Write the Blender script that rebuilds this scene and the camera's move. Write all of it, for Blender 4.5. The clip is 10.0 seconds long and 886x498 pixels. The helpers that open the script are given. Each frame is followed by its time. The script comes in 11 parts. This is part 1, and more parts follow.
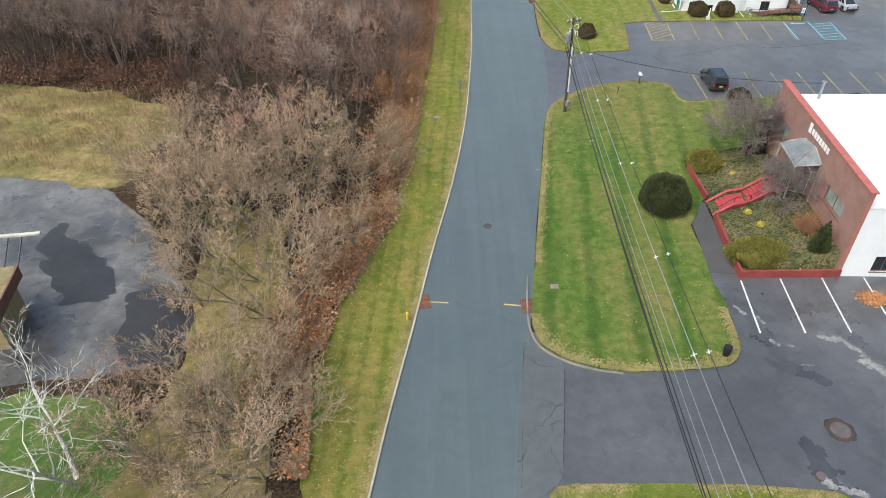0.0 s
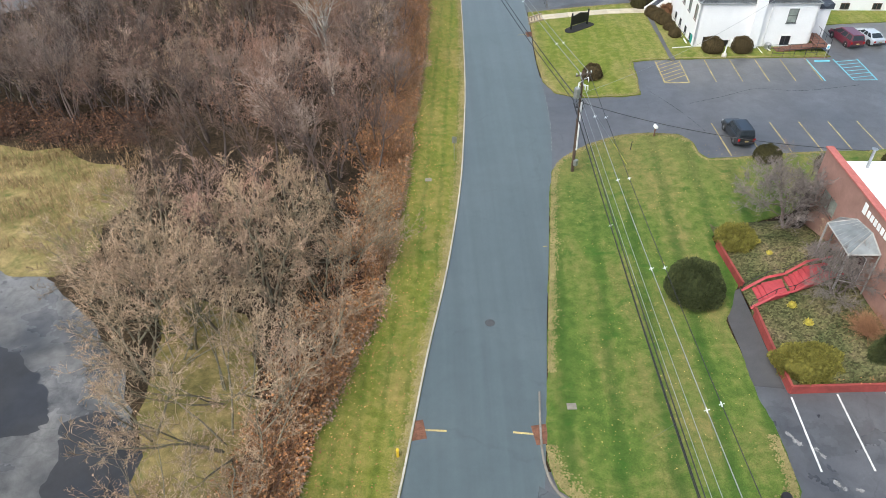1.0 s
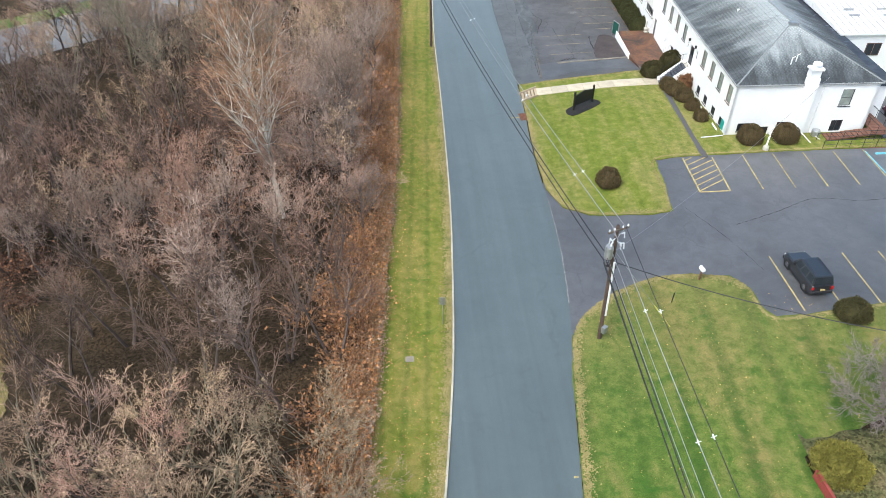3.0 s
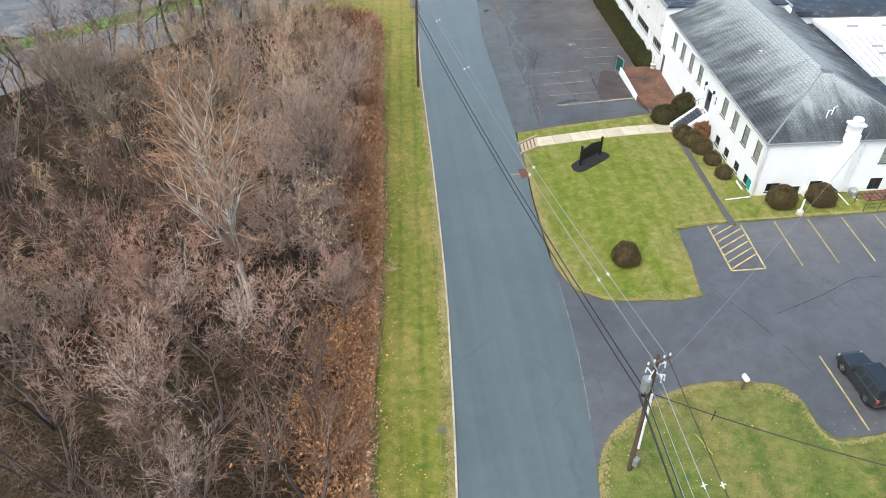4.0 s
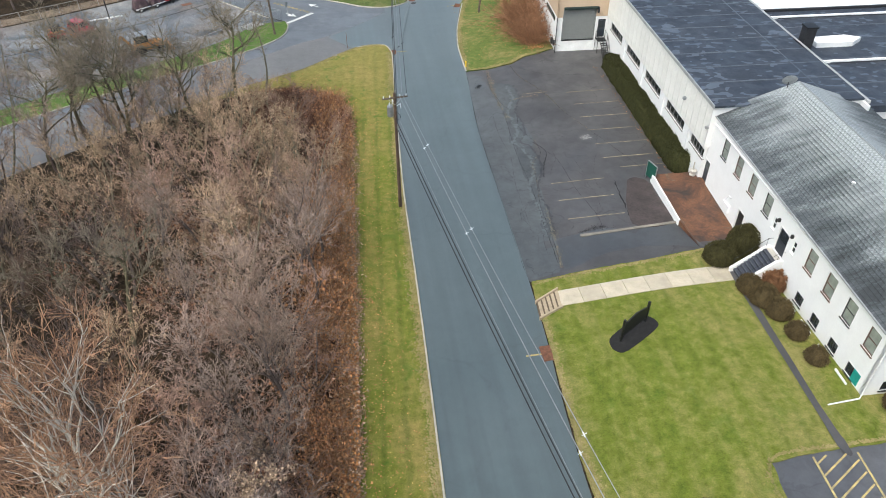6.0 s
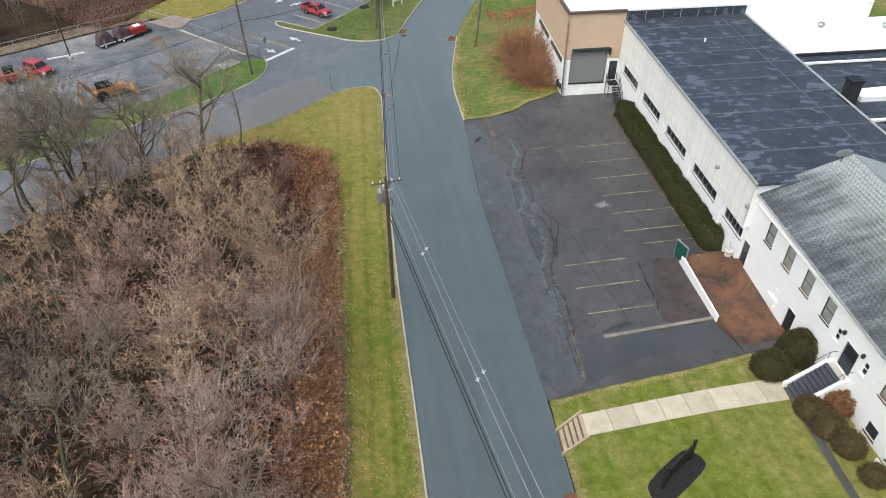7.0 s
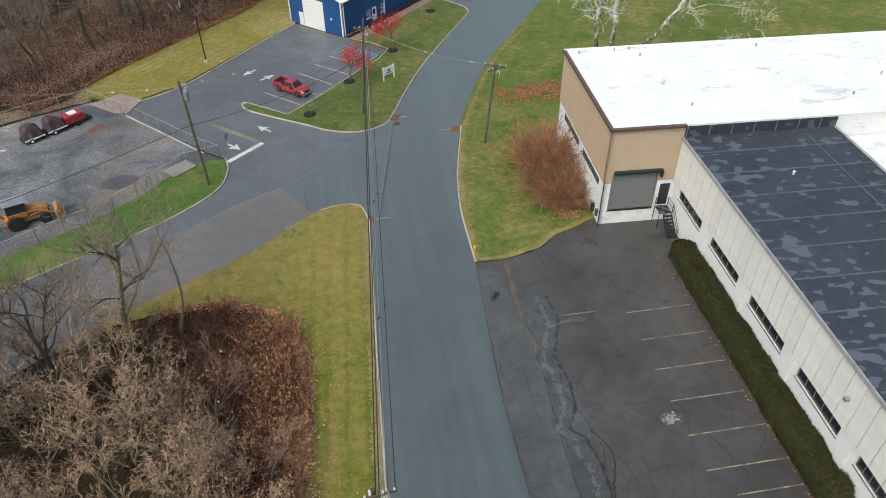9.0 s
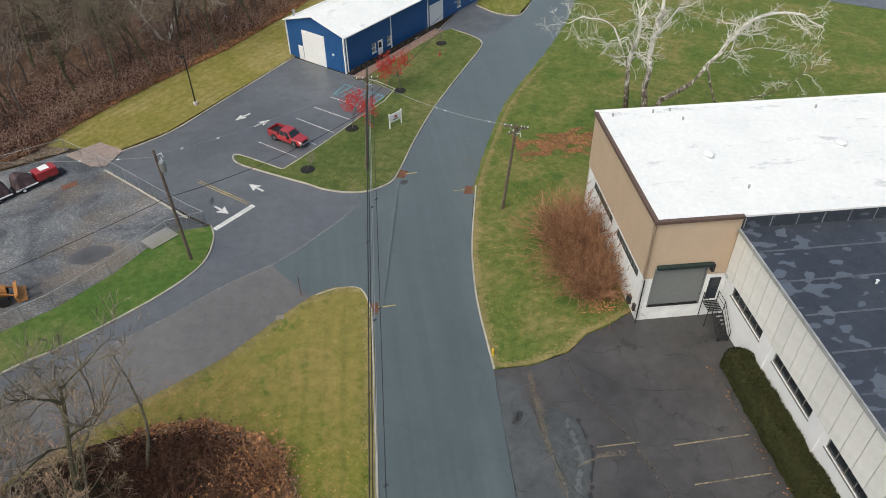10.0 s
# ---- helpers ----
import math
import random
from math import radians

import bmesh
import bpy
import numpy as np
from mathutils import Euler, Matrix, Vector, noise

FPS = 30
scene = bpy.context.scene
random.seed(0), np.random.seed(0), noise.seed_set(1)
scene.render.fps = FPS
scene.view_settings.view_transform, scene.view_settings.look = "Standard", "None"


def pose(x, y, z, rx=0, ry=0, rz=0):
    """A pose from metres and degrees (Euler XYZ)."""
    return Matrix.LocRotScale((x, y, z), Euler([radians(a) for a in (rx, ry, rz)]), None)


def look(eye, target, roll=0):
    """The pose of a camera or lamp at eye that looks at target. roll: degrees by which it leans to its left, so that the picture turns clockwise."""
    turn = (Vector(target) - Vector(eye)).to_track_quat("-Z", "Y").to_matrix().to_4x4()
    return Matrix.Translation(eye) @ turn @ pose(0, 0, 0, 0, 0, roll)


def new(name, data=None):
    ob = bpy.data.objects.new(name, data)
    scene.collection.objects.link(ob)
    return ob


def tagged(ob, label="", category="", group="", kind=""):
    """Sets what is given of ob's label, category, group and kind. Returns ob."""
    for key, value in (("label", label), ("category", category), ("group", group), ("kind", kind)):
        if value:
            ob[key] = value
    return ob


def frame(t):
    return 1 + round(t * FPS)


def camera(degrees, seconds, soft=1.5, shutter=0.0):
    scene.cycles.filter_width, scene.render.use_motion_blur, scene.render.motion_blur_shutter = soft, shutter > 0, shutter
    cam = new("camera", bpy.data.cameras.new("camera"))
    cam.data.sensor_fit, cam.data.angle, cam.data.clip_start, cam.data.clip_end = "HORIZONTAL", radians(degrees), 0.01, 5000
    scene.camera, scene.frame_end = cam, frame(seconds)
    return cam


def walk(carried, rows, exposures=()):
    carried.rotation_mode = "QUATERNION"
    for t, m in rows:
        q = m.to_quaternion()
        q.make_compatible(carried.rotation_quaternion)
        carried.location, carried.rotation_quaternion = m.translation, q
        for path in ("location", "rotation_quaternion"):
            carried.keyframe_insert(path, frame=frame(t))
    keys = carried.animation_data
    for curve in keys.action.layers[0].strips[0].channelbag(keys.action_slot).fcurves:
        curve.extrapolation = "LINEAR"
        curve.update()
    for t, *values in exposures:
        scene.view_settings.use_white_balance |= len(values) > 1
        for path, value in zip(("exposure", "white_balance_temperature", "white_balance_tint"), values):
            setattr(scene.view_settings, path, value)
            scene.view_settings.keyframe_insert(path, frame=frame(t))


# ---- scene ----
cam = camera(64.3, 10.0, 0.6)
METRES, EYE, TILT, LEAN, TURN = 118.0, 37.95, -39.45, 0.33, 0.0
ROWS = [
    (0.0, 0.0, 0.0, 0.0, 0.0, -0.0, -0.0),
    (0.5, -0.0016, 0.0377, 0.033, -0.39, -0.01, 0.31),
    (1.0, -0.0031, 0.0748, 0.065, -0.86, -0.02, 0.68),
    (1.5, -0.0042, 0.1117, 0.0965, -1.3, -0.02, 1.06),
    (2.0, -0.005, 0.1479, 0.1275, -1.84, -0.04, 1.53),
    (2.5, -0.0049, 0.1838, 0.1576, -2.36, 0.01, 2.03),
    (4.0, -0.0048, 0.2927, 0.2509, -4.23, -0.14, 3.49),
    (4.5, -0.0031, 0.3296, 0.2823, -4.71, -0.12, 3.9),
    (5.0, -0.0006, 0.367, 0.3141, -5.14, -0.07, 4.36),
    (5.5, 0.0027, 0.4048, 0.3473, -5.49, -0.1, 4.77),
    (7.0, 0.0139, 0.5197, 0.4499, -6.65, -0.27, 5.72),
    (7.5, 0.0189, 0.558, 0.4843, -6.98, -0.31, 6.02),
    (8.0, 0.0246, 0.5964, 0.5186, -7.17, -0.31, 6.21),
    (8.5, 0.0293, 0.6347, 0.5525, -7.26, -0.26, 6.15),
    (9.0, 0.0357, 0.6733, 0.587, -7.24, -0.26, 6.15),
    (9.5, 0.0423, 0.7112, 0.6234, -7.17, -0.44, 6.22),
    (10.0, 0.0486, 0.7493, 0.658, -6.64, -0.44, 5.77),
]
EXPOSURES = [(0.0, 0.68, 6150, 2), (2.5, 0.97, 5930, 1), (4.5, 0.83, 6080, 1), (7.0, 0.53, 6180, 1), (8.5, 0.3, 6300, 2), (10.0, 0.13, 6450, 2)]
walk(cam, [(t, pose(0, 0, EYE, TILT, LEAN, TURN) @ pose(METRES * x, METRES * y, METRES * z, 90 + pitch, roll, yaw)) for t, x, y, z, yaw, pitch, roll in ROWS], EXPOSURES)

# ---- overcast daylight ----
SUN_EL, SUN_AZ = 55.0, 228.0
world = bpy.data.worlds.new("world")
scene.world = world
world.use_nodes = True
wn = world.node_tree
wn.nodes.clear()
sky = wn.nodes.new("ShaderNodeTexSky")
sky.sky_type = "NISHITA"
sky.sun_disc = False
sky.sun_elevation = radians(SUN_EL)
sky.sun_rotation = radians(SUN_AZ)
sky.air_density, sky.dust_density, sky.ozone_density = 1.0, 6.0, 1.0
bg = wn.nodes.new("ShaderNodeBackground")
bg.inputs["Strength"].default_value = 0.15
wout = wn.nodes.new("ShaderNodeOutputWorld")
wn.links.new(sky.outputs[0], bg.inputs[0])
wn.links.new(bg.outputs[0], wout.inputs[0])
sun = new("sun", bpy.data.lights.new("sun", "SUN"))
sun.data.energy, sun.data.angle, sun.data.color = 0.9, radians(40), (1.0, 0.97, 0.93)
az, el = radians(SUN_AZ), radians(SUN_EL)
sun.matrix_world = look((math.sin(az) * math.cos(el) * 100, math.cos(az) * math.cos(el) * 100, math.sin(el) * 100), (0, 0, 0))
# ---- materials ----
def nodes(name, rough=0.8, metal=0.0):
    m = bpy.data.materials.new(name)
    m.use_nodes = True
    t = m.node_tree
    b = t.nodes["Principled BSDF"]
    b.inputs["Roughness"].default_value = rough
    b.inputs["Metallic"].default_value = metal
    return m, t, b


def coord(t, kind="pos", scale=(1, 1, 1)):
    if kind == "pos":
        c = t.nodes.new("ShaderNodeNewGeometry").outputs["Position"]
    else:
        c = t.nodes.new("ShaderNodeTexCoord").outputs["Object"]
    if tuple(scale) != (1, 1, 1):
        v = t.nodes.new("ShaderNodeVectorMath")
        v.operation = "MULTIPLY"
        v.inputs[1].default_value = scale
        t.links.new(c, v.inputs[0])
        c = v.outputs[0]
    return c


def noise_out(t, c, scale, detail=4.0, rough=0.6, distort=0.0):
    n = t.nodes.new("ShaderNodeTexNoise")
    n.inputs["Scale"].default_value = scale
    n.inputs["Detail"].default_value = detail
    n.inputs["Roughness"].default_value = rough
    n.inputs["Distortion"].default_value = distort
    t.links.new(c, n.inputs["Vector"])
    return n.outputs["Fac"]


def ramp(t, fac, stops):
    r = t.nodes.new("ShaderNodeValToRGB")
    e = r.color_ramp.elements
    while len(e) < len(stops):
        e.new(0.5)
    for k, (p, col) in enumerate(stops):
        e[k].position = p
        e[k].color = (*col, 1) if not isinstance(col, (int, float)) else (col, col, col, 1)
    t.links.new(fac, r.inputs[0])
    return r.outputs[0]


def mix(t, a, b, fac, mode="MIX"):
    m = t.nodes.new("ShaderNodeMix")
    m.data_type = "RGBA"
    m.blend_type = mode
    for k, v in (("A", a), ("B", b)):
        s = [i for i in m.inputs if i.name == k and i.type == "RGBA"][0]
        if isinstance(v, tuple):
            s.default_value = (*v, 1)
        else:
            t.links.new(v, s)
    f = [i for i in m.inputs if i.name == "Factor" and i.type == "VALUE"][0]
    if isinstance(fac, (int, float)):
        f.default_value = fac
    else:
        t.links.new(fac, f)
    return [o for o in m.outputs if o.type == "RGBA"][0]


def calc(t, op, a, b=0.0, c=0.0):
    m = t.nodes.new("ShaderNodeMath")
    m.operation = op
    for k, v in enumerate((a, b, c)):
        if isinstance(v, (int, float)):
            m.inputs[k].default_value = v
        else:
            t.links.new(v, m.inputs[k])
    return m.outputs[0]


def bump(t, b, height, strength=0.3, distance=0.02):
    n = t.nodes.new("ShaderNodeBump")
    n.inputs["Strength"].default_value = strength
    n.inputs["Distance"].default_value = distance
    t.links.new(height, n.inputs["Height"])
    t.links.new(n.outputs[0], b.inputs["Normal"])


def plain(name, col, rough=0.7, metal=0.0, var=0.18, scale=3.0, fine=40.0, kind="obj", bumpy=0.15, rand=0.0):
    """A surface of one colour, worn at two scales."""
    m, t, b = nodes(name, rough, metal)
    c = coord(t, kind)
    big = noise_out(t, c, scale, 5, 0.65)
    small = noise_out(t, c, fine, 3, 0.6)
    lo = tuple(max(0.0, v * (1 - var)) for v in col)
    hi = tuple(min(1.0, v * (1 + var)) for v in col)
    k = ramp(t, big, [(0.3, lo), (0.7, hi)])
    k = mix(t, k, ramp(t, small, [(0.3, 1 - var * 0.8), (0.7, 1.0)]), 1.0, "MULTIPLY")
    if rand:
        o = t.nodes.new("ShaderNodeObjectInfo").outputs["Random"]
        k = mix(t, k, ramp(t, o, [(0.0, 1 - rand), (1.0, 1.0)]), 1.0, "MULTIPLY")
    t.links.new(k, b.inputs["Base Color"])
    if bumpy:
        bump(t, b, small, bumpy, 0.01)
    return m


def asphalt(name, dark, light, crack=0.0, rough=0.85, wet=0.0, streak=0.0, cracksize=0.25, stain=1.0, gloss=0.5, far_sheen=0.2):
    m, t, b = nodes(name, rough)
    b.inputs["Specular IOR Level"].default_value = gloss
    # sheen added to brighten distant paving, in place of haze and grazing sky gloss
    b.inputs["Sheen Weight"].default_value = far_sheen
    c = coord(t)
    big = noise_out(t, c, 0.12, 4, 0.6)
    mid = noise_out(t, c, 0.9, 5, 0.7, 0.4)
    fine = noise_out(t, c, 28.0, 2, 0.6)
    k = ramp(t, big, [(0.32, dark), (0.68, light)])
    k = mix(t, k, ramp(t, mid, [(0.3, 1 - 0.22 * stain), (0.62, 1.0)]), 1.0, "MULTIPLY")
    k = mix(t, k, ramp(t, fine, [(0.3, 0.82), (0.75, 1.12)]), 1.0, "MULTIPLY")
    if streak:
        s = noise_out(t, coord(t, "pos", (0.9, 0.03, 0.5)), 1.0, 3, 0.6)
        k = mix(t, k, ramp(t, s, [(0.35, 1 - streak), (0.65, 1.0 + streak * 0.4)]), 1.0, "MULTIPLY")
    if crack:
        warp = t.nodes.new("ShaderNodeVectorMath")
        warp.operation = "ADD"
        nz = t.nodes.new("ShaderNodeTexNoise")
        nz.inputs["Scale"].default_value = 0.6
        nz.inputs["Detail"].default_value = 6
        t.links.new(c, nz.inputs["Vector"])
        t.links.new(c, warp.inputs[0])
        sc = t.nodes.new("ShaderNodeVectorMath")
        sc.operation = "SCALE"
        sc.inputs["Scale"].default_value = 2.2
        t.links.new(nz.outputs["Color"], sc.inputs[0])
        t.links.new(sc.outputs[0], warp.inputs[1])
        v = t.nodes.new("ShaderNodeTexVoronoi")
        v.feature = "DISTANCE_TO_EDGE"
        v.inputs["Scale"].default_value = cracksize
        t.links.new(warp.outputs[0], v.inputs["Vector"])
        gate = ramp(t, noise_out(t, c, 0.35, 3, 0.6), [(0.42, 0.0), (0.56, 1.0)])
        line = ramp(t, v.outputs["Distance"], [(0.004, 1.0), (0.014, 0.0)])
        k = mix(t, k, tuple(v * 0.35 for v in dark), calc(t, "MULTIPLY", calc(t, "MULTIPLY", line, gate), crack))
    t.links.new(k, b.inputs["Base Color"])
    if wet:
        w = ramp(t, noise_out(t, c, 0.22, 4, 0.6), [(0.45, rough), (0.6, rough - wet)])
        t.links.new(w, b.inputs["Roughness"])
    bump(t, b, fine, 0.25, 0.008)
    return m


def grass(name, deep, mid_, dry, stripe=0.0, width=1.6, slant=0.0, drybias=0.5, dryfrom=None, lushness=0.55):
    m, t, b = nodes(name, 0.95)
    b.inputs["Specular IOR Level"].default_value = 0.15
    b.inputs["Sheen Weight"].default_value = 0.1
    b.inputs["Sheen Tint"].default_value = (0.75, 0.8, 0.3, 1)
    c = coord(t)
    big = noise_out(t, c, 0.16, 5, 0.65, 0.5)
    mids = noise_out(t, c, 1.3, 5, 0.7)
    fine = noise_out(t, c, 14.0, 4, 0.75)
    if stripe and slant < 0.2:
        # the mower's way shows as long soft bands
        long = noise_out(t, coord(t, "pos", (1.0, 0.14, 1.0)), 0.42, 4, 0.6)
        big = calc(t, "MULTIPLY_ADD", big, 0.4, calc(t, "MULTIPLY", long, 0.6))
    f = calc(t, "MULTIPLY_ADD", big, 0.75, calc(t, "MULTIPLY", mids, 0.4))
    k = ramp(t, f, [(drybias - 0.2, deep), (drybias + 0.02, mid_), (drybias + 0.22, dry)])
    if stripe:
        sx = t.nodes.new("ShaderNodeSeparateXYZ")
        t.links.new(c, sx.inputs[0])
        u = calc(t, "MULTIPLY_ADD", sx.outputs[1], -slant, sx.outputs[0])
        u = calc(t, "MULTIPLY_ADD", noise_out(t, c, 0.35, 3, 0.6), 0.9, u)
        w = ramp(t, calc(t, "SINE", calc(t, "MULTIPLY", u, 2 * math.pi / width)), [(0.35, 0.0), (1.0, 1.0)])
        w = calc(t, "MULTIPLY", w, ramp(t, noise_out(t, c, 0.11, 3, 0.6), [(0.32, 0.3), (0.55, 1.0)]))
        k = mix(t, k, tuple(v * 0.82 for v in deep), calc(t, "MULTIPLY", w, stripe))
    if dryfrom:
        # the far end of the strip has gone yellow
        sy = t.nodes.new("ShaderNodeSeparateXYZ")
        t.links.new(c, sy.inputs[0])
        u = calc(t, "DIVIDE", calc(t, "SUBTRACT", sy.outputs[1], dryfrom[0]), dryfrom[1] - dryfrom[0])
        u = ramp(t, calc(t, "MULTIPLY_ADD", mids, 1.2, calc(t, "SUBTRACT", u, 0.6)), [(0.0, 0.0), (1.0, 0.6)])
        k = mix(t, k, dry, u)
    k = mix(t, k, ramp(t, mids, [(0.3, 0.82), (0.7, 1.13)]), 1.0, "MULTIPLY")
    k = mix(t, k, ramp(t, fine, [(0.25, 0.5), (0.75, 1.46)]), 1.0, "MULTIPLY")
    lush = ramp(t, noise_out(t, c, 0.55, 4, 0.7, 0.8), [(0.56, 0.0), (0.68, lushness)])
    k = mix(t, k, tuple(v * q for v, q in zip(deep, (0.75, 1.05, 0.8))), lush)
    spots = ramp(t, noise_out(t, c, 4.2, 3, 0.8), [(0.66, 0.0), (0.74, 1.0)])
    k = mix(t, k, tuple(v * 0.8 for v in dry), calc(t, "MULTIPLY", spots, 0.55))
    t.links.new(k, b.inputs["Base Color"])
    bump(t, b, fine, 0.7, 0.05)
    return m


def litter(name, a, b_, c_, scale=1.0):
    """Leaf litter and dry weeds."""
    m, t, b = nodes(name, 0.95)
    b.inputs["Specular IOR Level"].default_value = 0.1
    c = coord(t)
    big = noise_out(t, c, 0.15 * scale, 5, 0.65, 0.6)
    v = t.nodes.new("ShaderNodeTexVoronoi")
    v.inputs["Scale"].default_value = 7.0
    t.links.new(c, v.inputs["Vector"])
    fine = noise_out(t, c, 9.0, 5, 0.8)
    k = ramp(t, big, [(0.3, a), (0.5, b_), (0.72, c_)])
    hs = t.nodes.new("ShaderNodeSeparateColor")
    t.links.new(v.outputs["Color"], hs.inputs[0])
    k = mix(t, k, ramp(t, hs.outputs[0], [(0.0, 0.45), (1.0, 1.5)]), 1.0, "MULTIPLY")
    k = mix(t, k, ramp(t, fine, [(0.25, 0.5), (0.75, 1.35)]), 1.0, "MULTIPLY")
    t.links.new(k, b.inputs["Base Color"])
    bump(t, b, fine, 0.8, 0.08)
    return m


def bark(name, lo, hi, rand_to=None, vary=0.2):
    m, t, b = nodes(name, 0.9)
    b.inputs["Specular IOR Level"].default_value = 0.2
    c = coord(t, "obj", (1, 1, 0.35))
    n = noise_out(t, c, 5.0, 5, 0.75)
    k = ramp(t, n, [(0.3, lo), (0.65, hi)])
    if rand_to:
        o = t.nodes.new("ShaderNodeObjectInfo").outputs["Random"]
        k = mix(t, k, rand_to, ramp(t, o, [(0.1, 0.0), (0.9, 0.75)]))
        k = mix(t, k, ramp(t, calc(t, "FRACT", calc(t, "MULTIPLY", o, 37.0)), [(0.0, 0.6), (1.0, 1.3)]), 1.0, "MULTIPLY")
    if vary:
        g = t.nodes.new("ShaderNodeNewGeometry").outputs["Random Per Island"]
        k = mix(t, k, ramp(t, g, [(0.0, 1 - vary), (0.7, 1.0), (1.0, 1 + vary * 1.3)]), 1.0, "MULTIPLY")
    t.links.new(k, b.inputs["Base Color"])
    bump(t, b, n, 0.4, 0.03)
    return m


ROAD = asphalt("road_asphalt", (0.076, 0.099, 0.103), (0.098, 0.123, 0.127), 0.2, 0.36, 0.0, 0.14, 0.1, 0.5, 0.8)
SIDEOLD = asphalt("worn_side_road_asphalt", (0.12, 0.114, 0.113), (0.152, 0.145, 0.143), 0.3, 0.6, 0.0, 0.05, 0.2, 1.2, 0.7)
LOTNEW = asphalt("new_lot_asphalt", (0.08, 0.087, 0.099), (0.12, 0.127, 0.14), 0.1, 0.5, 0.18, 0.0, 0.2, 1.4, 0.8)
LOTDARK = asphalt("dark_lot_asphalt", (0.06, 0.061, 0.067), (0.106, 0.106, 0.114), 0.35, 0.44, 0.14, 0.0, 0.2, 1.6, 0.8)
LOTOLD = asphalt("cracked_old_asphalt", (0.036, 0.034, 0.036), (0.082, 0.077, 0.077), 0.7, 0.6, 0.2, 0.0, 0.2, 1.5, 0.6, 0.14)
APRONOLD = asphalt("crazed_apron_asphalt", (0.052, 0.058, 0.063), (0.09, 0.097, 0.102), 1.0, 0.7, 0.15, 0.0, 0.42, 1.8, 0.6)
APRON = asphalt("grey_worn_apron_asphalt", (0.076, 0.086, 0.093), (0.105, 0.116, 0.123), 1.0, 0.7, 0.0, 0.0, 0.3, 1.2, 0.6)
# wet yard: the pale tone has sky reflection painted into the base colour
WETLOT = asphalt("wet_asphalt_sky_sheen", (0.03, 0.031, 0.034), (0.22, 0.21, 0.2), 0.3, 0.55, 0.45, 0.0, 0.25, 2.8, 0.6)
BROKEN = asphalt("broken_sunken_asphalt", (0.034, 0.04, 0.044), (0.085, 0.094, 0.1), 1.0, 0.7, 0.0, 0.0, 1.1, 2.4)
PATCHOLD = asphalt("dark_patch_asphalt", (0.036, 0.038, 0.042), (0.058, 0.06, 0.065), 0.1, 0.5, 0.2, 0.0, 0.2, 1.4, 0.7)
PATCH = asphalt("fresh_black_asphalt", (0.013, 0.013, 0.016), (0.028, 0.028, 0.033), 0.0, 0.6, 0.2, 0.0, 0.2, 2.0)
DAMP = asphalt("damp_black_asphalt", (0.04, 0.041, 0.045), (0.085, 0.086, 0.092), 0.2, 0.38, 0.16, 0.0, 0.3, 1.8, 0.8)
WALKBLACK = asphalt("blacktop_path", (0.05, 0.048, 0.05), (0.075, 0.072, 0.075), 0.1)
SEAL = plain("crack_filler", (0.011, 0.011, 0.012), 0.7, kind="pos")
GRIT = plain("tan_crack_grit", (0.2, 0.17, 0.125), 0.9, kind="pos", scale=1.5, fine=9, var=0.4)
GRAVEL = None
ISLANDLAWN = grass("dull_olive_grass", (0.046, 0.08, 0.019), (0.096, 0.118, 0.035), (0.2, 0.165, 0.08), 0.0, 1.3, 0.0, 0.56)
LAWN = grass("lawn_grass", (0.058, 0.107, 0.012), (0.128, 0.154, 0.022), (0.245, 0.21, 0.08), 0.22, 1.5, 0.05, 0.5, None, 0.3)
STRIPLAWN = grass("strip_lawn_grass", (0.055, 0.108, 0.013), (0.15, 0.163, 0.027), (0.255, 0.2, 0.068), 0.4, 1.5, 0.05, 0.51, (143.0, 156.0))
BANKLAWN = grass("yellowing_bank_grass", (0.12, 0.125, 0.026), (0.205, 0.178, 0.044), (0.28, 0.23, 0.095), 0.3, 1.5, 0.82, 0.5, None, 0.2)
STRIPED = grass("striped_lawn_grass", (0.03, 0.088, 0.012), (0.096, 0.138, 0.027), (0.21, 0.165, 0.065), 0.62, 3.3, 0.11, 0.53, (60.0, 80.0))
FARLAWN = grass("late_autumn_grass", (0.045, 0.1, 0.018), (0.112, 0.14, 0.034), (0.25, 0.195, 0.085), 0.0, 1.3, 0.0, 0.55)
YARDGRASS = grass("thin_green_grass", (0.042, 0.1, 0.016), (0.078, 0.132, 0.03), (0.18, 0.165, 0.07), 0.0, 1.3, 0.0, 0.54)
MEADOW = grass("tan_meadow_grass", (0.08, 0.085, 0.026), (0.19, 0.155, 0.06), (0.36, 0.265, 0.125), 0.0, 1.3, 0.0, 0.54)
STRAW = grass("straw_coloured_grass", (0.15, 0.135, 0.05), (0.25, 0.21, 0.09), (0.33, 0.26, 0.125), 0.0, 1.3, 0.0, 0.55)
MUD = plain("damp_grey_silt", (0.085, 0.085, 0.092), 0.6, kind="pos", scale=0.6, fine=8, var=0.25)
SOIL = litter("bare_brown_soil", (0.13, 0.095, 0.068), (0.19, 0.145, 0.105), (0.25, 0.2, 0.15), 3.0)
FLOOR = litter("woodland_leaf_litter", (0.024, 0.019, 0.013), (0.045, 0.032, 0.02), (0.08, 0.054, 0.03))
COVERPINK = plain("stained_concrete_cover", (0.115, 0.095, 0.095), 0.85, kind="pos", scale=2.5, fine=12, var=0.3)
EDGE = litter("orange_brown_leaf_litter", (0.022, 0.014, 0.01), (0.05, 0.027, 0.017), (0.15, 0.085, 0.045), 5.0)
STRAWCANE = bark("straw_coloured_canes", (0.16, 0.085, 0.05), (0.4, 0.25, 0.14), None, 0.6)
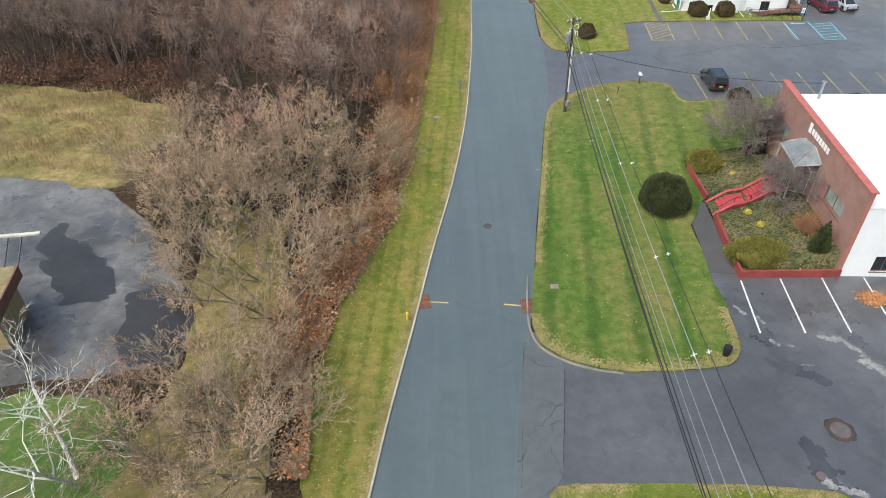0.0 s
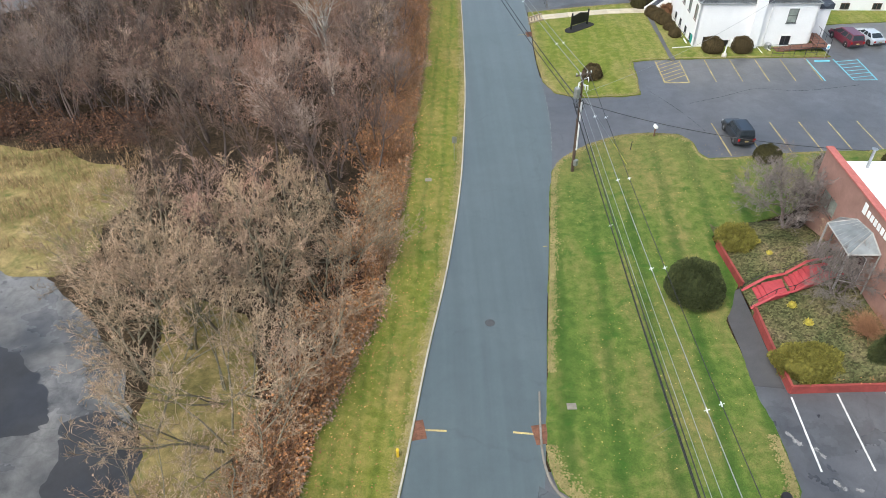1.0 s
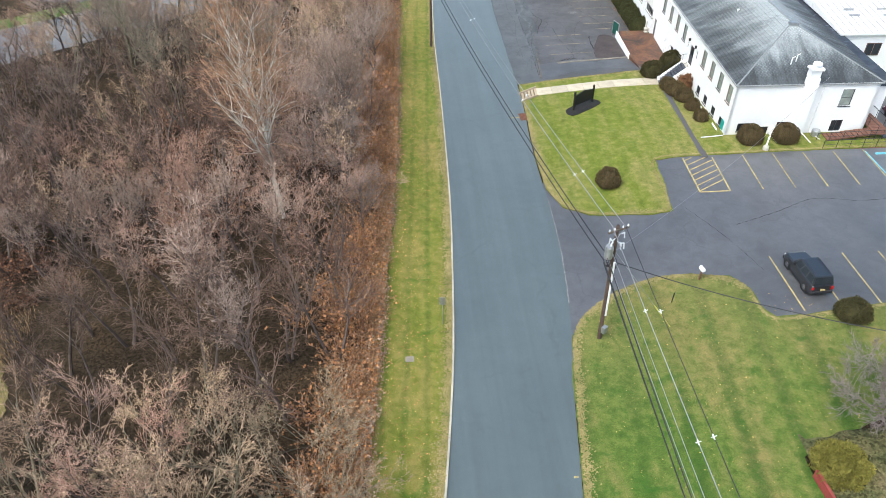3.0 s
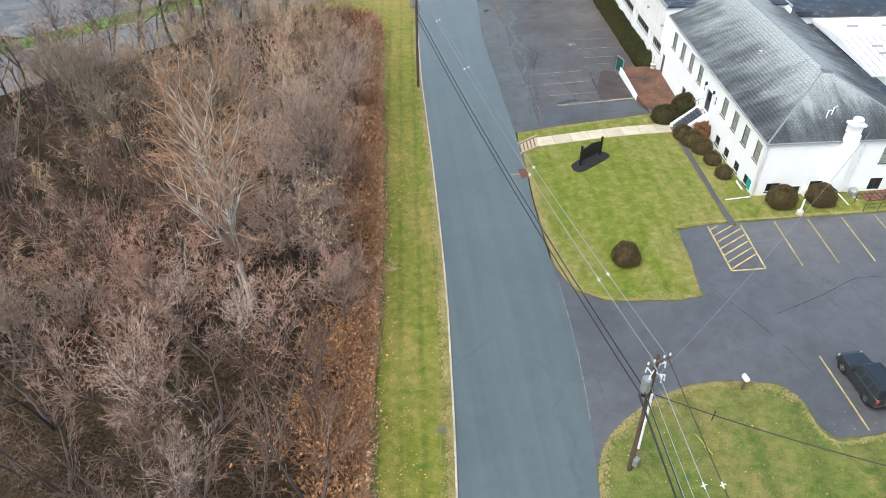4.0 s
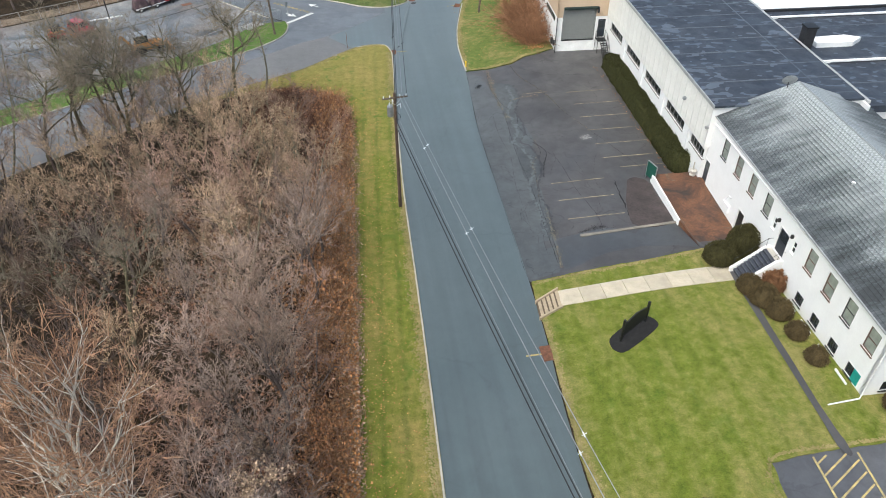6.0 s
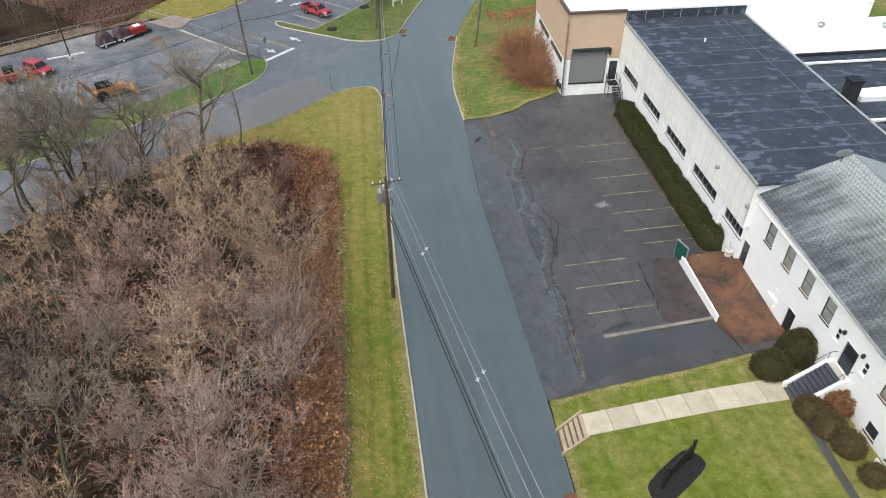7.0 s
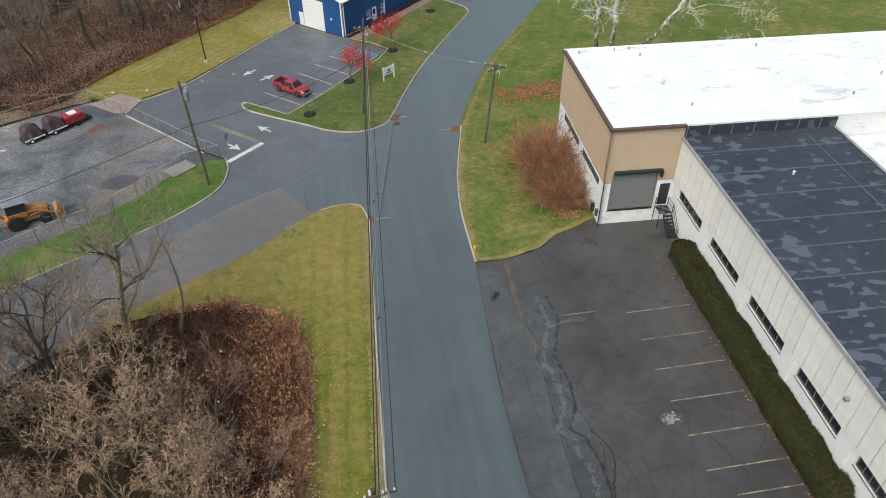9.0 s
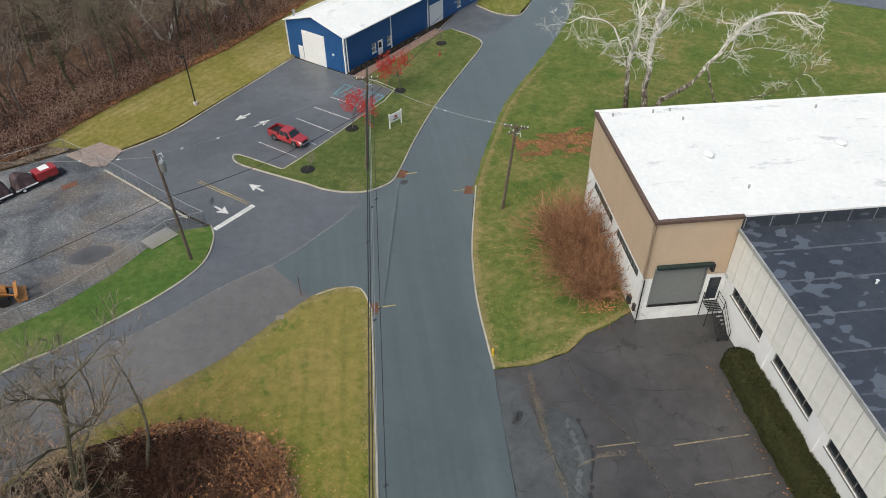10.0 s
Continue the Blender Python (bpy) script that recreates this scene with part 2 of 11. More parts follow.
FARFLOOR = litter("pale_brown_leaf_litter", (0.06, 0.038, 0.026), (0.115, 0.07, 0.046), (0.19, 0.125, 0.08), 2.0)
MULCH = litter("weedy_garden_mulch", (0.05, 0.062, 0.025), (0.11, 0.105, 0.048), (0.17, 0.13, 0.08), 3.0)
BLACKMULCH = plain("black_mulch", (0.014, 0.013, 0.013), 0.95, kind="pos", fine=14.0, bumpy=0.6, var=0.35)
CONCRETE = plain("concrete", (0.5, 0.47, 0.42), 0.85, kind="pos", scale=0.7, fine=18, var=0.16)
KERB = plain("kerb_concrete", (0.44, 0.41, 0.35), 0.85, kind="pos", scale=0.5, fine=9, var=0.25)
STONEKERB = plain("weathered_kerb", (0.24, 0.215, 0.18), 0.85, kind="pos", scale=0.8, fine=9, var=0.3)
WALKSLAB = plain("pale_walk_concrete", (0.52, 0.455, 0.35), 0.85, kind="pos", scale=0.9, fine=12, var=0.16, rand=0.22)
PADPINK = plain("pinkish_concrete", (0.3, 0.235, 0.21), 0.85, kind="pos", scale=1.2, fine=10, var=0.2)
PAVER = plain("brown_brick_paver", (0.27, 0.18, 0.15), 0.85, kind="pos", scale=2.0, fine=8, var=0.3)
LINEBLUE = plain("blue_line_paint", (0.18, 0.5, 0.6), 0.7, kind="pos", scale=2.0, fine=9, var=0.15)
WHITE = plain("white_painted_masonry", (0.79, 0.79, 0.8), 0.7, scale=0.5, fine=6, var=0.045)
BRICKRED = None
REDPAINT = plain("red_painted_concrete", (0.4, 0.06, 0.07), 0.55, scale=1.2, fine=9, var=0.2)
REDWALL = plain("red_painted_block", (0.27, 0.05, 0.043), 0.75, scale=1.0, fine=7, var=0.25)
TAN = plain("tan_metal_siding", (0.52, 0.40, 0.29), 0.55, scale=0.4, fine=5, var=0.06)
GREYPANEL = plain("weathered_grey_panel", (0.77, 0.76, 0.73), 0.6, scale=0.6, fine=5, var=0.09, rand=0.08)
BROWNTRIM = plain("brown_metal_trim", (0.12, 0.075, 0.06), 0.5)
BLUESIDE = plain("blue_metal_siding", (0.018, 0.09, 0.26), 0.45, scale=0.5, fine=4, var=0.1)
WHITETRIM = plain("white_trim_paint", (0.8, 0.8, 0.8), 0.5, var=0.06)
BLACK = plain("black_paint", (0.013, 0.013, 0.014), 0.5)
DARKMETAL = plain("dark_metal", (0.06, 0.06, 0.065), 0.5, 0.6)
GALV = plain("galvanised_metal", (0.45, 0.46, 0.47), 0.45, 0.8)
PALERAIL = plain("pale_galvanised_rail", (0.42, 0.42, 0.41), 0.6, 0.2)
GREYDOOR = plain("grey_steel_door", (0.2, 0.21, 0.21), 0.5, var=0.06)
DARKDOOR = plain("dark_blue_door", (0.022, 0.028, 0.04), 0.45)
GREENPAINT = plain("dark_green_paint", (0.014, 0.032, 0.028), 0.6, scale=2.0, fine=14, var=0.5)
SIGNGREEN = plain("deep_green_sign_paint", (0.012, 0.075, 0.055), 0.5, scale=2.0, fine=14, var=0.15)
WOODBROWN = plain("brown_stained_timber", (0.16, 0.075, 0.05), 0.8)
POLEWOOD = plain("creosoted_pole_wood", (0.085, 0.055, 0.04), 0.9, scale=1.5, fine=12, var=0.35)
POLEGREY = plain("weathered_pole_wood", (0.135, 0.105, 0.082), 0.9, scale=1.5, fine=12, var=0.35)
PVC = plain("white_pvc", (0.75, 0.75, 0.75), 0.4)
WIRE = plain("black_cable", (0.02, 0.02, 0.022), 0.6)
WIREGREY = plain("bare_aluminium_wire", (0.3, 0.31, 0.32), 0.55, 0.5)
CERAMIC = plain("pale_porcelain", (0.66, 0.68, 0.7), 0.3)
SPALL = plain("spalled_grey_asphalt", (0.26, 0.255, 0.25), 0.85, kind="pos", scale=3, fine=12, var=0.4)
ROOFTRIM = plain("grey_roof_trim", (0.36, 0.37, 0.37), 0.5, scale=1.0, fine=6, var=0.2)
ROOFSEAM = plain("grey_roof_seam", (0.1, 0.112, 0.135), 0.6, scale=1.0, fine=6, var=0.3)
RUSTRING = plain("rust_stained_asphalt", (0.055, 0.038, 0.034), 0.8, kind="pos", scale=1.5, var=0.3)
RUST = plain("rusty_iron", (0.19, 0.085, 0.05), 0.85, fine=20, var=0.35)
RUBBER = plain("tyre_rubber", (0.018, 0.018, 0.018), 0.85)
CHROME = plain("polished_metal", (0.6, 0.6, 0.62), 0.25, 0.9, var=0.05)
IRON = plain("cast_iron", (0.1, 0.1, 0.1), 0.7, 0.3, kind="pos", fine=20, var=0.3)
TARP = plain("maroon_tarpaulin", (0.075, 0.045, 0.05), 0.7, scale=2, fine=9, var=0.3)
GUARDYEL = plain("faded_yellow_guard", (0.5, 0.46, 0.1), 0.5)
YELLOW = plain("yellow_paint", (0.75, 0.5, 0.03), 0.5)
ORANGE = plain("construction_yellow_paint", (0.47, 0.21, 0.06), 0.6, var=0.35)
STAINWHITE = plain("white_render", (0.82, 0.825, 0.83), 0.75, scale=0.7, fine=5, var=0.12)


def worn_paint(name, col, under):
    """Line paint scuffed away in patches down to the asphalt."""
    m, t, b = nodes(name, 0.8)
    c = coord(t)
    gone = ramp(t, noise_out(t, c, 1.1, 6, 0.8), [(0.42, 0.0), (0.6, 1.0)])
    k = mix(t, col, under, gone)
    k = mix(t, k, ramp(t, noise_out(t, c, 9.0, 4, 0.7), [(0.3, 0.75), (0.7, 1.1)]), 1.0, "MULTIPLY")
    t.links.new(k, b.inputs["Base Color"])
    return m


LINEPALE = worn_paint("faded_line_paint", (0.36, 0.3, 0.19), (0.1, 0.09, 0.08))
LINEYEL = worn_paint("worn_yellow_paint", (0.55, 0.43, 0.17), (0.3, 0.25, 0.14))
LINEWHT = worn_paint("white_line_paint", (0.75, 0.75, 0.73), (0.5, 0.5, 0.49))


def car_paint(name, col):
    m, t, b = nodes(name, 0.28, 0.0)
    b.inputs["Coat Weight"].default_value = 1.0
    b.inputs["Coat Roughness"].default_value = 0.08
    n = noise_out(t, coord(t, "obj"), 3.0, 4, 0.6)
    t.links.new(ramp(t, n, [(0.3, tuple(v * 0.9 for v in col)), (0.7, col)]), b.inputs["Base Color"])
    return m


def glass_mat(name, col=(0.02, 0.024, 0.028), rough=0.08):
    m, t, b = nodes(name, rough)
    b.inputs["Specular IOR Level"].default_value = 0.6
    n = noise_out(t, coord(t, "obj"), 1.3, 3, 0.6)
    t.links.new(ramp(t, n, [(0.3, col), (0.7, tuple(v * 1.6 for v in col))]), b.inputs["Base Color"])
    return m


GLASS = glass_mat("dark_window_glass")
GREENGLASS = glass_mat("greenish_wired_glass", (0.09, 0.115, 0.1), 0.2)
PALEFRAME = plain("dull_aluminium_frame", (0.2, 0.195, 0.18), 0.5, var=0.15)
GUTTERGREY = plain("weathered_gutter", (0.3, 0.31, 0.31), 0.6, scale=1.0, fine=5, var=0.3)
TREADWORN = plain("worn_tread_nosing", (0.11, 0.115, 0.13), 0.6, var=0.25)
# pale grey-green base colour paints the sky's reflection into the panes
SKYGLASS = glass_mat("window_glass_sky_lightened", (0.2, 0.22, 0.2), 0.12)
PORCHGLASS = glass_mat("dusty_porch_glazing", (0.13, 0.14, 0.145), 0.35)
TANSTONE = plain("tan_concrete_step", (0.4, 0.32, 0.22), 0.85, kind="pos", scale=1.5, fine=9, var=0.2)
RISER = plain("shaded_brown_riser", (0.12, 0.085, 0.055), 0.85, kind="pos", var=0.25)
REDLAMP = plain("red_lamp_lens", (0.4, 0.02, 0.02), 0.2)
LAMPGLASS = plain("clear_lamp_lens", (0.7, 0.7, 0.72), 0.15)


def brick_mat():
    m, t, b = nodes("red_brick", 0.85)
    c = coord(t, "obj")
    mp = t.nodes.new("ShaderNodeMapping")
    mp.inputs["Rotation"].default_value = (radians(90), 0, radians(90))
    t.links.new(c, mp.inputs["Vector"])
    br = t.nodes.new("ShaderNodeTexBrick")
    br.inputs["Scale"].default_value = 1.0
    br.inputs["Brick Width"].default_value = 0.21
    br.inputs["Row Height"].default_value = 0.075
    br.inputs["Mortar Size"].default_value = 0.008
    br.inputs["Color1"].default_value = (0.34, 0.115, 0.085, 1)
    br.inputs["Color2"].default_value = (0.43, 0.165, 0.125, 1)
    br.inputs["Mortar"].default_value = (0.3, 0.17, 0.14, 1)
    t.links.new(mp.outputs[0], br.inputs["Vector"])
    k = mix(t, br.outputs["Color"], ramp(t, noise_out(t, c, 0.7, 5, 0.65), [(0.3, 0.75), (0.7, 1.1)]), 1.0, "MULTIPLY")
    t.links.new(k, b.inputs["Base Color"])
    bump(t, b, br.outputs["Fac"], -0.3, 0.01)
    return m


BRICKRED = brick_mat()


def roof_coating():
    """White roof coating with grey water stains."""
    m, t, b = nodes("white_roof_coating", 0.6)
    c = coord(t, "obj")
    k = ramp(t, noise_out(t, c, 0.22, 4, 0.6), [(0.3, (0.78, 0.79, 0.79)), (0.7, (0.85, 0.85, 0.85))])
    st = ramp(t, noise_out(t, coord(t, "obj", (0.4, 1.0, 1.0)), 0.4, 6, 0.75, 0.3), [(0.57, 0.0), (0.63, 0.5), (0.75, 0.95)])
    k = mix(t, k, (0.44, 0.46, 0.49), st)
    k = mix(t, k, ramp(t, noise_out(t, c, 2.2, 5, 0.7), [(0.3, 0.9), (0.7, 1.0)]), 1.0, "MULTIPLY")
    t.links.new(k, b.inputs["Base Color"])
    return m


ROOFWHITE = roof_coating()


def rust_slab():
    """Concrete stained by rusty run-off, washed pale in places."""
    m, t, b = nodes("rust_stained_concrete", 0.6)
    c = coord(t)
    k = ramp(t, noise_out(t, c, 0.35, 6, 0.7, 0.8), [(0.34, (0.035, 0.026, 0.022)), (0.44, (0.085, 0.042, 0.026)), (0.55, (0.16, 0.072, 0.036)), (0.62, (0.12, 0.07, 0.044)), (0.7, (0.3, 0.215, 0.14))])
    k = mix(t, k, ramp(t, noise_out(t, c, 4.0, 5, 0.75), [(0.3, 0.7), (0.7, 1.15)]), 1.0, "MULTIPLY")
    t.links.new(k, b.inputs["Base Color"])
    return m


RUSTSLAB = rust_slab()


def gravel_mat():
    m, t, b = nodes("grey_gravel", 0.9)
    c = coord(t)
    big = noise_out(t, c, 0.13, 5, 0.7, 0.6)
    v = t.nodes.new("ShaderNodeTexVoronoi")
    v.inputs["Scale"].default_value = 9.0
    t.links.new(c, v.inputs["Vector"])
    hs = t.nodes.new("ShaderNodeSeparateColor")
    t.links.new(v.outputs["Color"], hs.inputs[0])
    b.inputs["Sheen Weight"].default_value = 0.2
    k = ramp(t, big, [(0.38, (0.036, 0.042, 0.052)), (0.47, (0.08, 0.088, 0.102)), (0.6, (0.16, 0.163, 0.168)), (0.76, (0.29, 0.275, 0.25))])
    mud = ramp(t, noise_out(t, c, 0.07, 4, 0.6, 0.4), [(0.52, 0.0), (0.64, 0.8)])
    k = mix(t, k, (0.15, 0.118, 0.092), mud)
    k = mix(t, k, ramp(t, hs.outputs[0], [(0.0, 0.7), (0.85, 1.1), (1.0, 1.9)]), 1.0, "MULTIPLY")
    k = mix(t, k, ramp(t, noise_out(t, c, 3.5, 5, 0.8), [(0.3, 0.6), (0.72, 1.4)]), 1.0, "MULTIPLY")
    t.links.new(k, b.inputs["Base Color"])
    bump(t, b, hs.outputs[0], 0.5, 0.03)
    return m


GRAVEL = gravel_mat()


def darkroof_mat():
    """Black membrane with paler blue-grey blotches, thickest along the street edge and the seams."""
    m, t, b = nodes("black_roof_membrane", 0.55)
    c = coord(t, "obj")
    k = ramp(t, noise_out(t, c, 0.25, 4, 0.6), [(0.3, (0.028, 0.034, 0.048)), (0.7, (0.042, 0.05, 0.067))])
    k = mix(t, k, ramp(t, noise_out(t, c, 4.0, 4, 0.7), [(0.3, 0.85), (0.7, 1.15)]), 1.0, "MULTIPLY")
    sp = t.nodes.new("ShaderNodeSeparateXYZ")
    t.links.new(c, sp.inputs[0])
    edge = ramp(t, calc(t, "DIVIDE", sp.outputs[0], 4.2), [(0.0, 0.1), (0.45, 0.075), (1.0, 0.0)])
    near = calc(t, "ABSOLUTE", calc(t, "SUBTRACT", calc(t, "FRACT", calc(t, "DIVIDE", calc(t, "SUBTRACT", sp.outputs[1], 2.5), 3.24)), 0.22))
    near = ramp(t, near, [(0.0, 0.045), (0.25, 0.0)])
    f = calc(t, "ADD", noise_out(t, coord(t, "obj", (0.8, 1.25, 1)), 1.15, 0.8, 0.4, 0.15), calc(t, "ADD", edge, near))
    blot = ramp(t, f, [(0.662, 0.0), (0.676, 1.0)])
    k = mix(t, k, (0.115, 0.135, 0.172), calc(t, "MULTIPLY", blot, 0.7))
    t.links.new(k, b.inputs["Base Color"])
    t.links.new(ramp(t, noise_out(t, c, 0.4, 3, 0.6), [(0.4, 0.5), (0.6, 0.75)]), b.inputs["Roughness"])
    return m


DARKROOF = darkroof_mat()


def shingle_mat():
    """Pale grey roof shingles, black with algae in streaks that run down the slope."""
    m, t, b = nodes("streaked_grey_shingle", 0.85)
    c = coord(t, "obj")
    g = t.nodes.new("ShaderNodeNewGeometry")
    sn = t.nodes.new("ShaderNodeSeparateXYZ")
    t.links.new(g.outputs["Normal"], sn.inputs[0])
    hip = calc(t, "GREATER_THAN", calc(t, "ABSOLUTE", sn.outputs[1]), calc(t, "ABSOLUTE", sn.outputs[0]))
    sa = noise_out(t, coord(t, "obj", (0.16, 0.75, 0.1)), 1.0, 6, 0.78)
    sb = noise_out(t, coord(t, "obj", (0.75, 0.16, 0.1)), 1.0, 6, 0.78)
    st = calc(t, "ADD", calc(t, "MULTIPLY", sb, hip), calc(t, "MULTIPLY", sa, calc(t, "SUBTRACT", 1.0, hip)))
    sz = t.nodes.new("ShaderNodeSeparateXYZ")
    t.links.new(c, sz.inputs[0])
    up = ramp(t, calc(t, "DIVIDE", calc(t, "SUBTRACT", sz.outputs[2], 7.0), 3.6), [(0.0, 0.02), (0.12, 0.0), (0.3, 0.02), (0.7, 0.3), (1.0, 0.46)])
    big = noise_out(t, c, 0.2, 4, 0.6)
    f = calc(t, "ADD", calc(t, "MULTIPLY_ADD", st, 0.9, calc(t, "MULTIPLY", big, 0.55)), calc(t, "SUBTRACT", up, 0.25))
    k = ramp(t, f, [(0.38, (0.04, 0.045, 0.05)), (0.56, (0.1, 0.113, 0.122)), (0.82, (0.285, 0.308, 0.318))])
    v = t.nodes.new("ShaderNodeTexVoronoi")
    v.inputs["Scale"].default_value = 1.0
    v.inputs["Randomness"].default_value = 0.3
    mp = t.nodes.new("ShaderNodeMapping")
    mp.inputs["Rotation"].default_value = (0, 0, radians(45))
    mp.inputs["Scale"].default_value = (4.0, 4.0, 0.5)
    t.links.new(c, mp.inputs["Vector"])
    t.links.new(mp.outputs[0], v.inputs["Vector"])
    dots = ramp(t, v.outputs["Distance"], [(0.12, 1.45), (0.5, 0.82)])
    k = mix(t, k, dots, ramp(t, noise_out(t, c, 0.3, 3, 0.6), [(0.35, 0.15), (0.55, 0.85)]), "MULTIPLY")
    hs = noise_out(t, c, 6.0, 4, 0.7)
    k = mix(t, k, ramp(t, hs, [(0.3, 0.8), (0.7, 1.15)]), 1.0, "MULTIPLY")
    t.links.new(k, b.inputs["Base Color"])
    bump(t, b, hs, 0.3, 0.02)
    return m


SHINGLE = shingle_mat()
RIDGECAP = plain("pale_ridge_shingle", (0.24, 0.26, 0.27), 0.85, scale=1.2, fine=6, var=0.2)
BARKDARK = bark("dark_bark", (0.07, 0.055, 0.048), (0.17, 0.135, 0.118))
BARKMOSS = bark("mossy_grey_bark", (0.1, 0.09, 0.06), (0.24, 0.215, 0.155))
BARKWHITE = bark("pale_sycamore_bark", (0.36, 0.33, 0.29), (0.8, 0.78, 0.72), None, 0.25)
BARKTAN = bark("dull_tan_sycamore_bark", (0.34, 0.3, 0.25), (0.7, 0.65, 0.57), None, 0.25)


def sycamore_bark():
    """Brown plated bark low on the stem that flakes away to white higher up and along the limbs."""
    m, t, b = nodes("flaking_sycamore_bark", 0.85)
    b.inputs["Specular IOR Level"].default_value = 0.2
    c = coord(t, "obj", (1, 1, 0.5))
    sp = t.nodes.new("ShaderNodeSeparateXYZ")
    t.links.new(coord(t, "obj"), sp.inputs[0])
    n = noise_out(t, c, 2.2, 5, 0.75)
    f = calc(t, "ADD", n, calc(t, "DIVIDE", sp.outputs[2], 33.0))
    k = ramp(t, f, [(0.6, (0.085, 0.066, 0.048)), (0.74, (0.3, 0.27, 0.22)), (0.84, (0.78, 0.76, 0.71))])
    k = mix(t, k, ramp(t, noise_out(t, c, 9.0, 3, 0.7), [(0.3, 0.75), (0.7, 1.1)]), 1.0, "MULTIPLY")
    t.links.new(k, b.inputs["Base Color"])
    bump(t, b, n, 0.4, 0.03)
    return m


BARKPLANE = sycamore_bark()
TWIGCRAB = bark("dull_grey_twigs", (0.12, 0.1, 0.095), (0.25, 0.212, 0.198))
TWIGVERGE = bark("grey_tan_twigs", (0.135, 0.112, 0.082), (0.29, 0.245, 0.185))
BARKVERGE = bark("dark_mossy_bark", (0.06, 0.054, 0.034), (0.16, 0.145, 0.09))
TWIGMAUVE = bark("mauve_grey_twigs", (0.2, 0.152, 0.13), (0.44, 0.352, 0.305), (0.38, 0.275, 0.21))
TWIGDARK = bark("dark_brown_twigs", (0.1, 0.072, 0.06), (0.22, 0.165, 0.14), (0.24, 0.16, 0.12))
TWIGTAN = bark("tan_twigs", (0.275, 0.19, 0.12), (0.52, 0.385, 0.255), (0.41, 0.285, 0.21))
BRAMBLEDARK = bark("dark_russet_canes", (0.085, 0.046, 0.034), (0.18, 0.1, 0.074))
STRAWTAN = bark("withered_tan_stalk", (0.2, 0.125, 0.065), (0.42, 0.29, 0.16), None, 0.5)
BRAMBLERUST = bark("withered_rust_stalk", (0.14, 0.06, 0.032), (0.3, 0.15, 0.08), None, 0.5)
BRAMBLEMID = bark("russet_canes", (0.085, 0.042, 0.028), (0.19, 0.1, 0.066))
LEAFMAROON = bark("withered_maroon_leaf", (0.055, 0.024, 0.017), (0.115, 0.055, 0.037), None, 0.5)
TWIGMOSS = bark("lichen_grey_twigs", (0.11, 0.095, 0.06), (0.25, 0.215, 0.15))
TWIGFAR = bark("brown_grey_twigs", (0.15, 0.115, 0.098), (0.32, 0.25, 0.215))
TWIGUMBER = bark("dark_umber_twigs", (0.095, 0.062, 0.047), (0.205, 0.135, 0.105), (0.17, 0.12, 0.093))
TWIGRUST = bark("rust_tan_twigs", (0.24, 0.13, 0.075), (0.44, 0.27, 0.17))
TWIGRED = bark("russet_twigs", (0.21, 0.118, 0.085), (0.42, 0.265, 0.2), (0.38, 0.265, 0.21))
TWIGOLIVE = bark("olive_grey_twigs", (0.23, 0.175, 0.11), (0.44, 0.345, 0.235), (0.37, 0.27, 0.185))
LEAFDRY = bark("dry_tan_leaf", (0.28, 0.19, 0.12), (0.46, 0.34, 0.24), None, 0.5)
LEAFRUST = bark("fallen_rust_leaf", (0.3, 0.12, 0.05), (0.5, 0.26, 0.12), None, 0.5)
LEAFORANGE = bark("fallen_orange_leaf", (0.42, 0.17, 0.05), (0.6, 0.33, 0.13), None, 0.5)
LEAFBROWN = bark("fallen_brown_leaf", (0.16, 0.075, 0.04), (0.3, 0.16, 0.09), None, 0.5)
LEAFYEL = bark("fallen_yellow_leaf", (0.42, 0.27, 0.08), (0.55, 0.4, 0.16), None, 0.5)
HEDGEGREEN = bark("dark_yew_foliage", (0.018, 0.026, 0.011), (0.085, 0.098, 0.036))
HEDGEDARK = bark("dark_purple_conifer_foliage", (0.03, 0.022, 0.02), (0.075, 0.06, 0.05))
HEDGEDEEP = bark("deep_olive_clipped_foliage", (0.016, 0.02, 0.007), (0.06, 0.06, 0.021))
HEDGEOLIVE = bark("olive_clipped_foliage", (0.022, 0.023, 0.009), (0.076, 0.067, 0.026))
HEDGEBROWN = bark("bronze_clipped_foliage", (0.042, 0.032, 0.015), (0.115, 0.085, 0.04))
RUSSETLEAF = bark("russet_shrub_leaf", (0.11, 0.055, 0.028), (0.24, 0.125, 0.065))
JUNIPER = bark("yellow_green_juniper", (0.09, 0.085, 0.018), (0.22, 0.2, 0.045))
LEAFRED = bark("scarlet_maple_leaf", (0.36, 0.03, 0.03), (0.55, 0.07, 0.06))
FLOWER = plain("yellow_blossom", (0.5, 0.42, 0.06), 0.7, fine=8, var=0.45)
TWIGVASE = bark("orange_brown_canes", (0.2, 0.1, 0.055), (0.41, 0.225, 0.13), None, 0.4)
PALLETWOOD = plain("bleached_pallet_timber", (0.42, 0.4, 0.37), 0.9, var=0.2)
from mathutils import geometry


# ---- mesh helpers ----
def finish(name, bm, material, smooth=False):
    me = bpy.data.meshes.new(name)
    bmesh.ops.recalc_face_normals(bm, faces=bm.faces[:])
    bm.to_mesh(me)
    bm.free()
    if material:
        me.materials.append(material)
    if smooth:
        me.polygons.foreach_set("use_smooth", [True] * len(me.polygons))
    return me


def solid(name, bm, material, smooth=False, m=None):
    """A mesh object of its own."""
    ob = new(name, finish(name, bm, material, smooth))
    if m is not None:
        ob.matrix_world = m
    return ob


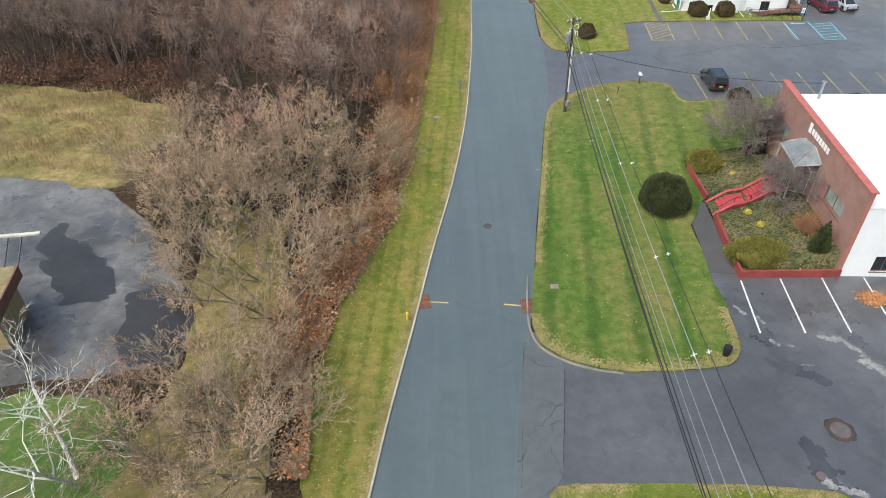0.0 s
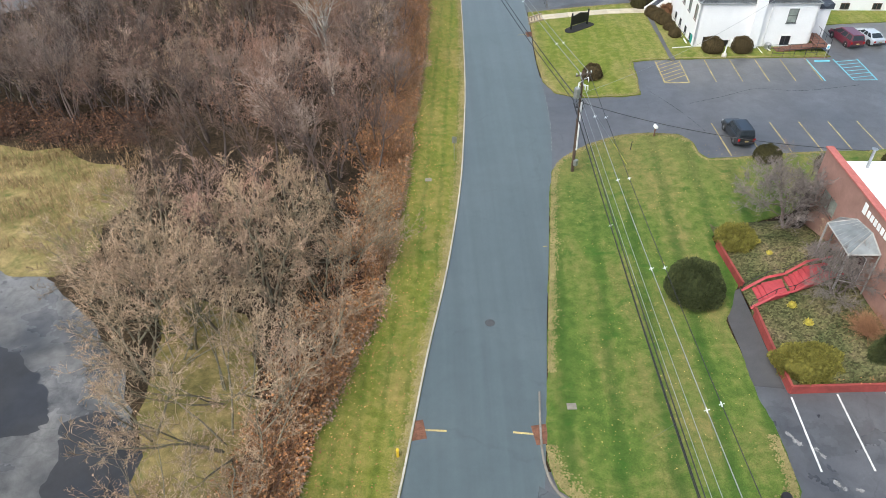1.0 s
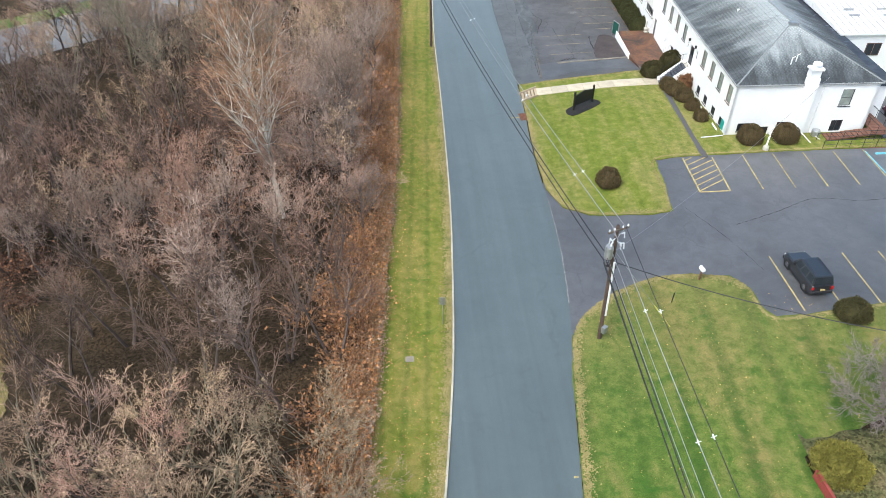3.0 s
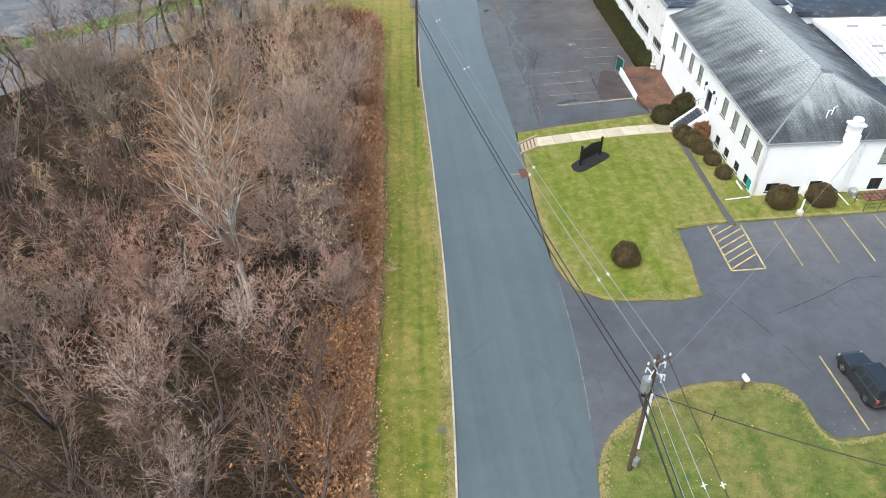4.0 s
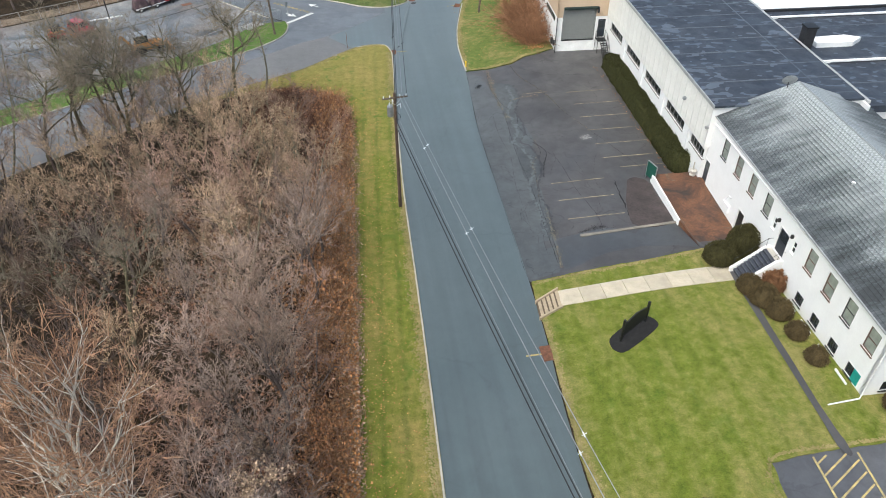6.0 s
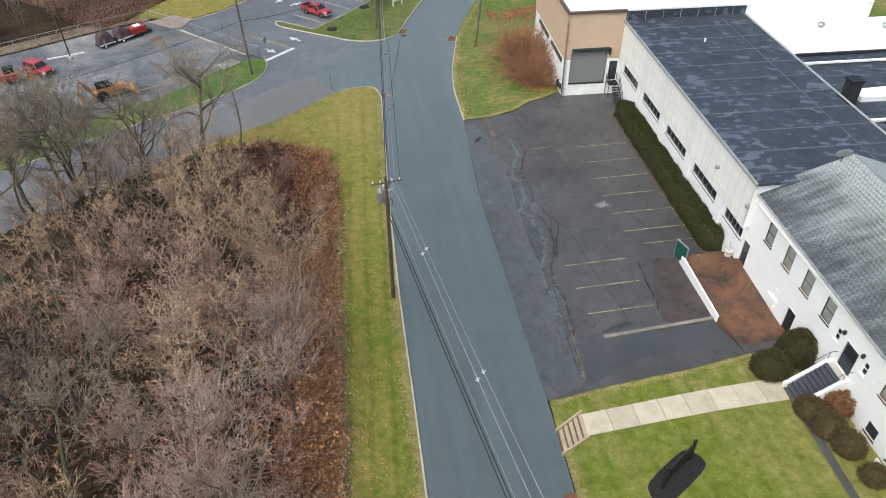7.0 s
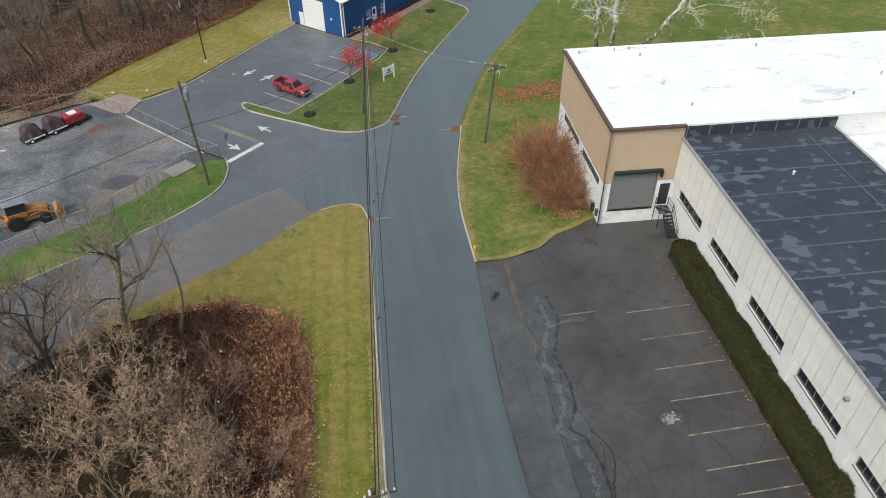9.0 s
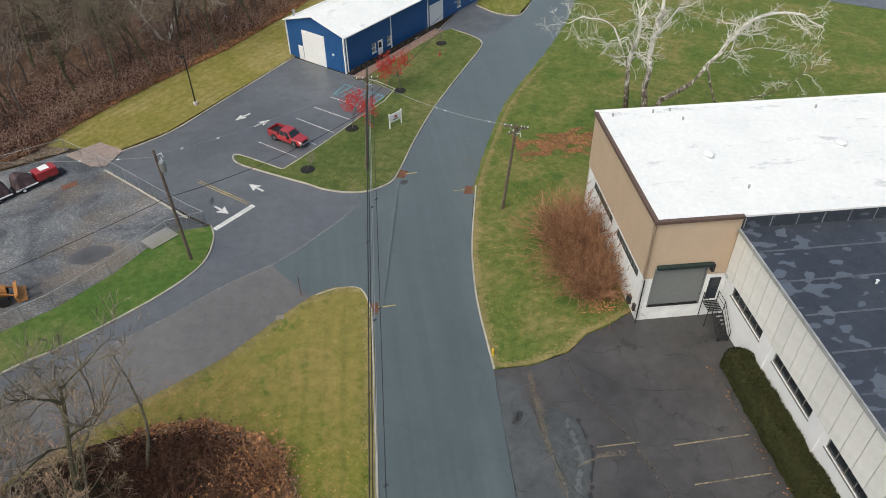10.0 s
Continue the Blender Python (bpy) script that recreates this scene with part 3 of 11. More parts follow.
def part(name, bm, material, parent, label="", smooth=False, m=None):
    ob = new(name, finish(name, bm, material, smooth) if isinstance(bm, bmesh.types.BMesh) else bm)
    ob.parent = parent
    if m is not None:
        ob.matrix_local = m
    if label:
        ob["label"] = label
    return ob


def thing(name, label, category, m, group="", kind=""):
    ob = new(name)
    ob.empty_display_size = 0.3
    ob.matrix_world = m
    return tagged(ob, label, category, group, kind)


def raw(name, verts, faces, material, parent=None, smooth=False):
    me = bpy.data.meshes.new(name)
    me.from_pydata(verts, [], faces)
    me.materials.append(material)
    if smooth:
        me.polygons.foreach_set("use_smooth", [True] * len(me.polygons))
    ob = new(name, me)
    if parent is not None:
        ob.parent = parent
    return ob


def box(x0, y0, z0, x1, y1, z1, bev=0.0, bm=None, m=None):
    b = bmesh.new()
    bmesh.ops.create_cube(b, size=1.0)
    for v in b.verts:
        v.co = Vector((x0 + (v.co.x + 0.5) * (x1 - x0), y0 + (v.co.y + 0.5) * (y1 - y0), z0 + (v.co.z + 0.5) * (z1 - z0)))
    if bev:
        bmesh.ops.bevel(b, geom=b.edges[:], offset=bev, segments=2, affect="EDGES", profile=0.5)
    if m is not None:
        bmesh.ops.transform(b, matrix=m, verts=b.verts[:])
    return join(bm, b)


def join(bm, b):
    if bm is None:
        return b
    me = bpy.data.meshes.new("tmp")
    b.to_mesh(me)
    b.free()
    bm.from_mesh(me)
    bpy.data.meshes.remove(me)
    return bm


def prism(poly, axis, lo, hi, bm=None, bev=0.0, m=None):
    """A flat outline drawn along one axis. axis x: poly is (y, z); y: (x, z); z: (x, y)."""
    b = bmesh.new()
    def at(p, w):
        return {"x": (w, p[0], p[1]), "y": (p[0], w, p[1]), "z": (p[0], p[1], w)}[axis]
    lo_v = [b.verts.new(at(p, lo)) for p in poly]
    hi_v = [b.verts.new(at(p, hi)) for p in poly]
    b.faces.new(lo_v)
    b.faces.new(hi_v[::-1])
    n = len(poly)
    for i in range(n):
        b.faces.new((lo_v[i], hi_v[i], hi_v[(i + 1) % n], lo_v[(i + 1) % n]))
    if bev:
        bmesh.ops.bevel(b, geom=b.edges[:], offset=bev, segments=2, affect="EDGES", profile=0.5)
    if m is not None:
        bmesh.ops.transform(b, matrix=m, verts=b.verts[:])
    return join(bm, b)


def lathe(profile, seg=16, bm=None, m=None):
    """(radius, height) pairs turned about z."""
    b = bmesh.new()
    rings = []
    for r, z in profile:
        rings.append([b.verts.new((r * math.cos(2 * math.pi * k / seg), r * math.sin(2 * math.pi * k / seg), z)) for k in range(seg)])
    for a, c in zip(rings, rings[1:]):
        for k in range(seg):
            b.faces.new((a[k], a[(k + 1) % seg], c[(k + 1) % seg], c[k]))
    b.faces.new(rings[0][::-1])
    b.faces.new(rings[-1])
    if m is not None:
        bmesh.ops.transform(b, matrix=m, verts=b.verts[:])
    return join(bm, b)


def tube(points, radius, sides=6, bm=None):
    """A round bar along points; radius a number or one for each point."""
    b = bm if bm is not None else bmesh.new()
    pts = [Vector(p) for p in points]
    rr = radius if isinstance(radius, (list, tuple)) else [radius] * len(pts)
    rings = []
    for i, p in enumerate(pts):
        d = (pts[min(i + 1, len(pts) - 1)] - pts[max(i - 1, 0)]).normalized()
        u = d.cross(Vector((0, 0, 1)) if abs(d.z) < 0.9 else Vector((1, 0, 0))).normalized()
        w = d.cross(u)
        rings.append([b.verts.new(p + (u * math.cos(2 * math.pi * k / sides) + w * math.sin(2 * math.pi * k / sides)) * rr[i]) for k in range(sides)])
    for a, c in zip(rings, rings[1:]):
        for k in range(sides):
            b.faces.new((a[k], a[(k + 1) % sides], c[(k + 1) % sides], c[k]))
    b.faces.new(rings[0][::-1])
    b.faces.new(rings[-1])
    return b


def curve_pts(ctrl, n=5, closed=False):
    """A smooth line through control points."""
    p = [np.array(c, float) for c in ctrl]
    out = []
    m = len(p)
    for i in range(m if closed else m - 1):
        g = lambda k: p[k % m] if closed else p[min(max(k, 0), m - 1)]
        a, b_, c, d = g(i - 1), g(i), g(i + 1), g(i + 2)
        for s in range(n):
            t = s / n
            out.append(tuple(0.5 * (2 * b_ + (c - a) * t + (2 * a - 5 * b_ + 4 * c - d) * t * t + (3 * b_ - a - 3 * c + d) * t ** 3)))
    if not closed:
        out.append(tuple(p[-1]))
    return out


# ---- the lie of the land ----
KY, KZ = (-60, 94, 120, 150, 170, 185, 220), (0, 0.05, -0.15, -1.0, -2.0, -2.4, -2.2)
AY, AZ = (-60, 45, 58, 68, 98, 108, 118, 135, 150, 165, 180, 200), (0.5, 0.7, 1.1, 1.5, 1.6, 1.0, 0.45, 0.7, 1.1, 1.2, 0.7, 0.3)


def land(x, y):
    z = sum(np.interp(y + d, KY, KZ) for d in (-8, -4, 0, 4, 8)) / 5
    a = sum(np.interp(y + d, AY, AZ) for d in (-8, -4, 0, 4, 8)) / 5
    s = min(max((x - 9) / 18, 0), 1)
    return float(z + a * s * s * (3 - 2 * s))


def at(x, y, dz=0.0, turn=0.0):
    return pose(x, y, land(x, y) + dz, 0, 0, turn)


def sheet(name, outline, dz, material, skirt=0.0, step=3.0, label="", kind="structure", parent=None, category=""):
    """A patch of ground cover that follows the land, with a lip at its rim."""
    n = len(outline)
    xs = [p[0] for p in outline]
    ys = [p[1] for p in outline]
    inner = [(i * step, j * step) for i in range(math.floor(min(xs) / step), math.ceil(max(xs) / step) + 1) for j in range(math.floor(min(ys) / step), math.ceil(max(ys) / step) + 1)]
    vs, _, fs, *_ = geometry.delaunay_2d_cdt([Vector(p) for p in list(outline) + inner], [], [list(range(n))], 1, 1e-4)
    b = bmesh.new()
    vv = [b.verts.new((v.x, v.y, land(v.x, v.y) + dz)) for v in vs]
    for f in fs:
        b.faces.new([vv[i] for i in f])
    for v in [v for v in b.verts if not v.link_faces]:
        b.verts.remove(v)
    if skirt:
        rim = [e for e in b.edges if e.is_boundary]
        r = bmesh.ops.extrude_edge_only(b, edges=rim)
        for v in r["geom"]:
            if isinstance(v, bmesh.types.BMVert):
                v.co.z -= skirt
    b.normal_update()
    for f in b.faces:
        if f.normal.z < -0.5:
            f.normal_flip()
    me = bpy.data.meshes.new(name)
    b.normal_update()
    b.to_mesh(me)
    b.free()
    me.materials.append(material)
    ob = new(name, me)
    if parent is not None:
        ob.parent = parent
        return ob
    return tagged(ob, label, category, "", kind)


def kerb_line(name, line, width, height, material, label, n=4, side=1):
    """A raised kerb along a line, its width to the left (side 1) of its course, built of lengths with joints."""
    pts = curve_pts(line, n)
    b = bmesh.new()
    prev = None
    for i, p in enumerate(pts):
        d = np.array(pts[min(i + 1, len(pts) - 1)]) - np.array(pts[max(i - 1, 0)])
        d = d / np.linalg.norm(d)
        nx, ny = -d[1] * side, d[0] * side
        z = land(p[0], p[1])
        prof = [(0, -0.1), (0.02, height - 0.02), (0.04, height), (width - 0.02, height), (width, height - 0.02), (width, -0.1)]
        ring = [b.verts.new((p[0] + nx * u, p[1] + ny * u, z + h)) for u, h in prof]
        if prev:
            for k in range(5):
                b.faces.new((prev[k], ring[k], ring[k + 1], prev[k + 1]))
        else:
            b.faces.new(ring)
        prev = ring
    b.faces.new(prev[::-1])
    return tagged(solid(name, b, material), label, "kerb", "", "structure")


def stripe(name, p, q, width, parent, material, dz=0.036):
    """A painted line from p to q, laid on the paving."""
    p, q = Vector((*p, 0)), Vector((*q, 0))
    d = (q - p).normalized()
    w = Vector((-d.y, d.x, 0)) * width / 2
    n = max(1, int((q - p).length / 1.5))
    vs, fs = [], []
    for i in range(n + 1):
        c = p.lerp(q, i / n)
        for s in (w, -w):
            vs.append((c.x + s.x, c.y + s.y, land(c.x + s.x, c.y + s.y) + dz))
            vs.append((c.x + s.x, c.y + s.y, land(c.x + s.x, c.y + s.y) + dz - 0.012))
    for i in range(n):
        k = i * 4
        fs += [(k, k + 2, k + 6, k + 4), (k, k + 4, k + 5, k + 1), (k + 2, k + 3, k + 7, k + 6)]
    fs += [(0, 1, 3, 2), (n * 4, n * 4 + 2, n * 4 + 3, n * 4 + 1)]
    return raw(name, vs, fs, material, parent)


def ragged(line, amp, n=6, closed=False, f=0.9):
    """A smooth line made uneven, as turf and weeds grow."""
    return [(x + amp * noise.noise(Vector((x * f, y * f, 3.0))) + 0.4 * amp * noise.noise(Vector((x * 4, y * 4, 8.0))), y + amp * noise.noise(Vector((x * f, y * f, 11.0)))) for x, y in curve_pts(line, n, closed)]


def worn_edge(outline, amp):
    """A closed outline whose straight runs are broken up, as turf creeps over asphalt."""
    out = []
    for (ax, ay), (bx, by) in zip(outline, list(outline[1:]) + [outline[0]]):
        n = max(1, int(math.hypot(bx - ax, by - ay) / 0.45)) if math.hypot(bx - ax, by - ay) < 25 else 1
        for k in range(n):
            x, y = ax + (bx - ax) * k / n, ay + (by - ay) * k / n
            q = noise.noise(Vector((x * 0.8, y * 0.8, 5))) + 0.5 * noise.noise(Vector((x * 2.7, y * 2.7, 9)))
            w = noise.noise(Vector((x * 0.8, y * 0.8, 15))) + 0.5 * noise.noise(Vector((x * 2.7, y * 2.7, 19)))
            out.append((x + amp * q, y + amp * w))
    return out


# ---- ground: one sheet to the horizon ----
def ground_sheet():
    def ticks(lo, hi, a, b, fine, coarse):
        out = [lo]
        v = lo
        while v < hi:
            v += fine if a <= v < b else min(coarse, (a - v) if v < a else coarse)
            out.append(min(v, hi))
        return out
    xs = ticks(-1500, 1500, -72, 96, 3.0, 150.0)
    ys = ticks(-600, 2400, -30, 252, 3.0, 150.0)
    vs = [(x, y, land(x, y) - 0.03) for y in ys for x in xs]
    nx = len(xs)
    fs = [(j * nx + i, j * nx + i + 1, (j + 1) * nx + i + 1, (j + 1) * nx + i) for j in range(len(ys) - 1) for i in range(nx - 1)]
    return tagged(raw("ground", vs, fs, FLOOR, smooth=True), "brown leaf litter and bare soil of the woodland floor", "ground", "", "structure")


ground_sheet()

ROAD_LEFT = [(-14, -40), (-8.2, 0), (-5.6, 15), (-4.5, 22.9), (-3.7, 28.7), (-2.3, 37.2), (-1.0, 45.8), (0.4, 53.6), (1.4, 60.4), (2.4, 69), (3.1, 79),
             (3.6, 88), (4.0, 103), (4.2, 115), (4.35, 126), (4.8, 138), (5.3, 149), (5.75, 157), (5.95, 162.2)]
ROAD_RIGHT = [(-5, -40), (0.6, 0), (3.4, 15), (4.2, 22.9), (5.0, 29), (6.2, 36.2), (7.3, 43.9), (8.0, 49.2), (9.1, 56.3), (10.3, 64.7), (11.5, 71.5), (12.3, 79), (12.6, 86),
              (12.6, 93), (12.8, 99), (13.1, 103.5), (13.35, 111), (13.5, 124), (13.7, 137), (14.3, 146), (14.8, 153), (15.0, 161), (15.6, 166.5), (16.4, 171),
              (18.4, 179.6), (21.0, 186.3), (26.3, 198), (33.7, 209), (40.3, 219.8), (45.2, 229.8), (58, 262)]
ROAD_FAR_LEFT = [(48, 262), (37.8, 231.2), (34.6, 226), (31, 222), (26.6, 217), (26.1, 214.9), (22.2, 208.1), (16.8, 198.5), (13.2, 190.8), (10.9, 185), (9.4, 182.3), (6.2, 181)]
road = sheet("road", curve_pts(ROAD_RIGHT, 3) + ROAD_FAR_LEFT + curve_pts(ROAD_LEFT, 3)[::-1], 0.02, ROAD, label="blue-grey asphalt street with a gentle bend", category="road")

SIDE_NEAR = [(5.95, 162.2), (5.2, 165.1), (3.2, 165.6), (1.1, 165.0), (-1.8, 162.6), (-6.2, 158.4), (-10.2, 155.8), (-14, 153.4), (-20.4, 148.5), (-30, 140.5), (-45, 128), (-70, 108)]
SIDE_FAR = [(-9.3, 177.6), (-8.8, 175.1), (-9.5, 171.2), (-12.5, 167.5), (-16.3, 164.4), (-20.2, 161.6), (-23.9, 159.4), (-35, 151), (-50, 140), (-75, 121)]
SEAM = [(6.1, 179.1), (1.2, 173.8), (-2.6, 170.4), (-7.1, 167.8), (-11.6, 164.3), (-15.7, 161.5), (-19.6, 159.3), (-23.4, 157.0), (-35, 148.5), (-50, 137.5), (-74, 118)]
sheet("side_road", [(-2.8, 169.6), (0.4, 165.1)] + SIDE_NEAR[3:] + SEAM[2:][::-1], 0.026, SIDEOLD, label="worn grey-brown asphalt side road", category="road")
sheet("side_road_mouth", [(5.4, 160), (6.5, 160), (10.9, 185), (6.1, 181)] + SEAM[:3] + [(-2.8, 169.6), (0.4, 165.1), (1.1, 165.0), (3.2, 165.6), (5.2, 165.1)], 0.014, ROAD, label="blue-grey asphalt at the mouth of the side road", category="road")
blue_lot = sheet("parking_lot_1", [(10.9, 186), (9.4, 182.2), (6.2, 180.0)] + SEAM[:1] + SEAM[1:] + SIDE_FAR[::-1] + [(-11.5, 179.5), (-17.7, 185.9), (-23, 191.2), (-21.7, 194.4), (-16.4, 198), (-10.2, 205.8), (-1.4, 217.1), (6.1, 210), (9.5, 212.5), (20.8, 223), (24, 228), (30, 238), (34, 238), (31, 227), (26.6, 217.5), (22, 214)], 0.008, LOTNEW, label="smooth dark asphalt car park beside the blue building", category="car park")

sheet("road_mouth", [(26.3, 216.4), (25.6, 219.4), (30.8, 228.5), (35.2, 226.8), (36.5, 228), (33.5, 220)], 0.004, LOTNEW, label="dark asphalt at the far driveway mouth", category="road")
lot2 = sheet("parking_lot_2", [(10.5, 66), (12.6, 90), (26, 93), (70, 93), (110, 95), (110, 68), (34, 66), (24, 66)], 0.01, LOTDARK, label="dark asphalt car park with yellow stall lines", category="car park")
sheet("side_lot", [(47.6, 92.4), (110, 94.5), (110, 104), (58, 103.2), (46.5, 102)], 0.014, LOTDARK, label="dark asphalt beside the office", category="car park")
sheet("rear_lawn", worn_edge([(46.6, 101.6), (58, 102.9), (110, 104.2), (110, 118), (40, 118)], 0.15), 0.1, LAWN, 0.14, label="green lawn before the rear block", category="lawn")
lot3 = sheet("parking_lot_3", [(13.4, 111.2), (13.5, 124), (13.7, 137), (14.3, 146), (14.8, 153.2), (17.7, 152.9), (21, 153.5), (24, 156), (27.0, 157.5), (36.5, 157.5), (34.5, 110), (29, 110)], 0.012, LOTOLD, label="old cracked black asphalt car park", category="car park")
front_lot = sheet("parking_lot_4", [(3.0, 20), (5.4, 36.5), (9, 36), (21, 43), (24, 43), (60, 43), (60, -30), (8, -30), (3.4, 15)], 0.012, LOTDARK, label="patched black asphalt car park with white stall lines", category="car park")
sheet("parking_lot_5", ragged([(-70, 60), (-43.7, 58.3), (-34, 56.4), (-29.3, 52.5), (-24, 47), (-20.6, 41), (-19, 34.5), (-22.1, 33), (-31, 31.5), (-70, 28)], 0.7, 6, True, 0.5), 0.012, WETLOT, label="wet patchy asphalt yard behind the trees", category="yard")

BROKEN_EDGE = [(19.6, 147.2), (19.8, 144.2), (18.4, 140.5), (18.7, 137.7), (18.5, 135.5), (17.5, 133.6), (18.3, 132.8), (18.7, 130.5), (18.6, 128.4), (18.2, 127.0), (17.4, 125.3), (17.2, 123.2), (17.4, 121.2), (17.0, 117)]
sheet("broken_asphalt", ragged([(17.6, 148.6)] + BROKEN_EDGE + [(16.2, 117), (16.5, 121.4), (16.6, 125.5), (16.6, 130.4), (16.9, 135.6), (17.1, 138.8), (17.4, 143.0), (17.2, 146.2)], 0.5, 5, True, 1.1), 0.026, BROKEN, label="dark broken band of sunken asphalt in the old car park", category="pavement")
# worn strip of older asphalt along the street before the cracked lot
sheet("pavement_apron", [(13.36, 111.3), (13.5, 124), (13.7, 137), (14.3, 146), (14.8, 152.5), (16.6, 151), (16.9, 146), (18.6, 140.5), (19.2, 134), (17.8, 130), (17.6, 124), (17.0, 117), (16.6, 112)], 0.018, APRONOLD, label="grey crazed asphalt strip beside the street", category="pavement")
sheet("pavement_strip", [(5.7, 35.4), (8.35, 33.4), (7.25, 25.2), (6.6, 22), (6.2, 18), (3.5, 18), (4.2, 24), (4.9, 30)], 0.024, APRON, label="grey older asphalt strip at the driveway mouth", category="pavement")
sheet("lot_patch", [(16.6, 112.1), (16.9, 116.3), (20.6, 116.9), (27.9, 117.1), (29.2, 112.8)], 0.034, PATCHOLD, label="newer dark asphalt patch", category="pavement")
for k, poly in enumerate(([(-34.8, 49), (-29, 45.6), (-26.5, 41.2), (-28.5, 39.5), (-31.5, 41.5)], [(-24.2, 41.2), (-20.2, 40), (-18.9, 35), (-20.4, 33.4), (-23.5, 34.4)])):
    sheet("yard_patch", ragged(poly, 1.3, 16, True, 0.6), 0.02, PATCH, label="fresh black asphalt patch in the wet yard", category="pavement")

# ---- lawns ----
WOODS = [(-13, -40), (-10.5, 0), (-8.8, 15), (-8.6, 22.9), (-9.4, 30.6), (-9.1, 34.5), (-8.2, 40), (-6.8, 45), (-5.0, 50.5), (-4.1, 58.4), (-3.3, 69.8), (-2.7, 80), (-2.0, 90), (-1.6, 98.3), (-1.3, 112), (-1.0, 124), (-0.7, 134), (-0.6, 141),
         (-1.0, 145.6), (-2.8, 149.4), (-7.2, 151.8), (-12, 151.6), (-17.3, 150.4), (-21, 147.6)]
sheet("lawn_1", curve_pts(ROAD_LEFT, 3) + SIDE_NEAR[1:8] + [(-17.2, 151)] + ragged(WOODS[:-1], 0.55, 8)[::-1], 0.1, STRIPLAWN, 0.16, label="strip of mown green and straw-coloured grass between street and woods", category="lawn")
lawn1 = [(6.5, 37.2), (6.9, 35.0), (8.4, 33.7), (10.3, 32.9), (12.4, 32.4), (16, 32.3), (19.7, 32.6), (21.0, 34.2), (21.3, 38.3), (21.0, 41.2), (21.2, 45.3), (21.2, 48.3), (23.2, 52), (23, 58), (34, 62), (60, 62), (60, 70.6), (39.2, 70.4), (34.7, 70.2), (28.5, 69.5), (26.2, 69.4), (25.6, 70.7), (25.6, 72.6), (24.6, 74.0),
         (21.7, 74.8), (18.8, 75), (15.5, 74), (12.6, 72), (11.3, 69.9), (10.6, 66.5), (9.2, 56.8), (8.1, 49.6), (7.4, 44.2), (6.8, 40)]
sheet("lawn_2", worn_edge(lawn1, 0.13), 0.1, STRIPED, 0.16, label="striped green lawn with straw-coloured rim", category="lawn")
sheet("lawn_3", worn_edge([(13.5, 111.1), (13.3, 106.9), (13.2, 103.2), (12.9, 98.8), (12.7, 93), (12.8, 88.8), (13.7, 85.8), (15.8, 84.1), (18.2, 83.4), (21.3, 82.9), (22.9, 83.1), (23.4, 86.6), (23.8, 91.3), (28.4, 91.5), (37.6, 91.6), (48, 91.6), (48, 97), (32, 110), (32, 113), (29.5, 112.6), (23.6, 111.8), (17.9, 111.5)], 0.12), 0.1, LAWN, 0.16, label="mown office lawn of mixed green and yellow", category="lawn")
sheet("lawn_4", [(6.0, 22.6), (6.2, 23.2), (6.9, 23.6), (9.8, 23.75), (17.2, 23.5), (22.8, 22.8), (24.6, 21.6), (25, 18), (24, -30), (4, -30), (4.6, 10), (5.6, 20)], 0.1, LAWN, 0.16, label="small green lawn at the driveway", category="lawn")
sheet("lawn_5", worn_edge([(14.9, 153.2), (15.1, 161), (15.7, 166.4), (16.5, 170.8)] + curve_pts([(18.3, 179.6), (20.8, 186.4), (26.1, 198.1), (33.4, 209.2), (40.0, 220), (44.9, 230), (57.7, 262)], 4) + [(75, 300), (260, 300), (260, 150), (70, 150), (36, 170), (27.5, 157), (25.3, 155.9), (22.6, 154.9), (21, 153.6), (17.7, 152.9)], 0.16), 0.1, FARLAWN, 0.14, 6.0, label="wide autumn lawn of olive and brown grass", category="lawn")
sheet("lawn_6", [(-8.0, 190.6), (-6.9, 188.9), (-2.4, 185.6), (0.1, 183.9), (2.6, 182.2), (6.2, 181.1), (9.2, 182.4), (10.8, 185), (13.1, 190.8), (16.7, 198.5), (22.1, 208.1), (26.0, 214.9), (26.3, 217.5), (25, 219.7), (22.8, 222.4), (21.2, 222.0), (14.2, 215.6), (7.4, 209.3), (6.9, 209.0), (12.0, 204.4), (7.3, 198.2), (1.5, 191.4), (-2.4, 187.4), (-7.6, 191.3)], 0.11, ISLANDLAWN, 0.16, label="olive-green island lawn with small red maples", category="lawn")
sheet("lawn_7", [(-9.4, 177.5), (-8.9, 175.1), (-9.58, 171.25), (-12.57, 167.6), (-16.36, 164.5), (-20.26, 161.7), (-23.96, 159.5), (-35, 151.1), (-50, 140.1), (-70, 125), (-72, 129), (-50, 146), (-35, 157.5), (-25.5, 164.6), (-21.6, 167.2), (-17.7, 171.2), (-13.6, 177)], 0.1, YARDGRASS, 0.14, label="narrow bright green verge beside the gravel yard", category="lawn")
sheet("lawn_8", [(-1.4, 217.4), (-10.3, 206.1), (-16.5, 198.3), (-21.9, 194.6), (-27.6, 196.2), (-31.2, 197.2), (-29.6, 200.3), (-24.8, 206.7), (-18.6, 213.6), (-11.5, 221.6), (-3.4, 233.1), (3, 244), (14, 250), (24, 240), (8, 226)], 0.1, BANKLAWN, 0.14, label="mown yellow-green grass bank before the far woods", category="lawn")
sheet("lawn_9", [(28.6, 231.7), (31.3, 227.6), (34.4, 226.4), (37.5, 231.3), (46, 252), (36, 252)], 0.1, LAWN, 0.14, label="small green lawn by the far driveway", category="lawn")
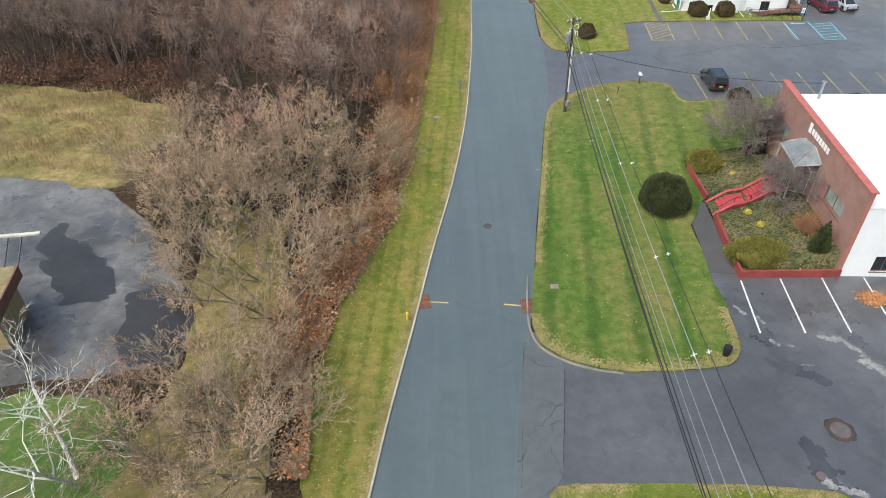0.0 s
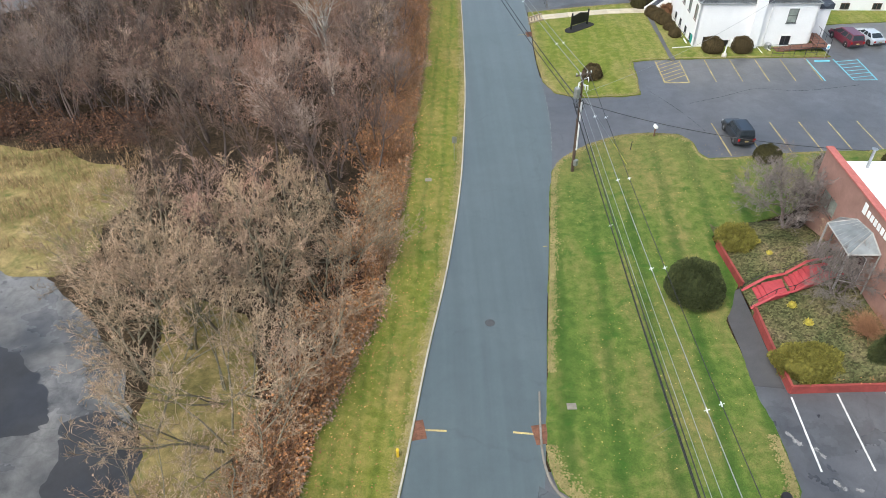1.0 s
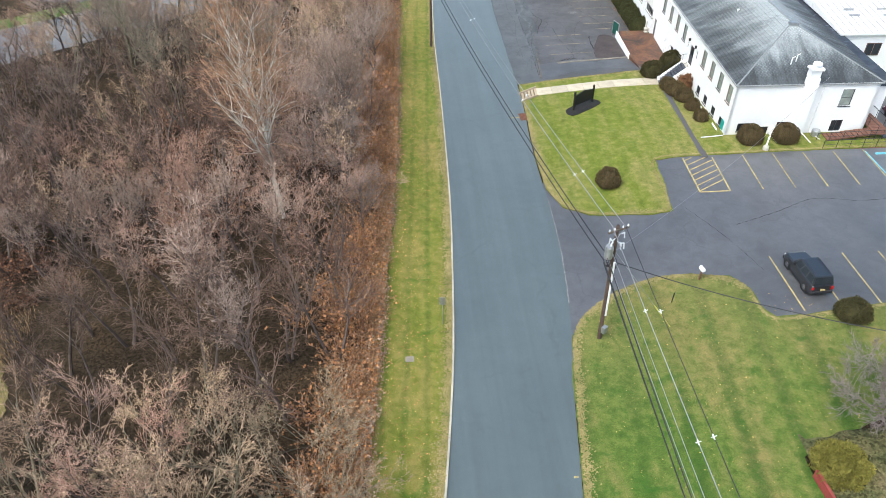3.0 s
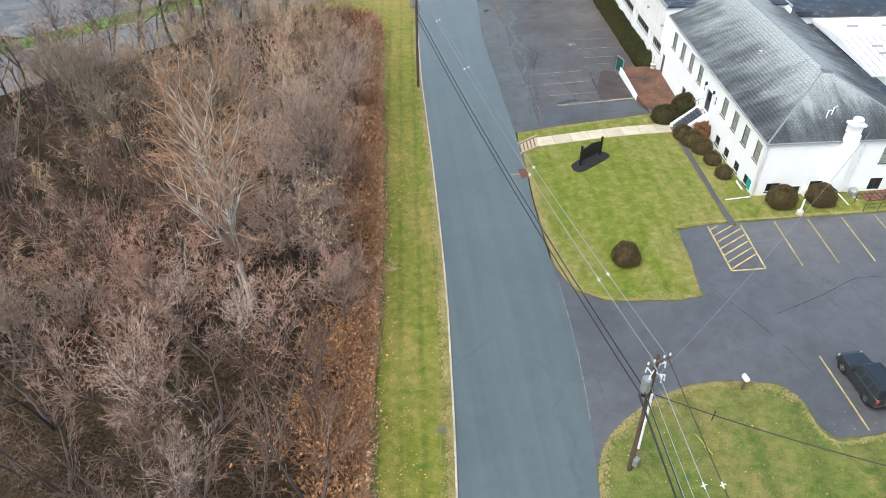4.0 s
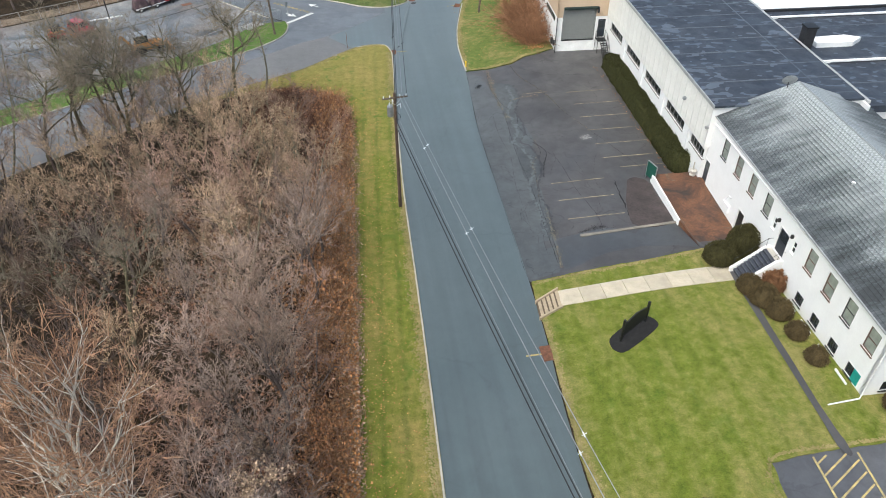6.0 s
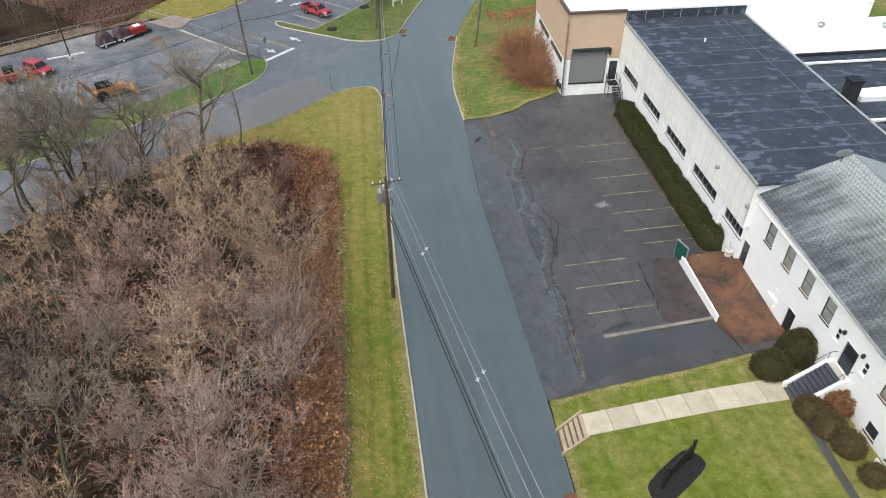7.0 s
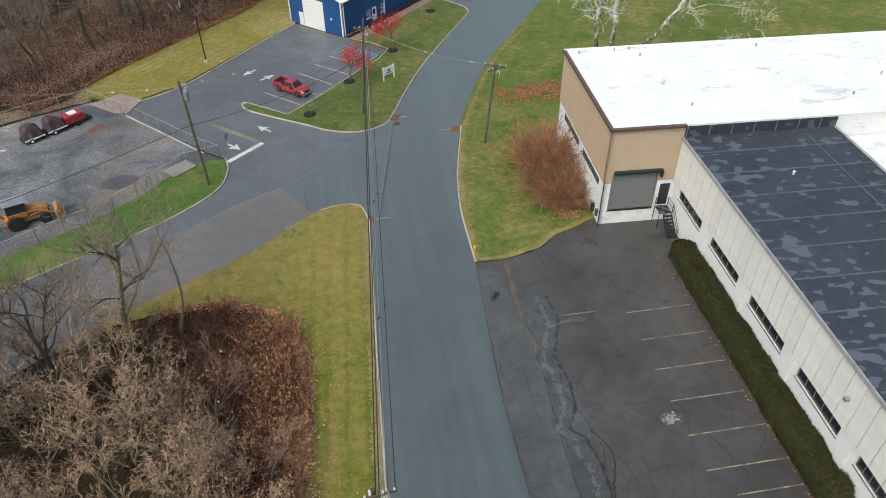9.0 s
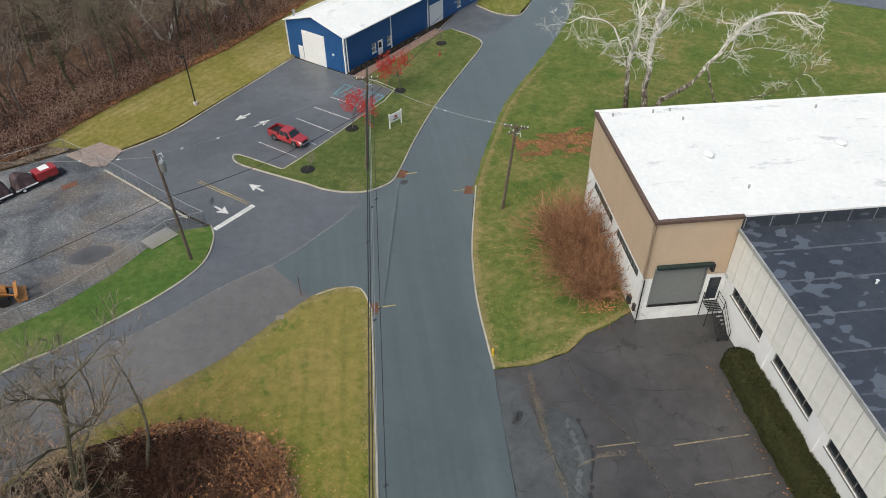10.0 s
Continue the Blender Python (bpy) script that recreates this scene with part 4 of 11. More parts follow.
yard = sheet("gravel_yard", [(-9.7, 177.6), (-13.6, 177), (-17.7, 171.2), (-21.6, 167.2), (-25.5, 164.6), (-35, 157.5), (-50, 146), (-62, 150), (-60, 178), (-45, 186), (-34.4, 192.2), (-31, 193.6), (-27.7, 195.3), (-23, 191.2), (-17.7, 185.9), (-11.7, 179.4)], 0.03, GRAVEL, 0.05, label="grey crushed-stone storage yard", category="yard")
sheet("meadow", ragged([(-90, 60.5), (-60, 58.6), (-43.7, 57.6), (-34, 55.6), (-30, 56.5), (-29, 63), (-30, 70), (-37, 74.5), (-52, 77), (-90, 82)], 1.3, 14, True, 0.25), 0.05, MEADOW, label="open patch of tall straw-coloured meadow grass", category="meadow")
sheet("grass_clearing", ragged([(-40, 14), (-27, 15), (-21, 18), (-19.5, 25), (-20.5, 29), (-26, 30.5), (-31, 30.5), (-44, 27)], 1.2, 7, True, 0.5), 0.04, YARDGRASS, label="rough green grass under the nearest trees", category="grass")
sheet("brush_floor", ragged([(-20.5, 14), (-12, 14), (-11, 24), (-12.5, 34), (-13, 44), (-15, 50), (-21, 52), (-20.4, 44), (-18.6, 33), (-20, 25)], 0.8, 7, True, 0.5), 0.045, MEADOW, label="tan dead grass under the scrub", category="grass")
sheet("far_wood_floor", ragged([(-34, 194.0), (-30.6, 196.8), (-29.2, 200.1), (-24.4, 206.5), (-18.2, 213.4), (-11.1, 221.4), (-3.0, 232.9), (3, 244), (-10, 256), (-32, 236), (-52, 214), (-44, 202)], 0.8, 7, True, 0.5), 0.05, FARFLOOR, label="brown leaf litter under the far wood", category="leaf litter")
sheet("leaf_edge", [(x + 0.8, y + (0.8 if y > 146 else 0)) for x, y in curve_pts(WOODS[3:-1], 3)] + [(-17, 147.5), (-9, 148.8), (-4.6, 145), (-3.2, 138), (-3.6, 124), (-4.2, 112), (-4.4, 98), (-5.2, 84), (-6.4, 70), (-7, 58), (-8.5, 50), (-11, 45), (-12.5, 38), (-12.6, 28)], 0.06, EDGE, label="band of orange-brown fallen leaves along the woods", category="leaf litter")
sheet("far_road", [(75, 238), (87, 222), (110, 205), (115, 212), (95, 226), (84, 240)], 0.14, LOTNEW, label="dark asphalt lane far across the lawn", category="road")

FAR_EDGE = [(-34.5, 194.0), (-31.1, 197.2), (-29.6, 200.3), (-24.8, 206.7), (-18.6, 213.9), (-11.4, 221.7), (-3.3, 233.1), (4, 245)]


def beyond(u, w):
    """A place along the foot of the far wood, w metres into it."""
    k = min(int(u * 7), 6)
    (ax, ay), (bx, by) = FAR_EDGE[k], FAR_EDGE[k + 1]
    f = u * 7 - k
    return ax + (bx - ax) * f - 0.77 * w, ay + (by - ay) * f + 0.63 * w


sheet("puddle", ragged([(-22.6, 174.0), (-21.0, 173.2), (-19.4, 173.8), (-18.6, 175.2), (-20.0, 176.2), (-21.8, 175.6)], 0.5, 6, True, 0.5), 0.042, MUD, label="damp dark silt where a puddle has dried in the gravel", category="puddle")
sheet("dirt_strip", ragged([(-27.6, 195.8), (-34.7, 192.6), (-45, 186.6), (-60, 178.6), (-61, 181), (-46, 189.6), (-35.4, 195.6), (-30.8, 197.6)], 0.4, 8, True, 0.5), 0.062, SOIL, label="bare brown soil between fence and woods", category="soil")
# ---- kerbs ----
kerb_line("kerb_1", ROAD_LEFT, 0.17, 0.14, KERB, "pale concrete kerb along the street's grass strip", 3)
kerb_line("kerb_2", SIDE_NEAR[:4], 0.17, 0.14, KERB, "pale concrete kerb round the side road corner", 4)
kerb_line("kerb_3", [(6.7, 42.5), (6.35, 39), (6.35, 36.6), (6.9, 34.9), (8.4, 33.6), (10.3, 32.8), (12.3, 32.35)], 0.16, 0.14, STONEKERB, "weathered grey kerb round the lawn corner", 4, -1)
kerb_line("kerb_4", [(14.8, 153.2), (15.0, 161), (15.6, 166.5), (16.4, 171), (18.4, 179.6)], 0.17, 0.14, KERB, "pale concrete kerb before the tan building's lawn", 4, -1)
kerb_line("kerb_5", [(-2.4, 187.3), (-7.6, 191.4), (-8.2, 190.4), (-6.9, 188.7), (-2.4, 185.5), (0.1, 183.8), (2.6, 182.0), (6.2, 181), (9.4, 182.3), (10.9, 185), (13.2, 190.8), (16.8, 198.5), (22.2, 208.1), (26.1, 214.9), (26.5, 217.7), (25.1, 219.9), (22.9, 222.6)], 0.17, 0.15, KERB, "pale concrete kerb round the island lawn", 4, 1)
kerb_line("kerb_6", [(-2.4, 187.3), (1.5, 191.4), (7.3, 198.2), (12.1, 204.5), (6.8, 209.3)], 0.17, 0.15, KERB, "pale concrete kerb at the head of the parking stalls", 2, -1)
kerb_line("kerb_7", SIDE_FAR[:9] + [(-70, 125)], 0.17, 0.15, KERB, "pale concrete kerb along the side road's green verge", 4, -1)
kerb_line("kerb_8", [(-1.4, 217.1), (-10.2, 205.8), (-16.4, 198), (-21.7, 194.3)], 0.2, 0.15, KERB, "pale concrete kerb below the grass bank", 4, 1)
kerb_line("kerb_10", [(-11.9, 179.5), (-17.8, 185.8), (-22.4, 190.6)], 0.22, 0.12, KERB, "pale concrete edge between gravel yard and car park", 3, 1)
kerb_line("kerb_9", [(28.4, 231.5), (31.1, 227.3), (34.6, 225.9), (37.8, 231.1)], 0.17, 0.15, KERB, "pale concrete kerb round the far lawn", 4, 1)

# ---- painted lines ----
def lot_lines():
    for a, c in (((23.2, 41.2), (22.8, 35.6)), ((26.3, 41.3), (26.0, 35.5)), ((29.6, 41.4), (29.3, 35.5)), ((32.9, 41.4), (32.6, 35.5))):
        stripe("parking_line", a, c, 0.12, front_lot, LINEWHT)
    x = 28.6
    for k in range(12):
        stripe("parking_line", (28.6 + 3.05 * k, 76.1), (28.65 + 3.05 * k, 69.9), 0.1, lot2, LINEYEL)
    for k in range(5):
        stripe("parking_line", (32.5 + 3.05 * k, 91.3), (32.1 + 3.05 * k, 85.4), 0.1, lot2, LINEYEL)
    # hatched bay
    A, B, C, D = (26.5, 91.2), (26.2, 85.4), (29.0, 85.4), (29.4, 91.1)
    for p, q in ((A, B), (B, C), (C, D)):
        stripe("hatch_line", p, q, 0.13, lot2, LINEYEL)
    for k in range(7):
        y = 85.6 + 0.85 * k
        u = (y - 85.4) / 5.8
        rise = min(1.6, 91.2 - y)
        stripe("hatch_line", (26.25 + 0.3 * u, y), (26.25 + 0.3 * u + 2.75 * rise / 1.6, y + rise), 0.11, lot2, LINEYEL)
    # blue accessible bays
    stripe("accessible_line", (44.8, 91.0), (44.6, 85.3), 0.12, lot2, LINEBLUE)
    for p, q in (((48.0, 91), (47.9, 85.4)), ((47.9, 85.4), (50.6, 85.4)), ((50.6, 85.4), (50.9, 91))):
        stripe("accessible_line", p, q, 0.12, lot2, LINEBLUE)
    for k in range(6):
        stripe("accessible_line", (48.0, 86 + 0.85 * k), (50.7, 85.6 + 0.85 * (k + 1)), 0.1, lot2, LINEBLUE)
    # faded lines of the cracked lot
    for y, x0 in ((143.7, 25.5), (140.6, 25.6), (137.5, 25.4), (134.5, 25.3), (131.5, 25.3), (128.7, 25.3), (126.7, 26.4)):
        stripe("parking_line", (x0, y), (31.0, y), 0.09, lot3, LINEPALE)
    for y in (125.1, 122.1, 119.0):
        stripe("parking_line", (18.8, y), (24.2, y - 0.1), 0.1, lot3, LINEPALE)
    stripe("parking_line", (20.3, 144.6), (23.3, 144.4), 0.09, lot3, LINEPALE)
    # the new lot
    for a, c in (((-5.4, 193.9), (-0.8, 189.6)), ((-3.2, 196.3), (1.4, 192.1)), ((-0.9, 198.9), (3.6, 194.6)), ((1.3, 201.5), (5.8, 197.4)), ((3.5, 203.9), (7.8, 200.1))):
        stripe("parking_line", a, c, 0.11, blue_lot, LINEWHT)
    for p, q in (((5.6, 207.2), (10.4, 203.0)), ((3.9, 204.5), (5.7, 207.2))):
        stripe("accessible_line", p, q, 0.1, blue_lot, LINEBLUE)
    for k in range(7):
        stripe("accessible_line", (4.2 + 0.72 * k, 204.2 - 0.62 * k), (6.6 + 0.66 * k, 206.4 - 0.6 * k), 0.1, blue_lot, LINEBLUE)
    stripe("stop_line", (-9.0, 176.9), (-5.3, 180.6), 0.6, blue_lot, LINEWHT)
    stripe("centre_line", (-11.7, 186.2), (-5.9, 180.9), 0.1, blue_lot, LINEYEL)
    stripe("centre_line", (-11.5, 186.45), (-5.7, 181.1), 0.1, blue_lot, LINEYEL)
    for (x, y), turn in (((-7.6, 200.5), 220), ((-5.3, 198.3), 36), ((-5.1, 183.9), 135), ((-8.7, 180.4), -45)):
        b = bmesh.new()
        pts = [(-1.0, 0.12), (0.1, 0.12), (-0.1, 0.62), (1.3, 0.0), (-0.1, -0.62), (0.1, -0.12), (-1.0, -0.12)]
        c, s = math.cos(radians(turn)), math.sin(radians(turn))
        prism([(x + c * u - s * v, y + s * u + c * v) for u, v in pts], "z", land(x, y) + 0.02, land(x, y) + 0.04, b)
        part("lane_arrow", b, LINEWHT, blue_lot)
    # short yellow ticks at the storm drains
    for a, c in (((-1.3, 39.6), (0.2, 39.5)), ((4.5, 39.3), (6.0, 39.1)), ((11.1, 103.2), (12.5, 103.2)), ((6.2, 162.3), (8.0, 162.4)), ((11.2, 183.9), (12.6, 183.9)), ((16.0, 179.3), (17.4, 179.2)), ((8.9, 58.2), (9.2, 58.2))):
        stripe("drain_mark", a, c, 0.14, road, LINEYEL)


lot_lines()


def rim(line, width, side, name="dry_grass"):
    """Straw-coloured tufts where the grass dies back along a kerb."""
    pts = [np.array(p) for p in curve_pts(line, 4)]
    rng_ = random.Random(len(pts))
    seg = [np.linalg.norm(q - p) for p, q in zip(pts, pts[1:])]
    vs, fs = [], []
    for _ in range(int(sum(seg) * 110 * width / 0.5)):
        i = rng_.choices(range(len(seg)), seg)[0]
        d = (pts[i + 1] - pts[i]) / seg[i]
        p = pts[i] + d * rng_.uniform(0, seg[i])
        w = min(width * 2.2, abs(rng_.gauss(0, width * 0.62 * (1 + 0.6 * noise.noise(Vector((p[0] * 0.3, p[1] * 0.3, 0)))))))
        x, y = p[0] - d[1] * side * w, p[1] + d[0] * side * w
        z = land(x, y) + 0.1
        a, s = rng_.uniform(0, 6.28), rng_.uniform(0.04, 0.11)
        c, q = math.cos(a) * s, math.sin(a) * s
        n = len(vs)
        vs += [(x - c, y - q, z), (x + q * 0.7, y - c * 0.7, z + 0.02), (x + c, y + q, z + 0.05), (x - q * 0.7, y + c * 0.7, z + 0.02)]
        fs += [(n, n + 1, n + 2), (n, n + 2, n + 3)]
    tagged(raw(name, vs, fs, STRAW), "straw-coloured dry grass tufts along the kerb", "dry grass", "", "stuff")


rim([(x - 0.16, y) for x, y in ROAD_LEFT[2:]], 0.55, 1)
rim([(6.5, 38.2), (6.55, 36.8), (7.0, 35.1), (8.5, 33.8), (10.3, 33.0), (12.4, 32.5), (16, 32.4), (19.6, 32.7), (20.9, 34.3), (21.15, 38.3)], 0.7, 1)
rim([(11.35, 69.9), (10.7, 66.5), (9.3, 56.8), (8.2, 49.6), (7.4, 44.2)], 0.5, 1)
rim([(25.5, 72.6), (24.5, 73.9), (21.7, 74.7), (18.8, 74.9), (15.5, 73.9), (12.6, 71.9), (11.35, 69.9)], 0.5, 1)
rim([(13.3, 106.8), (13.2, 103.2), (12.9, 98.8), (12.75, 93), (12.9, 88.8), (13.8, 85.9), (15.8, 84.2), (18.2, 83.5), (21.3, 83.0), (22.8, 83.2)], 0.4, 1)
rim([(15.0, 153.4), (15.2, 161), (15.8, 166.4), (16.6, 170.8), (18.7, 179.4), (21.3, 186.2), (26.6, 197.8), (34, 208.7)], 0.5, -1)
rim(SIDE_NEAR[1:9], 0.6, 1)
rim([(6.1, 22.8), (6.9, 23.55), (9.8, 23.7), (17.2, 23.45), (22.8, 22.75)], 0.5, -1)
rim([(22.85, 83.3), (23.3, 86.6), (23.75, 91.2), (28.3, 91.6), (37.6, 91.7), (48, 91.7)], 0.25, 1)
rim([(29.5, 112.5), (23.6, 111.7), (17.9, 111.4), (13.6, 111.0)], 0.3, 1)
rim([(39.2, 70.3), (34.7, 70.1), (28.5, 69.4), (26.1, 69.3), (25.5, 70.7), (25.5, 72.6)], 0.25, 1)
rim([(27.4, 157.0), (25.3, 156.0), (22.6, 155.0), (21, 153.7), (17.7, 153.0), (15.0, 153.3)], 0.5, -1)
# ---- building kit ----
def wall(parent, p0, p1, thick, z0, z1, holes, material, label="", name="wall"):
    """An upright wall from p0 to p1 in plan, its outer face to the right of that course, with openings (u0, u1, z0, z1) cut through."""
    p0, p1 = Vector((*p0, 0)), Vector((*p1, 0))
    d = (p1 - p0).normalized()
    inn = Vector((-d.y, d.x, 0)) * thick
    ln = (p1 - p0).length
    us = sorted({0.0, ln, *[h[0] for h in holes], *[h[1] for h in holes]})
    zs = sorted({z0, z1, *[h[2] for h in holes], *[h[3] for h in holes]})
    us = [u for u in us if 0 <= u <= ln]
    zs = [z for z in zs if z0 <= z <= z1]
    def full(i, j):
        if not (0 <= i < len(us) - 1 and 0 <= j < len(zs) - 1):
            return False
        u, z = (us[i] + us[i + 1]) / 2, (zs[j] + zs[j + 1]) / 2
        return not any(h[0] < u < h[1] and h[2] < z < h[3] for h in holes)
    b = bmesh.new()
    cache = {}
    def vert(i, j, side):
        if (i, j, side) not in cache:
            cache[i, j, side] = b.verts.new(p0 + d * us[i] + inn * side + Vector((0, 0, zs[j])))
        return cache[i, j, side]
    for i in range(len(us) - 1):
        for j in range(len(zs) - 1):
            if not full(i, j):
                continue
            for s in (0, 1):
                b.faces.new([vert(i, j, s), vert(i + 1, j, s), vert(i + 1, j + 1, s), vert(i, j + 1, s)])
            for (di, dj), (a, c) in (((-1, 0), ((i, j), (i, j + 1))), ((1, 0), ((i + 1, j), (i + 1, j + 1))), ((0, -1), ((i, j), (i + 1, j))), ((0, 1), ((i, j + 1), (i + 1, j + 1)))):
                if not full(i + di, j + dj):
                    b.faces.new([vert(*a, 0), vert(*c, 0), vert(*c, 1), vert(*a, 1)])
    return part(name, b, material, parent, label)


def window(parent, p0, p1, u0, u1, z0, z1, frame_mat=None, glass=None, bars=(1, 2), sill=True, deep=0.12, label=""):
    """A framed window with panes in an opening of the wall from p0 to p1."""
    frame_mat, glass = frame_mat or WHITETRIM, glass or GLASS
    d = (Vector((*p1, 0)) - Vector((*p0, 0))).normalized()
    m = Matrix.Translation((p0[0] + d.x * u0, p0[1] + d.y * u0, z0)) @ Matrix.Rotation(math.atan2(d.y, d.x), 4, "Z")
    w, h, f = u1 - u0, z1 - z0, 0.06
    b = bmesh.new()
    for a in ((0, 0, w, f), (0, h - f, w, h), (0, f, f, h - f), (w - f, f, w, h - f)):
        box(a[0], deep - 0.06, a[1], a[2], deep + 0.04, a[3], 0, b)
    nx, nz = bars
    for k in range(1, nx):
        box(w * k / nx - 0.025, deep - 0.05, f, w * k / nx + 0.025, deep + 0.03, h - f, 0, b)
    for k in range(1, nz):
        box(f, deep - 0.045, h * k / nz - 0.025, w - f, deep + 0.025, h * k / nz + 0.025, 0, b)
    win = part("window", b, frame_mat, parent, label, m=m)
    for i in range(nx):
        for j in range(nz):
            b = box(f * 0.7 + (w - 1.4 * f) * i / nx, deep, f * 0.7 + (h - 1.4 * f) * j / nz, f * 0.7 + (w - 1.4 * f) * (i + 1) / nx, deep + 0.012, f * 0.7 + (h - 1.4 * f) * (j + 1) / nz)
            part("pane", b, glass, win)
    if sill:
        part("sill", box(-0.08, -0.07, -0.09, w + 0.08, deep, -0.012, 0.01), frame_mat, win)
    return win


def door_leaf(parent, p0, p1, u0, u1, z0, z1, material, deep=0.1, pane=False, label=""):
    d = (Vector((*p1, 0)) - Vector((*p0, 0))).normalized()
    m = Matrix.Translation((p0[0] + d.x * u0, p0[1] + d.y * u0, z0)) @ Matrix.Rotation(math.atan2(d.y, d.x), 4, "Z")
    w, h = u1 - u0, z1 - z0
    b = box(0.03, deep, 0.0, w - 0.03, deep + 0.05, h - 0.03, 0.006)
    for k in range(2):
        box(0.16, deep - 0.012, 0.15 + k * h * 0.5, w - 0.16, deep + 0.01, h * 0.42 + k * h * 0.5, 0.004, b)
    door = part("door", b, material, parent, label, m=m)
    b = bmesh.new()
    for a in ((-0.04, 0, 0.03, h), (w - 0.03, 0, w + 0.04, h), (-0.04, h - 0.03, w + 0.04, h + 0.06)):
        box(a[0], -0.02, a[1], a[2], deep + 0.06, a[3], 0, b)
    part("door_frame", b, WHITETRIM, door)
    part("handle", tube([(w - 0.12, deep - 0.02, h * 0.45), (w - 0.12, deep - 0.07, h * 0.45), (w - 0.24, deep - 0.07, h * 0.45)], 0.015, 6), CHROME, door)
    if pane:
        part("pane", box(0.2, deep - 0.02, h * 0.52, w - 0.2, deep - 0.012, h * 0.88), GLASS, door)
    return door


def flat_roof(parent, poly, z, thick, material, label=""):
    return part("roof", prism(poly, "z", z - thick, z), material, parent, label)


COMPLEX = pose(27.3, 155.9, 0, 0, 0, -2.9)


# ---- tall tan warehouse with the white roof ----
def warehouse():
    h = thing("warehouse", "tall tan and white metal warehouse with a white flat roof", "warehouse", COMPLEX)
    top, split = 10.1, 4.45
    S, E, N, Wn = ((0, 0), (36, 0)), ((36, 0), (36, 16.6)), ((36, 16.6), (0, 16.6)), ((0, 16.6), (0, 0))
    wall(h, *S, 0.3, -1.5, split, [(0.78, 4.93, 1.4, 5.5), (5.4, 6.45, 1.6, 4.05)], STAINWHITE, "white painted block base")
    wall(h, (-0.05, -0.05), (36, -0.05), 0.35, split, top, [(0.83, 4.98, split, 5.5)], TAN, "tan ribbed metal siding")
    for q in (E, N):
        wall(h, *q, 0.3, -2.5, top, [], TAN)
    wins = [(2.45 + 0.81 * k, 3.24 + 0.81 * k, 3.4, 4.1) for k in range(7)] + [(9.6 + 0.81 * k, 10.39 + 0.81 * k, 3.4, 4.1) for k in range(7)]
    wall(h, *Wn, 0.3, -2.5, split, wins, STAINWHITE, "white painted block base")
    for w in wins:
        window(h, *Wn, *w, DARKMETAL, GREENGLASS, (1, 1), False, 0.06)
    wall(h, (-0.05, 16.6), (-0.05, -0.05), 0.35, split, top, [], TAN, "tan ribbed metal siding")
    # ribs of the siding
    rib = box(-0.02, -0.02, split + 0.05, 0.02, 0.0, top - 0.3).copy()
    me = finish("siding_rib", rib, TAN)
    for k in range(35):
        x = 0.2 + k * 0.2
        if not 0.7 < x < 5.1:
            part("siding_rib", me, TAN, h, m=Matrix.Translation((x, -0.05, 0)))
    mw = finish("siding_rib", box(-0.02, -0.02, split + 0.05, 0.0, 0.02, top - 0.3), TAN)
    for k in range(40):
        part("siding_rib", mw, TAN, h, m=Matrix.Translation((-0.05, 0.3 + k * 0.41, 0)))
    roof = flat_roof(h, [(0.1, 0.1), (35.9, 0.1), (35.9, 16.5), (0.1, 16.5)], top + 0.02, 0.25, ROOFWHITE, "white coated flat roof with grey stains")
    for a, c in (((-0.24, -0.24), (6.6, 0.1)), ((-0.24, 0.1), (0.1, 16.7))):
        part("roof_edge", box(a[0], a[1], top - 0.18, c[0], c[1], top + 0.08, 0.02), BROWNTRIM, h, "brown metal roof edge")
    part("roof_edge", box(6.6, -0.1, top - 0.12, 36.1, 0.1, top + 0.07, 0.02), WHITETRIM, h)
    part("roof_edge", box(-0.14, 16.5, top - 0.12, 36.1, 16.75, top + 0.12, 0.02), WHITETRIM, h)
    # roof vents and stubs
    rng = random.Random(5)
    for x, y in ((7.05, 8.0), (18.8, 8.5), (30.5, 9.0)):
        v = part("roof_vent", lathe([(0.42, 0), (0.42, 0.12), (0.3, 0.16), (0.3, 0.3), (0.48, 0.32), (0.4, 0.45), (0.1, 0.52)], 14, m=Matrix.Translation((x, y, top + 0.02))), ROOFWHITE, h)
    for x, y in ((1.2, 15.6), (5.0, 15.8), (6.6, 15.9), (7.2, 14.2), (8.4, 3.3), (20, 14.9), (24, 3.4), (29, 7)):
        part("vent_pipe", lathe([(0.08, 0), (0.08, 0.25), (0.1, 0.26), (0.1, 0.3)], 10, m=Matrix.Translation((x, y, top + 0.02))), GALV, h)
    # dark flashing above the wing's roof
    b = box(6.6, -0.14, 8.6, 20.6, -0.06, top - 0.14)
    fl = part("flashing", b, DARKROOF, h, "black membrane upstand")
    for k in range(7):
        part("seam", box(6.7 + 2.05 * k, -0.17, 8.7, 6.78 + 2.05 * k, -0.135, top - 0.16), GALV, fl)
    wall(h, (20.6, -0.08), (36, -0.08), 0.06, 6.0, top - 0.14, [], ROOFWHITE, "white coated wall")
    # roller door with its hood
    door = part("roller_door", box(0.78, 0.1, 1.4, 4.93, 0.16, 5.5), GREYDOOR, h, "grey steel roller door, shut")
    for k in range(20):
        part("slat", box(0.81, 0.085, 1.44 + 0.2 * k, 4.9, 0.11, 1.632 + 0.2 * k, 0.006), GREYDOOR, door)
    for x in (0.68, 4.93):
        part("door_frame", box(x, -0.07, 1.4, x + 0.1, 0.1, 5.48), GREYDOOR, door)
    part("sill", box(0.68, -0.07, 1.3, 5.03, 0.1, 1.4), DARKMETAL, door)
